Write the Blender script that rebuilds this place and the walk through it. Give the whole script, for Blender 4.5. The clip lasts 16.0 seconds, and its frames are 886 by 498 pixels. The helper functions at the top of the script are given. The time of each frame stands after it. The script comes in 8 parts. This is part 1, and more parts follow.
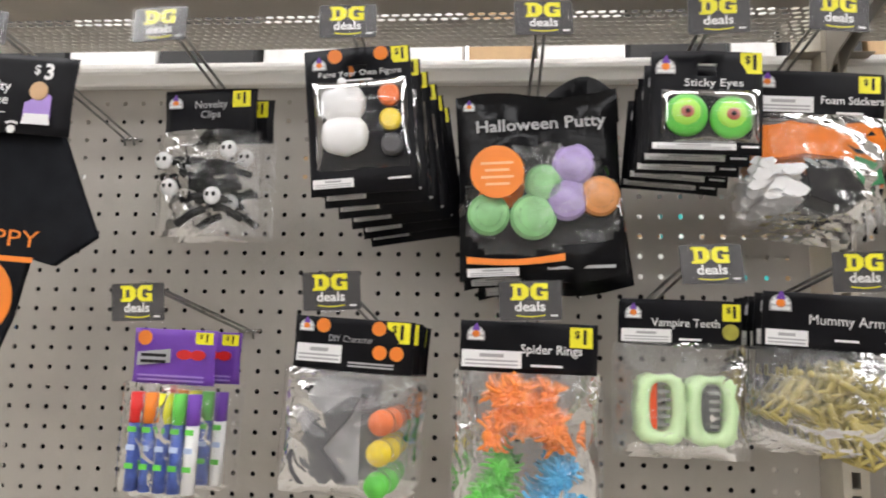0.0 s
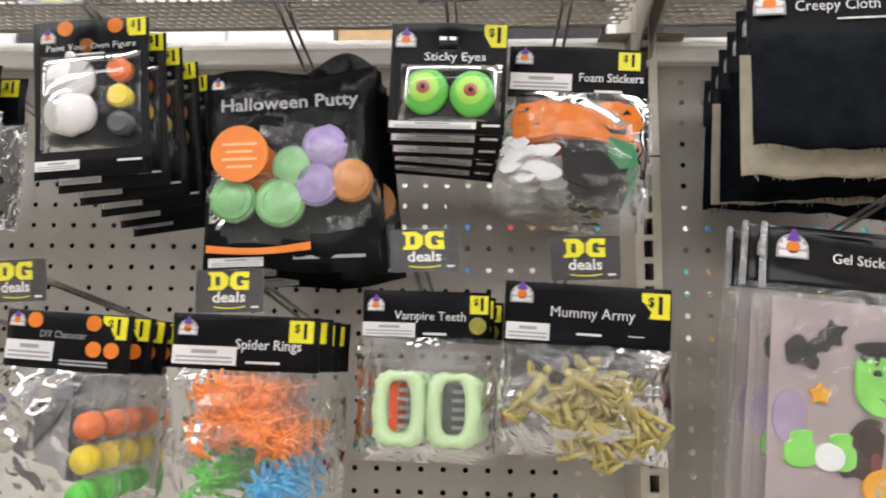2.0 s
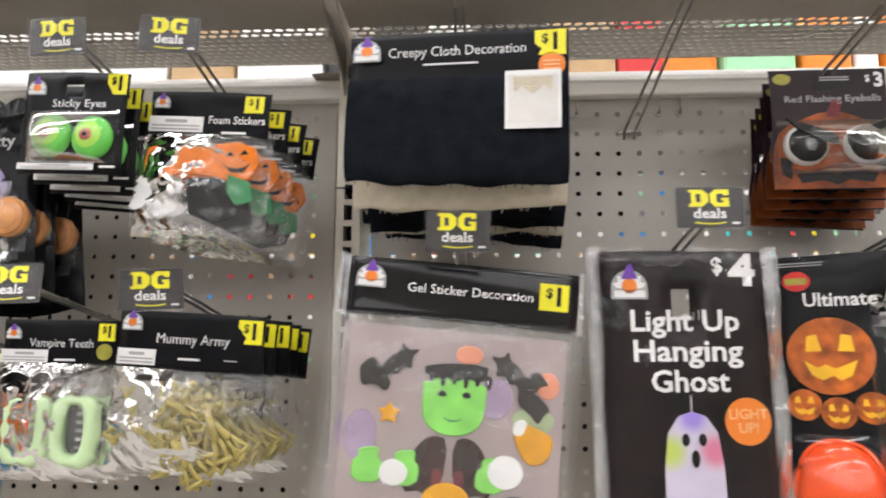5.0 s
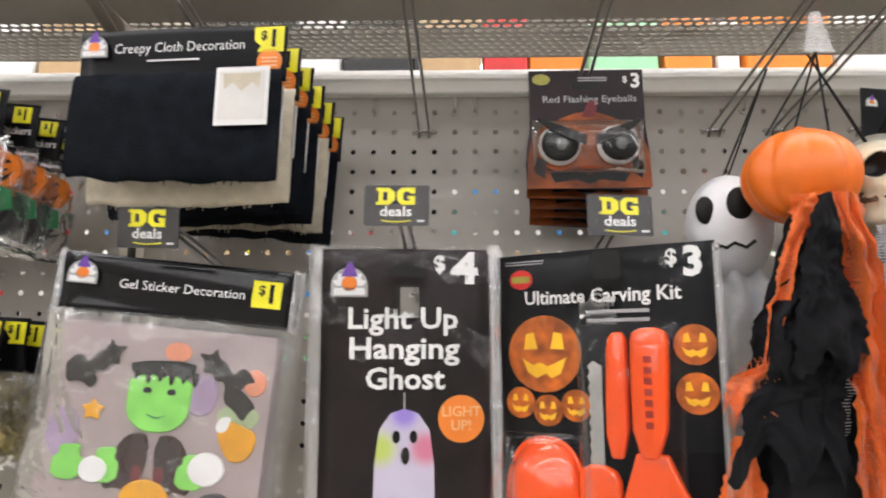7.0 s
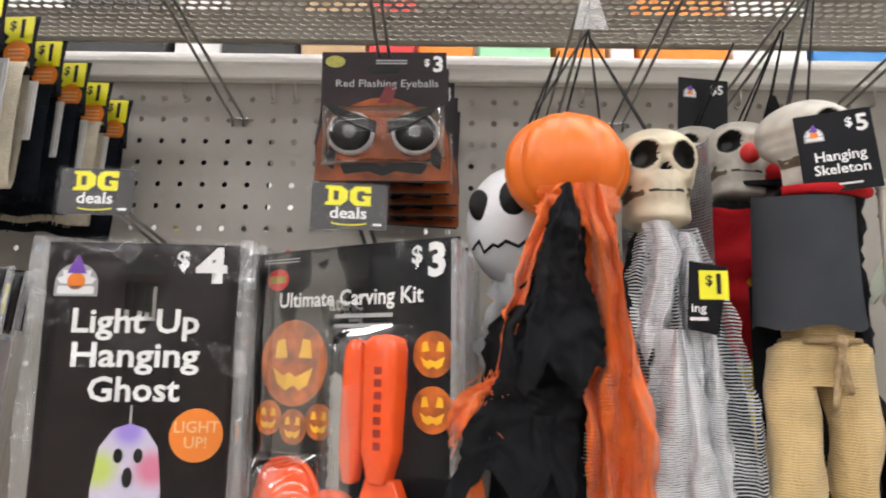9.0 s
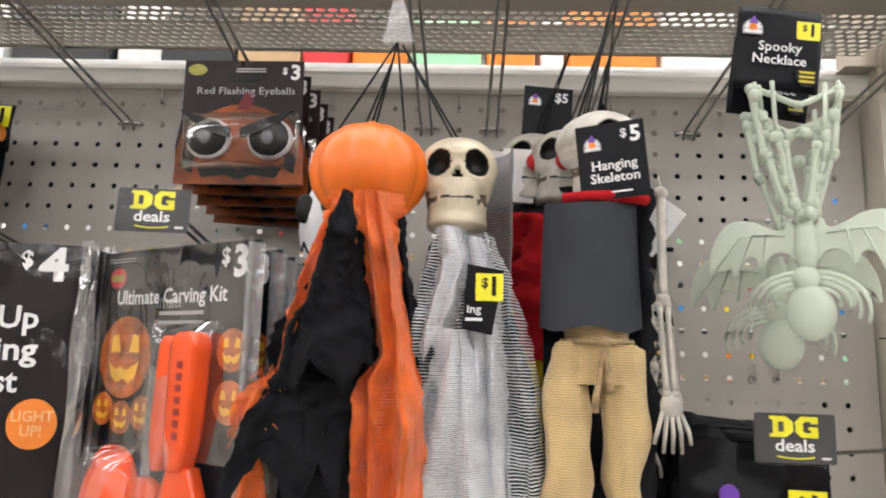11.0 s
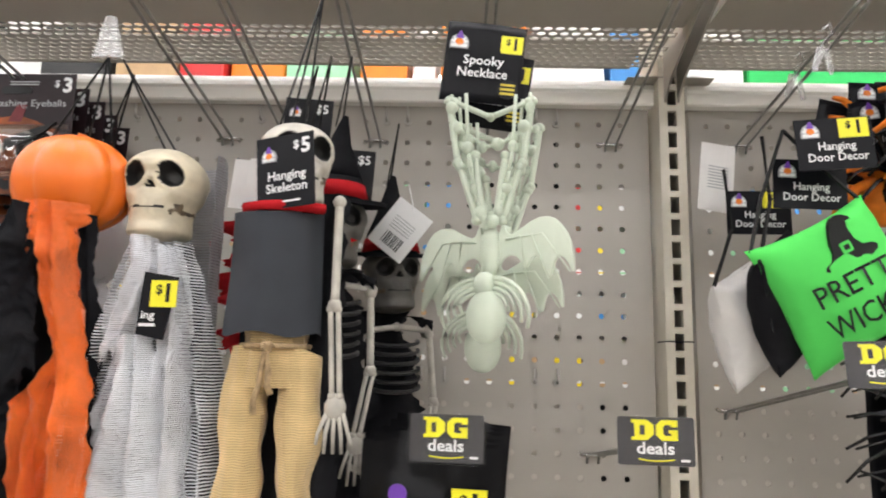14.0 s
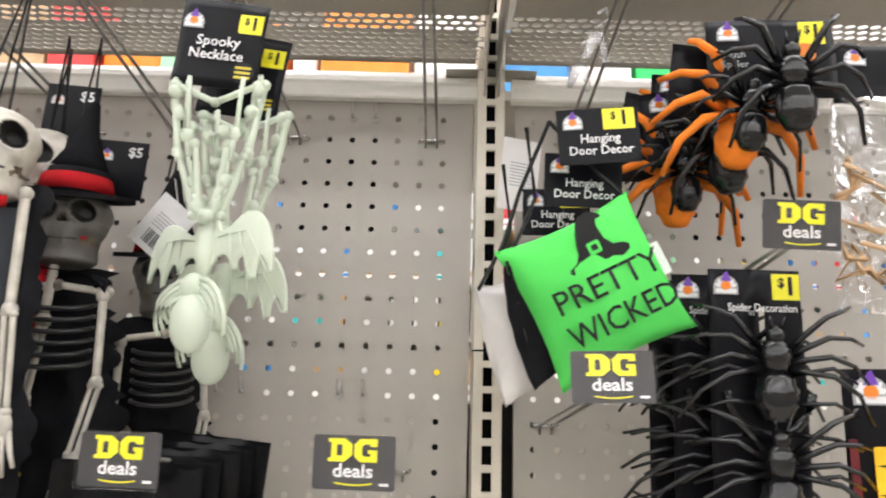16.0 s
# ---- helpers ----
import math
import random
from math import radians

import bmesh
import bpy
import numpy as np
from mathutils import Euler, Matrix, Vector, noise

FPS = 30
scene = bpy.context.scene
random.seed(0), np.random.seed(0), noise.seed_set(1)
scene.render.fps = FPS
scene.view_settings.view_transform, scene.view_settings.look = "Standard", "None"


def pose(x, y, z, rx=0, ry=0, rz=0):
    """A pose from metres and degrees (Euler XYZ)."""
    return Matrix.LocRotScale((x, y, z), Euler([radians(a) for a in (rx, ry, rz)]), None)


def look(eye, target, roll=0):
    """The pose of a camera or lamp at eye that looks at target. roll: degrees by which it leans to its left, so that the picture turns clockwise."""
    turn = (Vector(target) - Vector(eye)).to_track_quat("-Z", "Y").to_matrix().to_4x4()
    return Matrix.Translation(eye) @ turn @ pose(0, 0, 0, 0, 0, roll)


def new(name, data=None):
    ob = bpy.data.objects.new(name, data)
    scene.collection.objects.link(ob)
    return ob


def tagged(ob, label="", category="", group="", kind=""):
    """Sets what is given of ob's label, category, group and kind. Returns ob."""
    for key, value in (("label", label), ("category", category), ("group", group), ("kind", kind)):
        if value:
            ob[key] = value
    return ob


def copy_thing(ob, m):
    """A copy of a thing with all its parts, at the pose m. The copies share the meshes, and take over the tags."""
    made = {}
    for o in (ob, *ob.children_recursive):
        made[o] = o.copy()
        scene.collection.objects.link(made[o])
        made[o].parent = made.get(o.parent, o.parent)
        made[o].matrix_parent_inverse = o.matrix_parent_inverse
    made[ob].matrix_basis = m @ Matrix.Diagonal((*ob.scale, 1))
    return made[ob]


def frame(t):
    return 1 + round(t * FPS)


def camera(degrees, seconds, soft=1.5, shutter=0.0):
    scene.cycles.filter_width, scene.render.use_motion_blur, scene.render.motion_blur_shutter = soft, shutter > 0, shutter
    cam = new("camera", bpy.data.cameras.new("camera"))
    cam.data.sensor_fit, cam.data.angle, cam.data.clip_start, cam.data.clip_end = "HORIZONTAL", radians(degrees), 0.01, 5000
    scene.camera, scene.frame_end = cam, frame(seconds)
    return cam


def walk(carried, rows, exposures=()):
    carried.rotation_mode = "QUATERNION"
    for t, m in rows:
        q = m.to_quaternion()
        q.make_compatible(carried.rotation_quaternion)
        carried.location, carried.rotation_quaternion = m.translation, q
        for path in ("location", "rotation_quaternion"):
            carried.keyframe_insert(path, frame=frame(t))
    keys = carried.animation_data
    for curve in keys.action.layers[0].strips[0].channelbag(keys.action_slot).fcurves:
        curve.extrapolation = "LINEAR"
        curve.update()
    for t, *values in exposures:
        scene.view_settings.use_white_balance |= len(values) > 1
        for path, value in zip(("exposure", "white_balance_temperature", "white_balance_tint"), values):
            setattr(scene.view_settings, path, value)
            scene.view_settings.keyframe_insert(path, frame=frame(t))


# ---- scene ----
cam = camera(66.8, 16.0, 1.9, 0.4)
PATH = [
    (0, (0.045, -0.002, 1.366), (-0.106, 1.978, 1.605), 1.0),
    (0.5, (0.106, 0.004, 1.367), (-0.03, 1.985, 1.609), 1.0),
    (1, (0.165, 0.018, 1.365), (0.038, 1.999, 1.607), 1.0),
    (1.5, (0.213, 0.037, 1.361), (0.101, 2.019, 1.604), 0.9),
    (2, (0.265, 0.061, 1.361), (0.162, 2.043, 1.612), 0.8),
    (2.5, (0.313, 0.074, 1.363), (0.222, 2.054, 1.634), 0.7),
    (3, (0.362, 0.081, 1.368), (0.278, 2.059, 1.646), 0.5),
    (3.5, (0.416, 0.077, 1.37), (0.325, 2.054, 1.664), 0.3),
    (3.7, (0.436, 0.075, 1.368), (0.349, 2.05, 1.673), 0.3),
    (5.8, (0.721, 0.017, 1.373), (0.604, 1.991, 1.674), 0.2),
    (6, (0.743, 0.018, 1.374), (0.642, 1.993, 1.671), 0.2),
    (6.5, (0.798, 0.025, 1.374), (0.714, 2.002, 1.669), 0.3),
    (7, (0.852, 0.043, 1.369), (0.782, 2.019, 1.67), 0.4),
    (7.5, (0.905, 0.065, 1.364), (0.857, 2.042, 1.665), 0.6),
    (8, (0.955, 0.089, 1.367), (0.919, 2.064, 1.675), 0.7),
    (8.5, (1.001, 0.101, 1.369), (0.972, 2.076, 1.685), 0.9),
    (9, (1.043, 0.112, 1.373), (1.023, 2.085, 1.694), 1.0),
    (9.2, (1.06, 0.113, 1.374), (1.043, 2.087, 1.698), 1.0),
    (11.3, (1.225, 0.083, 1.376), (1.156, 2.057, 1.689), 1.6),
    (11.5, (1.24, 0.08, 1.375), (1.17, 2.054, 1.692), 1.5),
    (12, (1.276, 0.075, 1.377), (1.201, 2.048, 1.694), 1.5),
    (12.5, (1.313, 0.066, 1.381), (1.234, 2.04, 1.69), 1.5),
    (13, (1.353, 0.061, 1.38), (1.277, 2.035, 1.697), 1.6),
    (13.5, (1.394, 0.065, 1.382), (1.33, 2.037, 1.707), 1.4),
    (14, (1.438, 0.077, 1.38), (1.383, 2.048, 1.713), 1.4),
    (14.5, (1.481, 0.091, 1.381), (1.436, 2.062, 1.719), 1.5),
    (15, (1.528, 0.105, 1.38), (1.494, 2.075, 1.722), 1.6),
    (15.5, (1.577, 0.12, 1.382), (1.563, 2.09, 1.731), 1.5),
    (16, (1.63, 0.13, 1.387), (1.624, 2.097, 1.744), 1.5),
]
walk(cam, [(t, look(eye, target, roll)) for t, eye, target, roll in PATH], ((0.0, -0.08), (2.5, -0.03), (4.0, 0.0), (9.0, 0.0), (12.5, 0.0), (14.0, 0.1), (15.0, 0.25), (16.0, 0.38)))
LAMP_POWER = 10.3

# ---- light of the shop ----
world = bpy.data.worlds.new("shop_world")
scene.world = world
world.use_nodes = True
world.node_tree.nodes["Background"].inputs[0].default_value = (1.0, 0.97, 0.92, 1)
world.node_tree.nodes["Background"].inputs[1].default_value = 0.02


# ---- materials ----
def mat(name, col, rough=0.5, metal=0.0, var=0.10, scale=40.0, bump=0.08, bscale=300.0, coat=0.0, sheen=0.0, spec=0.5):
    m = bpy.data.materials.new(name)
    m.use_nodes = True
    nt = m.node_tree
    p = nt.nodes["Principled BSDF"]
    p.inputs["Roughness"].default_value = rough
    p.inputs["Metallic"].default_value = metal
    p.inputs["Coat Weight"].default_value = coat
    p.inputs["Sheen Weight"].default_value = sheen
    p.inputs["Specular IOR Level"].default_value = spec
    geo = nt.nodes.new("ShaderNodeTexCoord")
    n1 = nt.nodes.new("ShaderNodeTexNoise")
    n1.inputs["Scale"].default_value = scale
    n1.inputs["Detail"].default_value = 5
    nt.links.new(geo.outputs["Object"], n1.inputs["Vector"])
    ramp = nt.nodes.new("ShaderNodeMapRange")
    ramp.inputs["From Min"].default_value, ramp.inputs["From Max"].default_value = 0.3, 0.7
    ramp.inputs["To Min"].default_value, ramp.inputs["To Max"].default_value = 1 - var, 1 + var
    nt.links.new(n1.outputs["Fac"], ramp.inputs["Value"])
    mix = nt.nodes.new("ShaderNodeMix")
    mix.data_type, mix.blend_type = "RGBA", "MULTIPLY"
    mix.inputs["Factor"].default_value = 1.0
    mix.inputs["A"].default_value = (*col, 1)
    nt.links.new(ramp.outputs["Result"], mix.inputs["B"])
    nt.links.new(mix.outputs["Result"], p.inputs["Base Color"])
    n2 = nt.nodes.new("ShaderNodeTexNoise")
    n2.inputs["Scale"].default_value = bscale
    n2.inputs["Detail"].default_value = 3
    nt.links.new(geo.outputs["Object"], n2.inputs["Vector"])
    b = nt.nodes.new("ShaderNodeBump")
    b.inputs["Strength"].default_value = bump
    b.inputs["Distance"].default_value = 0.002
    nt.links.new(n2.outputs["Fac"], b.inputs["Height"])
    nt.links.new(b.outputs["Normal"], p.inputs["Normal"])
    return m


def film(name, tint=(1, 1, 1), milk=0.015, gloss=0.0, rough=0.07, bscale=45.0, bump=0.5, shine=0.7):
    """Clear packing film: see-through, with a gloss that breaks up over its creases."""
    m = bpy.data.materials.new(name)
    m.use_nodes = True
    nt = m.node_tree
    nt.nodes.remove(nt.nodes["Principled BSDF"])
    out = nt.nodes["Material Output"]
    tc = nt.nodes.new("ShaderNodeTexCoord")
    n = nt.nodes.new("ShaderNodeTexNoise")
    n.inputs["Scale"].default_value, n.inputs["Detail"].default_value = bscale, 2
    n.inputs["Distortion"].default_value = 0.8
    nt.links.new(tc.outputs["Object"], n.inputs["Vector"])
    b = nt.nodes.new("ShaderNodeBump")
    b.inputs["Strength"].default_value, b.inputs["Distance"].default_value = bump, 0.006
    nt.links.new(n.outputs["Fac"], b.inputs["Height"])
    tr = nt.nodes.new("ShaderNodeBsdfTransparent")
    tr.inputs["Color"].default_value = (*tint, 1)
    df = nt.nodes.new("ShaderNodeBsdfDiffuse")
    df.inputs["Color"].default_value = (0.85, 0.85, 0.86, 1)
    gl = nt.nodes.new("ShaderNodeBsdfGlossy")
    gl.inputs["Roughness"].default_value = rough
    nt.links.new(b.outputs["Normal"], gl.inputs["Normal"])
    m1, m2 = nt.nodes.new("ShaderNodeMixShader"), nt.nodes.new("ShaderNodeMixShader")
    m1.inputs[0].default_value = milk
    nt.links.new(tr.outputs[0], m1.inputs[1])
    nt.links.new(df.outputs[0], m1.inputs[2])
    lw = nt.nodes.new("ShaderNodeFresnel")
    lw.inputs["IOR"].default_value = 1.5
    nt.links.new(b.outputs["Normal"], lw.inputs["Normal"])
    ad = nt.nodes.new("ShaderNodeMath")
    ad.operation = "MULTIPLY_ADD"
    ad.inputs[1].default_value = shine
    ad.inputs[2].default_value = gloss
    nt.links.new(lw.outputs[0], ad.inputs[0])
    nt.links.new(ad.outputs[0], m2.inputs[0])
    nt.links.new(m1.outputs[0], m2.inputs[1])
    nt.links.new(gl.outputs[0], m2.inputs[2])
    nt.links.new(m2.outputs[0], out.inputs["Surface"])
    return m


def gauze(name, col, scale=420.0, open_=0.42, rough=0.9, thread=0.35, relief=0.62, slack=1.2, soft=0.25):
    """Loose-woven cloth: crossing threads with gaps that show what lies behind."""
    m = mat(name, col, rough, var=0.22, scale=30, bump=0.5, bscale=600, sheen=0.3)
    nt = m.node_tree
    p = nt.nodes["Principled BSDF"]
    tc = nt.nodes.new("ShaderNodeTexCoord")
    n = nt.nodes.new("ShaderNodeTexNoise")
    n.inputs["Scale"].default_value = 35
    n.inputs["Detail"].default_value = 3
    nt.links.new(tc.outputs["Object"], n.inputs["Vector"])
    waves = []
    for axis in ("Z", "X"):
        w = nt.nodes.new("ShaderNodeTexWave")
        w.bands_direction = axis
        w.inputs["Scale"].default_value = (scale if axis == "Z" else scale * 1.7) / 10.0
        w.inputs["Distortion"].default_value = slack
        w.inputs["Detail Scale"].default_value = 0.6
        nt.links.new(tc.outputs["Object"], w.inputs["Vector"])
        waves.append(w)
    mx = nt.nodes.new("ShaderNodeMath")
    mx.operation = "MAXIMUM"
    nt.links.new(waves[0].outputs["Fac"], mx.inputs[0])
    sc = nt.nodes.new("ShaderNodeMath")
    sc.operation = "MULTIPLY"
    sc.inputs[1].default_value = 0.55
    nt.links.new(waves[1].outputs["Fac"], sc.inputs[0])
    nt.links.new(sc.outputs[0], mx.inputs[1])
    ad = nt.nodes.new("ShaderNodeMath")
    ad.operation = "MULTIPLY_ADD"
    ad.inputs[1].default_value = thread
    nt.links.new(n.outputs["Fac"], ad.inputs[0])
    nt.links.new(mx.outputs[0], ad.inputs[2])
    th = nt.nodes.new("ShaderNodeMapRange")
    th.inputs["From Min"].default_value, th.inputs["From Max"].default_value = open_, open_ + soft
    nt.links.new(ad.outputs[0], th.inputs["Value"])
    nt.links.new(th.outputs["Result"], p.inputs["Alpha"])
    base = p.inputs["Base Color"].links[0].from_socket
    # shade between the threads, multiplied into the colour; relief sets its depth
    tone = nt.nodes.new("ShaderNodeMapRange")
    tone.inputs["To Min"].default_value, tone.inputs["To Max"].default_value = relief, 1.08
    nt.links.new(mx.outputs[0], tone.inputs["Value"])
    dip_shade = nt.nodes.new("ShaderNodeMix")
    dip_shade.data_type, dip_shade.blend_type = "RGBA", "MULTIPLY"
    dip_shade.inputs["Factor"].default_value = 1.0
    nt.links.new(base, dip_shade.inputs["A"])
    nt.links.new(tone.outputs["Result"], dip_shade.inputs["B"])
    nt.links.new(dip_shade.outputs["Result"], p.inputs["Base Color"])
    ridge = nt.nodes.new("ShaderNodeBump")
    ridge.inputs["Strength"].default_value, ridge.inputs["Distance"].default_value = 0.6, 0.001
    nt.links.new(mx.outputs[0], ridge.inputs["Height"])
    nt.links.new(ridge.outputs["Normal"], p.inputs["Normal"])
    return m


M_PEG = mat("taupe_pegboard_paint", (0.40, 0.372, 0.33), 0.40, var=0.05, scale=9, bump=0.03, bscale=500)
M_RAIL = mat("cream_rail_paint", (0.93, 0.915, 0.87), 0.22, var=0.03, scale=12, bump=0.02)
M_POST = mat("cream_post_paint", (0.62, 0.575, 0.48), 0.4, var=0.06, scale=25, bump=0.03)
M_SHELF = mat("taupe_shelf_paint", (0.38, 0.35, 0.30), 0.45, var=0.05, scale=12, bump=0.03)
M_DARK = mat("dark_shade_and_seam", (0.02, 0.02, 0.022), 0.7, spec=0.06)
M_WIRE = mat("dull_zinc_wire", (0.30, 0.295, 0.28), 0.38, metal=0.85, var=0.15, scale=80)
M_ZINC = mat("bright_zinc_bracket", (0.62, 0.62, 0.61), 0.22, metal=0.95, var=0.1)
M_CARD = mat("black_glossy_card", (0.006, 0.006, 0.008), 0.36, var=0.25, scale=25, bump=0.03, bscale=60, spec=0.14)
M_TAG = mat("charcoal_tag", (0.062, 0.060, 0.062), 0.35, var=0.1, scale=60, spec=0.22)
M_YEL = mat("price_yellow_print", (0.86, 0.80, 0.02), 0.4, var=0.03)
M_WHITE = mat("white_print", (0.82, 0.82, 0.82), 0.45, var=0.03)
M_GREY = mat("grey_print", (0.40, 0.40, 0.41), 0.5, var=0.05)
M_DGREY = mat("dark_grey_print", (0.10, 0.10, 0.105), 0.45, var=0.08, spec=0.22)
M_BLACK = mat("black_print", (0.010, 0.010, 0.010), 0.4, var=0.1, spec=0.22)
M_ORANGE = mat("orange_print", (0.85, 0.23, 0.02), 0.4, var=0.05)
M_ORPL = mat("orange_plastic", (0.90, 0.090, 0.010), 0.16, var=0.06, scale=20, bump=0.03, coat=0.6)
M_ORRING = mat("soft_orange_plastic", (0.92, 0.26, 0.03), 0.3, var=0.08, scale=40)
M_PUMP = mat("orange_foam_plastic", (0.84, 0.175, 0.015), 0.38, var=0.08, scale=18, bump=0.05)
M_PURPLE = mat("purple_print", (0.16, 0.05, 0.40), 0.4, var=0.08)
M_LILAC = mat("lilac_plastic", (0.38, 0.24, 0.66), 0.3, var=0.08)
M_GREEN = mat("lime_green_plastic", (0.13, 0.58, 0.08), 0.3, var=0.08)
M_PGREEN = mat("pale_glow_green_plastic", (0.60, 0.80, 0.46), 0.4, var=0.05, scale=25)
M_GLOW = mat("glow_white_plastic", (0.74, 0.82, 0.68), 0.42, var=0.06, scale=30, bump=0.05)
M_BLUE = mat("sky_blue_plastic", (0.07, 0.42, 0.72), 0.3, var=0.08)
M_RED = mat("red_plastic", (0.66, 0.02, 0.02), 0.35, var=0.08)
M_MAROON = mat("maroon_print", (0.16, 0.025, 0.03), 0.4, var=0.2, scale=50, spec=0.22)
M_TAN = mat("olive_tan_plastic", (0.46, 0.38, 0.12), 0.4, var=0.12)
M_BONE = mat("aged_bone_plastic", (0.60, 0.53, 0.39), 0.45, var=0.24, scale=38, bump=0.12, bscale=180)
M_BONEG = mat("greyish_bone_plastic", (0.50, 0.47, 0.41), 0.45, var=0.2, scale=70, bump=0.12, bscale=180)
# bone darkened in its colour for the skull that hangs in shadow
M_BONED = mat("shaded_bone_plastic", (0.10, 0.095, 0.085), 0.5, var=0.3, scale=60, bump=0.1)
M_WASH = mat("brown_antique_wash", (0.10, 0.07, 0.04), 0.5, var=0.6, scale=160)
M_SOCKET = mat("black_socket_paint", (0.012, 0.011, 0.010), 0.5)
M_BFAB = mat("black_felt_cloth", (0.014, 0.014, 0.016), 0.88, var=0.25, scale=40, bump=0.4, bscale=900, spec=0.06)
M_TEE = mat("black_cotton_jersey", (0.014, 0.015, 0.018), 0.85, var=0.2, scale=30, bump=0.3, bscale=1200, spec=0.06)
M_CLOTHB = mat("black_creepy_cloth", (0.010, 0.012, 0.016), 0.95, var=0.3, scale=60, bump=0.6, bscale=700, spec=0.06)
M_CLOTHC = mat("cream_creepy_cloth", (0.62, 0.56, 0.44), 0.95, var=0.12, scale=70, bump=0.6, bscale=700)
M_SLATE = mat("slate_grey_felt", (0.050, 0.054, 0.062), 0.8, var=0.08, scale=30, bump=0.2, bscale=900, spec=0.06)
M_REDFAB = mat("red_cloth", (0.42, 0.015, 0.02), 0.85, var=0.15, bump=0.3, bscale=900, spec=0.06)
M_YELFAB = mat("mustard_cloth", (0.62, 0.47, 0.02), 0.85, var=0.12, bump=0.3, bscale=900, spec=0.06)
M_BURLAP = gauze("tan_burlap", (0.72, 0.52, 0.25), scale=1750, open_=-0.2, thread=0.3, relief=0.62, slack=4.5)
M_GWHITE = gauze("white_gauze", (0.74, 0.75, 0.78), scale=1300, open_=0.78, thread=0.8, slack=3.0, soft=0.55)
M_GWHITE2 = gauze("dense_white_gauze", (0.80, 0.81, 0.84), scale=2100, open_=0.48, thread=0.8, relief=0.78, slack=2.6, soft=0.42)
M_GORANGE = gauze("orange_gauze", (0.95, 0.165, 0.010), scale=3300, open_=0.56, thread=1.1, relief=0.74, slack=2.6, soft=0.35)
M_GREYG = gauze("grey_gauze", (0.24, 0.235, 0.25), scale=1300, open_=0.25, thread=0.6, soft=0.4)
M_PILLOW = mat("lime_green_fabric", (0.10, 0.66, 0.12), 0.8, var=0.06, scale=25, bump=0.35, bscale=1400, spec=0.1)
M_PILLW = mat("white_fabric", (0.74, 0.72, 0.70), 0.85, var=0.06, bump=0.3, bscale=1200)
M_RUBBER = mat("black_rubber_plastic", (0.010, 0.010, 0.011), 0.13, var=0.2, scale=60, bump=0.10, bscale=160, spec=0.5)
M_FLOCK = mat("orange_flock", (0.80, 0.20, 0.008), 0.75, var=0.15, scale=90, bump=0.4, bscale=700)
M_GOLD = mat("amber_gel", (0.80, 0.38, 0.01), 0.2, var=0.15)
M_PINK = mat("pale_pink_backing", (0.40, 0.325, 0.325), 0.5, var=0.08, scale=20)
M_SILVER = mat("silver_metal", (0.62, 0.63, 0.65), 0.25, metal=0.9)
M_FLOOR = mat("beige_vinyl_floor", (0.46, 0.43, 0.38), 0.3, var=0.08, scale=6)
M_CEIL = mat("white_ceiling_tile", (0.75, 0.74, 0.72), 0.8, var=0.05, scale=4)
M_WALLP = mat("beige_store_wall", (0.50, 0.47, 0.42), 0.7, var=0.06, scale=3)
M_FILM = film("clear_film")
M_FILM2 = film("heavy_clear_film", milk=0.03, gloss=0.0, rough=0.07, bscale=30, bump=0.9, shine=1.05)
M_BLIST = film("clear_blister", milk=0.004, gloss=0.0, rough=0.05, bscale=14, bump=0.35, shine=0.6)
M_FILM3 = film("glossy_pack_film", milk=0.003, rough=0.05, bscale=10, bump=0.35, shine=0.6)
M_SLEEVE = film("clear_tag_sleeve", milk=0.008, gloss=0.0, rough=0.16, bscale=10, bump=0.08, shine=0.08)
M_LAMP = bpy.data.materials.new("fluorescent_diffuser")
M_LAMP.use_nodes = True
_p = M_LAMP.node_tree.nodes["Principled BSDF"]
_p.inputs["Emission Color"].default_value = (0.985, 0.975, 1.0, 1)
_p.inputs["Emission Strength"].default_value = LAMP_POWER


# ---- shape helpers ----
def box(bm, x0, x1, y0, y1, z0, z1):
    v = [bm.verts.new((x, y, z)) for z in (z0, z1) for y in (y0, y1) for x in (x0, x1)]
    for q in ((0, 2, 3, 1), (4, 5, 7, 6), (0, 1, 5, 4), (2, 6, 7, 3), (0, 4, 6, 2), (1, 3, 7, 5)):
        bm.faces.new([v[i] for i in q])
    return bm


def bevelled(bm, w=0.001, seg=2):
    bmesh.ops.bevel(bm, geom=list(bm.edges), offset=w, segments=seg, affect="EDGES", profile=0.6)
    return bm


def poly(bm, pts, y0, y1):
    """A flat outline in x and z, from its front y0 back to y1."""
    f = [bm.verts.new((x, y0, z)) for x, z in pts]
    b = [bm.verts.new((x, y1, z)) for x, z in pts]
    n = len(pts)
    bm.faces.new(f)
    bm.faces.new(b[::-1])
    for i in range(n):
        bm.faces.new((f[i], b[i], b[(i + 1) % n], f[(i + 1) % n]))
    bmesh.ops.recalc_face_normals(bm, faces=bm.faces)
    return bm


def disc(bm, x, z, r, y0, y1, n=22, rz=None):
    return poly(bm, [(x + r * math.cos(2 * math.pi * i / n), z + (rz or r) * math.sin(2 * math.pi * i / n)) for i in range(n)], y0, y1)


def rrect(x0, x1, z0, z1, r, n=4):
    pts = []
    for cx, cz, a in ((x1 - r, z1 - r, 0), (x0 + r, z1 - r, 90), (x0 + r, z0 + r, 180), (x1 - r, z0 + r, 270)):
        for i in range(n + 1):
            t = radians(a + 90 * i / n)
            pts.append((cx + r * math.cos(t), cz + r * math.sin(t)))
    return pts


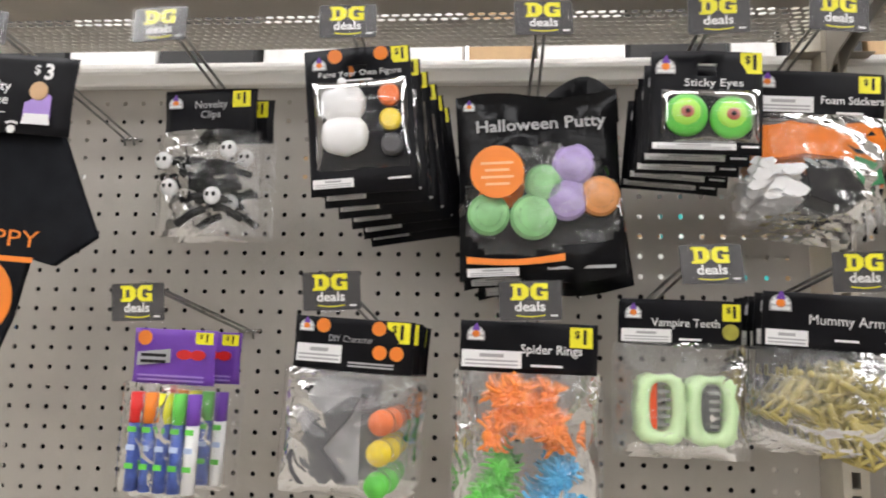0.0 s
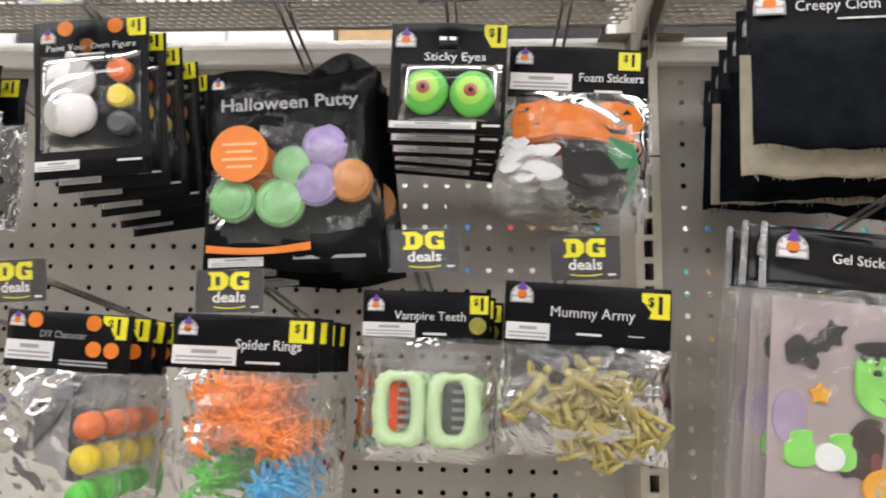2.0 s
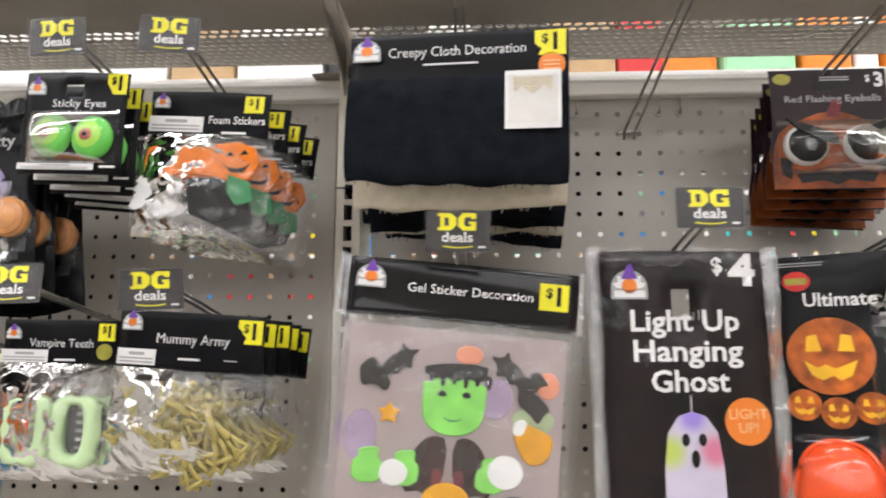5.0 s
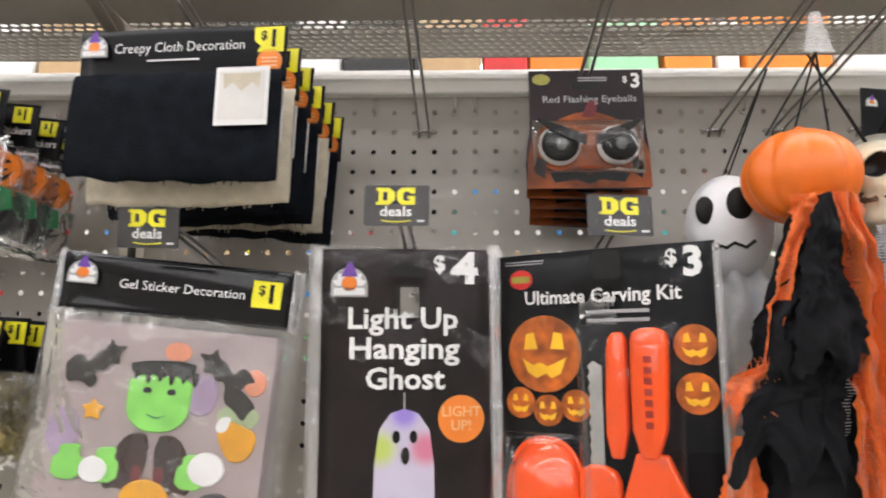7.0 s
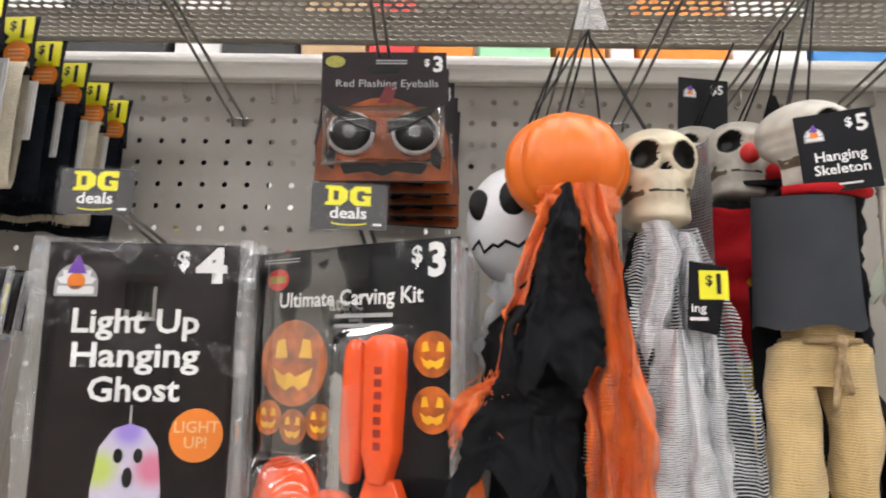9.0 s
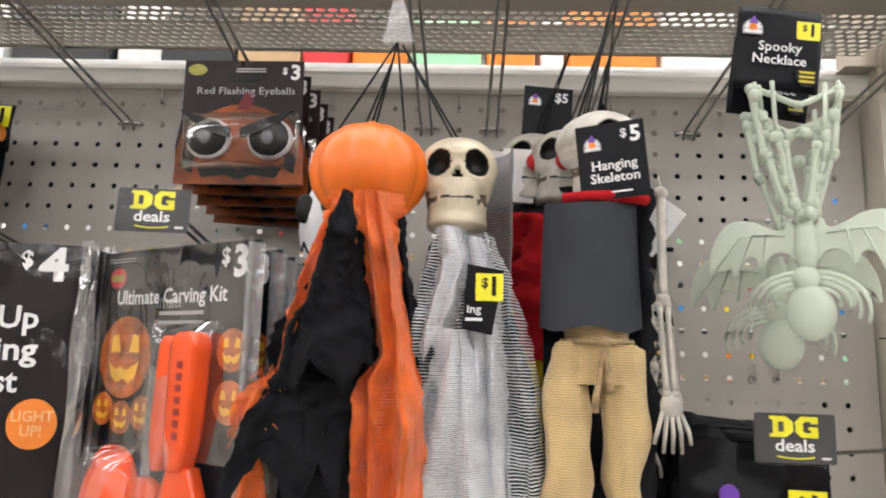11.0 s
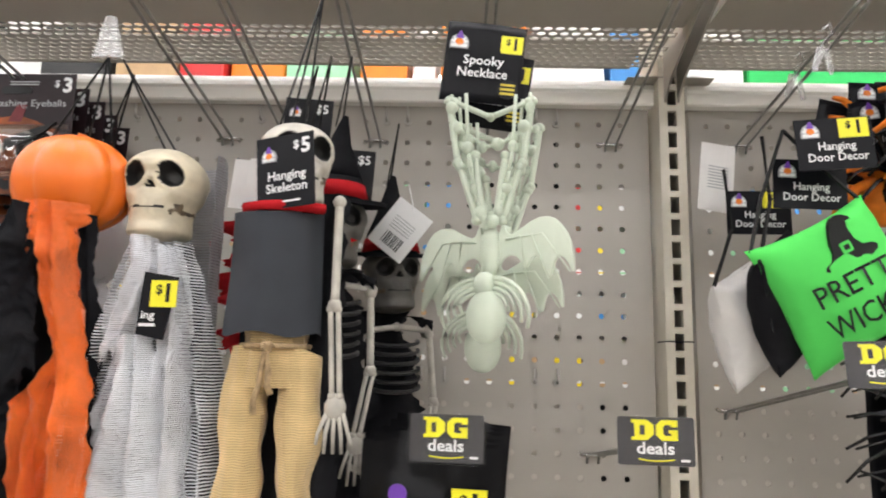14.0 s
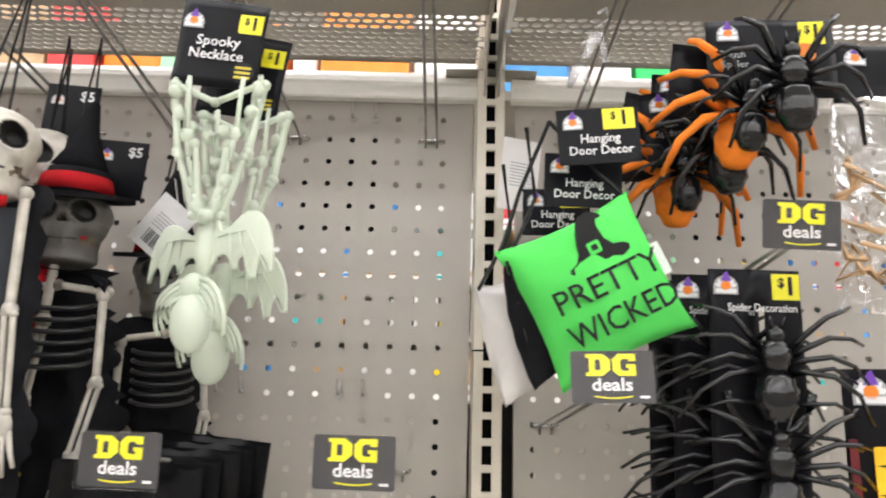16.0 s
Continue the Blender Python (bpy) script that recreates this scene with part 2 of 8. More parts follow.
def tube(bm, pts, r, n=6, r_end=None):
    pts = [Vector(p) for p in pts]
    rings = []
    for i, p in enumerate(pts):
        d = (pts[min(i + 1, len(pts) - 1)] - pts[max(i - 1, 0)]).normalized()
        a = d.cross(Vector((0, 0, 1)) if abs(d.z) < 0.9 else Vector((1, 0, 0))).normalized()
        b = d.cross(a)
        k = r if r_end is None else r + (r_end - r) * i / (len(pts) - 1)
        rings.append([bm.verts.new(p + k * (math.cos(2 * math.pi * j / n) * a + math.sin(2 * math.pi * j / n) * b)) for j in range(n)])
    for s, e in zip(rings, rings[1:]):
        for j in range(n):
            bm.faces.new((s[j], s[(j + 1) % n], e[(j + 1) % n], e[j]))
    bm.faces.new(rings[0][::-1])
    bm.faces.new(rings[-1])
    return bm


def ball(bm, c, rx, ry=None, rz=None, u=14, v=9, shape=None):
    ry, rz = ry or rx, rz or rx
    rows = []
    for j in range(v + 1):
        ph = math.pi * j / v - math.pi / 2
        row = []
        for i in range(u):
            th = 2 * math.pi * i / u
            d = Vector((math.cos(ph) * math.cos(th), math.cos(ph) * math.sin(th), math.sin(ph)))
            k = shape(d) if shape else 1
            row.append(Vector((c[0] + rx * d.x * k, c[1] + ry * d.y * k, c[2] + rz * d.z * k)))
            if j in (0, v):
                break
        rows.append([bm.verts.new(p) for p in row])
    for j in range(v):
        a, b = rows[j], rows[j + 1]
        for i in range(u):
            k = (i + 1) % u
            if len(a) == 1:
                bm.faces.new((a[0], b[k], b[i]))
            elif len(b) == 1:
                bm.faces.new((a[i], a[k], b[0]))
            else:
                bm.faces.new((a[i], a[k], b[k], b[i]))
    return bm


def sheet(bm, f, nu, nv):
    g = [[bm.verts.new(f(i / nu, j / nv)) for i in range(nu + 1)] for j in range(nv + 1)]
    for j in range(nv):
        for i in range(nu):
            bm.faces.new((g[j][i], g[j][i + 1], g[j + 1][i + 1], g[j + 1][i]))
    return bm


def thing(name, label, category, m, group=""):
    ob = new(name)
    ob.empty_display_size = 0.02
    ob.matrix_basis = m
    return tagged(ob, label, category, group)


def part(name, bm, material, parent=None, label="", smooth=False):
    me = bpy.data.meshes.new(name)
    bm.to_mesh(me)
    bm.free()
    for k in material if isinstance(material, (list, tuple)) else [material]:
        me.materials.append(k)
    if smooth:
        me.shade_smooth()
    ob = new(name, me)
    ob.parent = parent
    if label:
        tagged(ob, label)
    return ob


def clear(ob):
    ob.visible_shadow = False
    return ob


TEXTS = {}


def text(s, size, x, z, y, material, parent, name="lettering", width=None, bold=0.0, align="CENTER", tilt=0.0, label=""):
    """Raised lettering that faces the aisle; x, z: its middle (or left end), y: its back."""
    key = (s, bold, align)
    if key not in TEXTS:
        cu = bpy.data.curves.new("lettering", "FONT")
        cu.body, cu.size, cu.align_x, cu.align_y = s, 1.0, align, "CENTER"
        cu.offset, cu.resolution_u, cu.space_line = bold, 2, 0.95
        ob = new("lettering", cu)
        me = bpy.data.meshes.new_from_object(ob.evaluated_get(bpy.context.evaluated_depsgraph_get()))
        bpy.data.objects.remove(ob)
        TEXTS[key] = me
    src = TEXTS[key]
    me = src.copy()
    xs = [v.co.x for v in me.vertices]
    k = size
    if width and xs:
        k = width / (max(xs) - min(xs))
    me.transform(Matrix.Translation((x, y - 0.0003, z)) @ Matrix.Rotation(radians(-tilt), 4, "Y") @ Matrix.Rotation(radians(90), 4, "X") @ Matrix.Diagonal((k, size, 1, 1)))
    me.materials.clear()
    me.materials.append(material)
    ob = new(name, me)
    ob.parent = parent
    if label:
        tagged(ob, label)
    return ob


# ---- the setting: shelving, pegboard, floor, ceiling ----
WALL, PITCH = 0.85, 0.0254
HX, HZ = 1.65, 1.36          # one hole of the one-inch grid
POSTS = (-0.763, 0.456, 1.682, 2.894)


def structure(name, bm, material, label, category, smooth=False):
    return tagged(part(name, bm, material, None, "", smooth), label, category, kind="structure")


def pegboard(name, x0, x1, z0, z1):
    """A steel panel with its one-inch grid of round holes pressed right through."""
    r, t, verts, faces = 0.0034, 0.0016, [], []
    i0, i1 = math.ceil((x0 - HX) / PITCH + 0.5), math.floor((x1 - HX) / PITCH - 0.5)
    j0, j1 = math.ceil((z0 - HZ) / PITCH + 0.5), math.floor((z1 - HZ) / PITCH - 0.5)
    h = PITCH / 2
    out = [(h, 0), (h, h), (0, h), (-h, h), (-h, 0), (-h, -h), (0, -h), (h, -h)]
    hole = [(r * math.cos(k * math.pi / 4), r * math.sin(k * math.pi / 4)) for k in range(8)]
    for i in range(i0, i1 + 1):
        for j in range(j0, j1 + 1):
            cx, cz, n = HX + i * PITCH, HZ + j * PITCH, len(verts)
            verts += [(cx + a, WALL, cz + b) for a, b in out] + [(cx + a, WALL, cz + b) for a, b in hole] + [(cx + a, WALL + t, cz + b) for a, b in hole]
            for k in range(8):
                q = (k + 1) % 8
                faces += [(n + k, n + 8 + k, n + 8 + q, n + q), (n + 8 + k, n + 16 + k, n + 16 + q, n + 8 + q)]
    a0, a1, b0, b1 = HX + i0 * PITCH - h, HX + i1 * PITCH + h, HZ + j0 * PITCH - h, HZ + j1 * PITCH + h
    for u0, u1, w0, w1 in ((x0, a0, z0, z1), (a1, x1, z0, z1), (a0, a1, z0, b0), (a0, a1, b1, z1)):
        n = len(verts)
        verts += [(u0, WALL, w0), (u1, WALL, w0), (u1, WALL, w1), (u0, WALL, w1)]
        faces.append((n, n + 1, n + 2, n + 3))
    n = len(verts)
    # folded side edges of the panel
    for x in (x0, x1):
        n = len(verts)
        verts += [(x, WALL, z0), (x, WALL, z1), (x, WALL + 0.012, z1), (x, WALL + 0.012, z0)]
        faces.append((n, n + 1, n + 2, n + 3))
    me = bpy.data.meshes.new(name)
    me.from_pydata(verts, [], faces)
    me.materials.append(M_PEG)
    return tagged(new(name, me), "taupe painted steel pegboard panel with one-inch hole grid", "pegboard", kind="structure")


for a, b, nm in ((POSTS[0], POSTS[1], "wall_pegboard_1"), (POSTS[1], POSTS[2], "wall_pegboard_2"), (POSTS[2], POSTS[3], "wall_pegboard_3")):
    pegboard(nm, a + 0.024, b - 0.024, 0.55, 1.684)

for k, x in enumerate(POSTS):
    post = thing("shelving_post", "cream slotted steel upright post between pegboard panels", "post", pose(x - (0.006 if k == 2 else 0.0), WALL, 0), "shelving posts")
    bm = bmesh.new()
    for s in (-1, 1):
        box(bm, *sorted((s * 0.0050, s * 0.0145)), -0.034, -0.028, 0.0, 1.99)
        box(bm, *sorted((s * 0.0120, s * 0.0145)), -0.0279, 0.045, 0.0, 1.99)
    z = 0.02
    while z < 1.97:
        box(bm, -0.0050, 0.0050, -0.0338, -0.028, z, z + 0.0068)
        z += PITCH
    part("slotted_face", bm, M_POST, post)
    # the shade behind the slots is put in as a near-black block
    part("inner_shade", box(bmesh.new(), -0.0119, 0.0119, 0.022, 0.045, 0.0, 1.985), M_DARK, post, "inside of the post, its shade painted near black")
    part("joint_line", box(bmesh.new(), -0.0150, 0.0150, -0.0348, -0.0020, *((1.564, 1.5655) if k != 2 else (1.4075, 1.409))), M_DARK, post, "dark seam across the post")
    for nm, s in (("shelf_bracket", -1), ("shelf_bracket", 1)):
        bm = bmesh.new()
        pts = [(0.001, 1.655), (0.001, 1.775), (-0.22, 1.775), (-0.22, 1.755), (-0.06, 1.70)]
        f = [bm.verts.new((s * 0.0085, y, z)) for y, z in pts]
        b = [bm.verts.new((s * 0.0065, y, z)) for y, z in pts]
        bm.faces.new(f), bm.faces.new(b[::-1])
        for i in range(5):
            bm.faces.new((f[i], f[(i + 1) % 5], b[(i + 1) % 5], b[i]))
        bmesh.ops.recalc_face_normals(bm, faces=bm.faces)
        part(nm, bm, M_SHELF, post, "thin steel shelf bracket hooked in the post")
    tab = part("rail_tab", poly(bmesh.new(), [(-0.05, 0), (-0.022, 0.004), (0.022, 0.004), (0.05, 0)], -0.0, 0.03), M_SHELF, post)
    tab.data.transform(Matrix.Translation((0, -0.035, 1.7105)) @ Matrix.Scale(0.35, 4, (0, 0, 1)))

for a, b, nm in zip(POSTS, POSTS[1:], ("1", "2", "3")):
    bm = bmesh.new()
    prof = [(0.0, 1.685), (-0.012, 1.685), (-0.014, 1.687), (-0.0145, 1.700), (-0.0175, 1.703), (-0.0165, 1.708), (-0.004, 1.7195), (0.0, 1.7205)]
    ends = [[bm.verts.new((x, WALL + y, z)) for y, z in prof] for x in (a + 0.018, b - 0.018)]
    for i in range(len(prof)):
        j = (i + 1) % len(prof)
        bm.faces.new((ends[0][i], ends[0][j], ends[1][j], ends[1][i]))
    bm.faces.new(ends[0]), bm.faces.new(ends[1][::-1])
    bmesh.ops.recalc_face_normals(bm, faces=bm.faces)
    structure("trim_top_rail_" + nm, bm, M_RAIL, "cream white steel rail along the top of the pegboard", "rail")


def perforated(verts, faces, x0, x1, y0, rows, z, px, py, rx, ry, t):
    """Staggered rows of oblong holes through a level sheet, seen from below."""
    for j in range(rows):
        cy = y0 + (j + 0.5) * py
        cx = x0 + px / 2 + (px / 2 if j % 2 else 0)
        while cx + px / 2 <= x1 + 1e-6:
            n = len(verts)
            hx, hy = px / 2, py / 2
            out = [(hx, 0), (hx, hy), (0, hy), (-hx, hy), (-hx, 0), (-hx, -hy), (0, -hy), (hx, -hy)]
            hole = [(rx * math.cos(k * math.pi / 4), ry * math.sin(k * math.pi / 4)) for k in range(8)]
            verts += [(cx + a, cy + b, z) for a, b in out] + [(cx + a, cy + b, z) for a, b in hole] + [(cx + a, cy + b, z + t) for a, b in hole]
            for k in range(8):
                q = (k + 1) % 8
                faces += [(n + k, n + q, n + 8 + q, n + 8 + k), (n + 8 + k, n + 8 + q, n + 16 + q, n + 16 + k)]
            cx += px


SHELF_Z = 1.735
for a, b, nm in zip(POSTS, POSTS[1:], ("1", "2", "3")):
    shelf = thing("perforated_shelf", "taupe steel shelf with a perforated rear strip above the pegs", "shelf", pose(0, 0, 0), "upper shelves")
    x0, x1 = a + 0.010, b - 0.010
    verts, faces = [], []
    perforated(verts, faces, x0, x1, 0.744, 3, SHELF_Z, 0.0127, 0.0112, 0.0053, 0.0039, 0.001)
    perforated(verts, faces, x0, x1, 0.7776, 6, SHELF_Z, 0.0127, 0.0105, 0.0052, 0.0038, 0.001)
    me = bpy.data.meshes.new("perforated_strip")
    me.from_pydata(verts, [], faces)
    me.materials.append(M_SHELF)
    ob = new("perforated_strip", me)
    ob.parent = shelf
    tagged(ob, "staggered oblong perforations in taupe steel", kind="stuff")
    part("deck", box(bmesh.new(), x0, x1, 0.640, 0.744, SHELF_Z, SHELF_Z + 0.002), M_SHELF, shelf)
    part("front_lip", bevelled(box(bmesh.new(), x0, x1, 0.628, 0.6398, SHELF_Z, SHELF_Z + 0.035), 0.002), M_SHELF, shelf)
    # plate added clear of the shelf, so its rear holes look dim
    part("dimming_plate", box(bmesh.new(), x0, x1, 0.900, 0.984, SHELF_Z + 0.065, SHELF_Z + 0.0665), M_SHELF, shelf)
    part("dimming_plate_edge", box(bmesh.new(), x0, x1, 0.9841, 0.9855, SHELF_Z + 0.0640, SHELF_Z + 0.095), M_SHELF, shelf)


structure("floor", box(bmesh.new(), -7, 9, -15, 6.5, -0.05, 0), M_FLOOR, "pale beige vinyl shop floor", "floor")
structure("ceiling", box(bmesh.new(), -7, 9, -15, 6.5, 3.3, 3.35), M_CEIL, "white suspended shop ceiling", "ceiling")
for nm, q in (("wall_north", (-7, 9, 6.45, 6.5, 0.0, 3.3)), ("wall_west", (-7.05, -7.0, -15, 6.5, 0, 3.3)), ("wall_east", (9.0, 9.05, -15, 6.5, 0, 3.3)), ("wall_south", (-7, 9, -15.05, -15.0, 0, 3.3)), ("wall_low_display", (-6, 8, -1.75, -1.65, 0, 1.35))):
    structure(nm, box(bmesh.new(), *q), M_WALLP, "plain beige shop wall", "wall")
structure("gondola_base", box(bmesh.new(), POSTS[0], POSTS[3], 0.40, 0.848, 0.0, 0.15), M_SHELF, "taupe base deck of the shelving", "shelf base")
LIGHT = None
for y in (-13.0, -10.8, -8.6, -6.4, -4.6, -3.0, -1.5, 0.42, 1.05, 4.4):
    for x in (-4.6, -1.1, 2.4, 5.9):
        if LIGHT is None:
            LIGHT = thing("ceiling_light", "long white fluorescent ceiling fixture", "ceiling light", pose(x, y, 3.3), "ceiling lights")
            part("housing", box(bmesh.new(), -1.65, 1.65, -0.16, 0.16, -0.05, -0.001), M_CEIL, LIGHT)
            part("diffuser", bevelled(box(bmesh.new(), -1.62, 1.62, -0.13, 0.13, -0.075, -0.0505), 0.008), M_LAMP, LIGHT)
        else:
            copy_thing(LIGHT, pose(x, y, 3.3))

# stock on the far side: the aisle behind, seen through holes and over the rail
rng = random.Random(5)
STOCK = [mat("stock_" + n, c, 0.5, var=0.08) for n, c in (("white", (0.8, 0.8, 0.78)), ("orange", (0.85, 0.25, 0.02)), ("mint", (0.35, 0.70, 0.42)), ("blue", (0.05, 0.25, 0.6)), ("green", (0.02, 0.55, 0.12)), ("red", (0.6, 0.03, 0.03)), ("yellow", (0.85, 0.65, 0.02)), ("teal", (0.05, 0.5, 0.5)), ("kraft", (0.5, 0.33, 0.17)), ("black", (0.02, 0.02, 0.02)))]
STOCKNAME = ("white", "orange", "mint green", "blue", "bright green", "red", "yellow", "teal", "kraft brown", "black")


def stock_box(x, y, z, w, d, h, k):
    t = thing("stock_box", "%s product carton on the shelf behind the pegboard" % STOCKNAME[k], "carton", pose(x, y, z), "cartons behind")
    part("carton", bevelled(box(bmesh.new(), -w / 2, w / 2, 0, d, 0, h), 0.003, 1), STOCK[k], t)
    part("carton_flap", box(bmesh.new(), -w / 2 + 0.004, w / 2 - 0.004, -0.0012, -0.0004, h * 0.1, h * 0.22), STOCK[0 if k else 8], t)


structure("rear_shelf", box(bmesh.new(), -1.6, 3.6, 1.05, 1.55, 1.775, 1.79), M_SHELF, "taupe steel shelf on the back of the display", "shelf")
ROW = ((-1.30, -1.02, 4), (-1.0, -0.86, 9), (-0.85, -0.66, 0), (-0.65, -0.45, 9), (-0.44, -0.24, 0), (-0.23, -0.02, 0), (-0.01, 0.12, 8), (0.13, 0.30, 0), (0.31, 0.50, 9), (0.51, 0.60, 0), (0.61, 0.75, 9), (0.76, 0.88, 8), (0.885, 0.97, 5), (0.976, 1.084, 1), (1.092, 1.226, 2), (1.237, 1.327, 1), (1.338, 1.383, 0), (1.392, 1.555, 1), (1.565, 1.705, 0), (1.716, 1.850, 3), (1.86, 1.965, 0), (1.975, 2.30, 4), (2.31, 2.5, 0), (2.51, 2.75, 1))
for a, b, k in ROW:
    stock_box((a + b) / 2, 1.30 + 0.015 * math.sin(40 * a), 1.7905, b - a, 0.14, 0.26 + 0.04 * math.sin(50 * a), k)
structure("wall_far_display", box(bmesh.new(), -3.5, 5.5, 3.05, 3.1, 0, 2.35), M_WALLP, "beige back panel of the display across the next aisle", "wall")
for lev in range(5):
    z = 1.30 + 0.22 * lev
    structure("far_shelf_%d" % (lev + 1), box(bmesh.new(), -3.4, 5.4, 2.72, 3.045, z - 0.02, z), M_RAIL, "white shelf across the next aisle", "shelf")
    x = -2.6
    while x < 4.9:
        w = rng.uniform(0.06, 0.17)
        stock_box(x + w / 2, 2.75 + rng.uniform(0, 0.04), z + 0.0005, w - 0.008, 0.14, rng.uniform(0.10, 0.18), rng.choice((0, 0, 0, 0, 1, 2, 3, 5, 6, 7, 0, 8)))
        x += w
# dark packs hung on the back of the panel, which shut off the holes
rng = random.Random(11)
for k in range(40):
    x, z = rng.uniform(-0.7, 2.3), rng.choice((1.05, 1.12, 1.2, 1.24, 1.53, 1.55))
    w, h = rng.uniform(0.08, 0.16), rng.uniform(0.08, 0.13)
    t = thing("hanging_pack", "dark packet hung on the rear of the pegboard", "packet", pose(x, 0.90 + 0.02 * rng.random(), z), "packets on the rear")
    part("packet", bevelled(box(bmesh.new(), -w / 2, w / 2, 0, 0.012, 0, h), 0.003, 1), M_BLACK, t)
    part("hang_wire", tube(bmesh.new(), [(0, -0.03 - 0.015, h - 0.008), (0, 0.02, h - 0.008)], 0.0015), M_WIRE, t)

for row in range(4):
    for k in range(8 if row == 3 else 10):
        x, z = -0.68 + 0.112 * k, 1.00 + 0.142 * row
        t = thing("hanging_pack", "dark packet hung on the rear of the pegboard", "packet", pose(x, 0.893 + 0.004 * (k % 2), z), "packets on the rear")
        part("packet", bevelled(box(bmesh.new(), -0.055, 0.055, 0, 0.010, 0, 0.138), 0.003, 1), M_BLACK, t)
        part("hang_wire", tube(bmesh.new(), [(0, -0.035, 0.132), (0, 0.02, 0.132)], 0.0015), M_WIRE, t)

# ---- hooks and price tags ----
SLOPE = 0.165


def hook(x, j, tip=0.575, tag=True, lift=0.0, label="", dx=0.0, tagdx=0.0):
    """A twin-wire peg hook with its crosswise bracket; its tip carries a price tag."""
    z = HZ + j * PITCH
    i = round((x - HX) / PITCH - 0.5) + 0.5
    x = HX + i * PITCH
    t = thing("peg_hook", label or "dull zinc twin-wire peg hook on the pegboard", "hook", pose(x, WALL, z), "peg hooks")
    n = WALL - tip
    e = dx
    bm = tube(bmesh.new(), [(-0.0127, 0.008, 0.003), (-0.0127, -0.002, 0), (-0.0085, -0.0045, 0), (0.0085, -0.0045, 0), (0.0127, -0.002, 0), (0.0127, 0.008, 0.003)], 0.0019, 8)
    part("bracket", bm, M_ZINC, t, "bright zinc cross bracket", True)
    for s in (-1, 1):
        pts = [(s * 0.0062, -0.004, -0.009), (s * 0.0062, -0.007, -0.001), (s * 0.0062, -0.014, 0.001)] + [(s * 0.0062 * (1 - 0.1 * k) + e * k / 4, -0.014 - (n - 0.02) * k / 4, 0.001 + (n - 0.02) * SLOPE * k / 4) for k in range(1, 5)]
        part("wire", tube(bmesh.new(), pts, 0.0016, 7), M_WIRE, t, "", True)
    if tag:
        part("tag_wire", tube(bmesh.new(), [(e, -n + 0.008, n * SLOPE - 0.001), (e, -n - 0.003, n * SLOPE + 0.004 + lift), (e + tagdx, -n - 0.006, n * SLOPE + 0.012 + lift)], 0.0014, 6), M_WIRE, t, "", True)
        price_tag(x + e + tagdx, tip - 0.008, z + n * SLOPE + lift, random.Random(int(1000 * x) + j).uniform(-2.5, 2.5))
    return t


def price_tag(x, y, z, tilt):
    t = thing("price_tag", "charcoal price tag with yellow mark in a clear sleeve", "price tag", pose(x, y, z, random.Random(int(x * 999)).uniform(-7, 7), tilt, random.Random(int(x * 777)).uniform(-9, 9)), "price tags on hooks")
    w, h = 0.0262, 0.0165
    part("card", poly(bmesh.new(), rrect(-w, w, -h, h, 0.002), 0, 0.0008), M_TAG, t)
    # the mark: two heavy yellow blocks, each with a notch
    part("mark", poly(bmesh.new(), [(-0.0165, 0.0145), (-0.006, 0.0145), (-0.0012, 0.011), (-0.0012, 0.0045), (-0.006, 0.0005), (-0.0165, 0.0005), (-0.0165, 0.0028), (-0.0145, 0.0028), (-0.0145, 0.0122), (-0.0165, 0.0122)], -0.0006, -0.0001), M_YEL, t, "yellow block mark")
    part("mark", poly(bmesh.new(), [(0.0148, 0.0145), (0.004, 0.0145), (0.0002, 0.011), (0.0002, 0.004), (0.004, 0.0005), (0.0148, 0.0005), (0.0148, 0.0078), (0.0088, 0.0078), (0.0088, 0.0056), (0.0104, 0.0056), (0.0104, 0.0038), (0.0066, 0.0038), (0.0052, 0.005), (0.0052, 0.0098), (0.0066, 0.0112), (0.0104, 0.0112), (0.0104, 0.0098), (0.0148, 0.0098)], -0.0006, -0.0001), M_YEL, t, "yellow block mark")
    for q in ((-0.0108, -0.0075, 0.0042, 0.0108),):
        part("mark_notch", poly(bmesh.new(), [(q[0], q[2]), (q[1], q[2]), (q[1], q[3]), (q[0], q[3])], -0.0009, -0.00065), M_TAG, t)
    text("deals", 0.0115, -0.0005, -0.0052, -0.0001, M_WHITE, t, width=0.0255, bold=0.02)
    sw = [(-0.012 + 0.024 * k / 6, -0.0117 + 0.0012 * (1 - (k / 3 - 1) ** 2) * -1) for k in range(7)]
    part("swoosh", poly(bmesh.new(), sw + [(px, pz - 0.0009) for px, pz in sw[::-1]], -0.0005, -0.0001), M_YEL, t)
    part("small_print", poly(bmesh.new(), rrect(0.0165, 0.0225, -0.0135, -0.0118, 0.0004), -0.0004, -0.0001), M_WHITE, t)
    clear(part("clear_sleeve", bevelled(box(bmesh.new(), -w - 0.002, w + 0.002, -0.0022, -0.0016, -h - 0.0012, h + 0.0012), 0.0002, 1), M_SLEEVE, t, "clear plastic sleeve"))
    return t


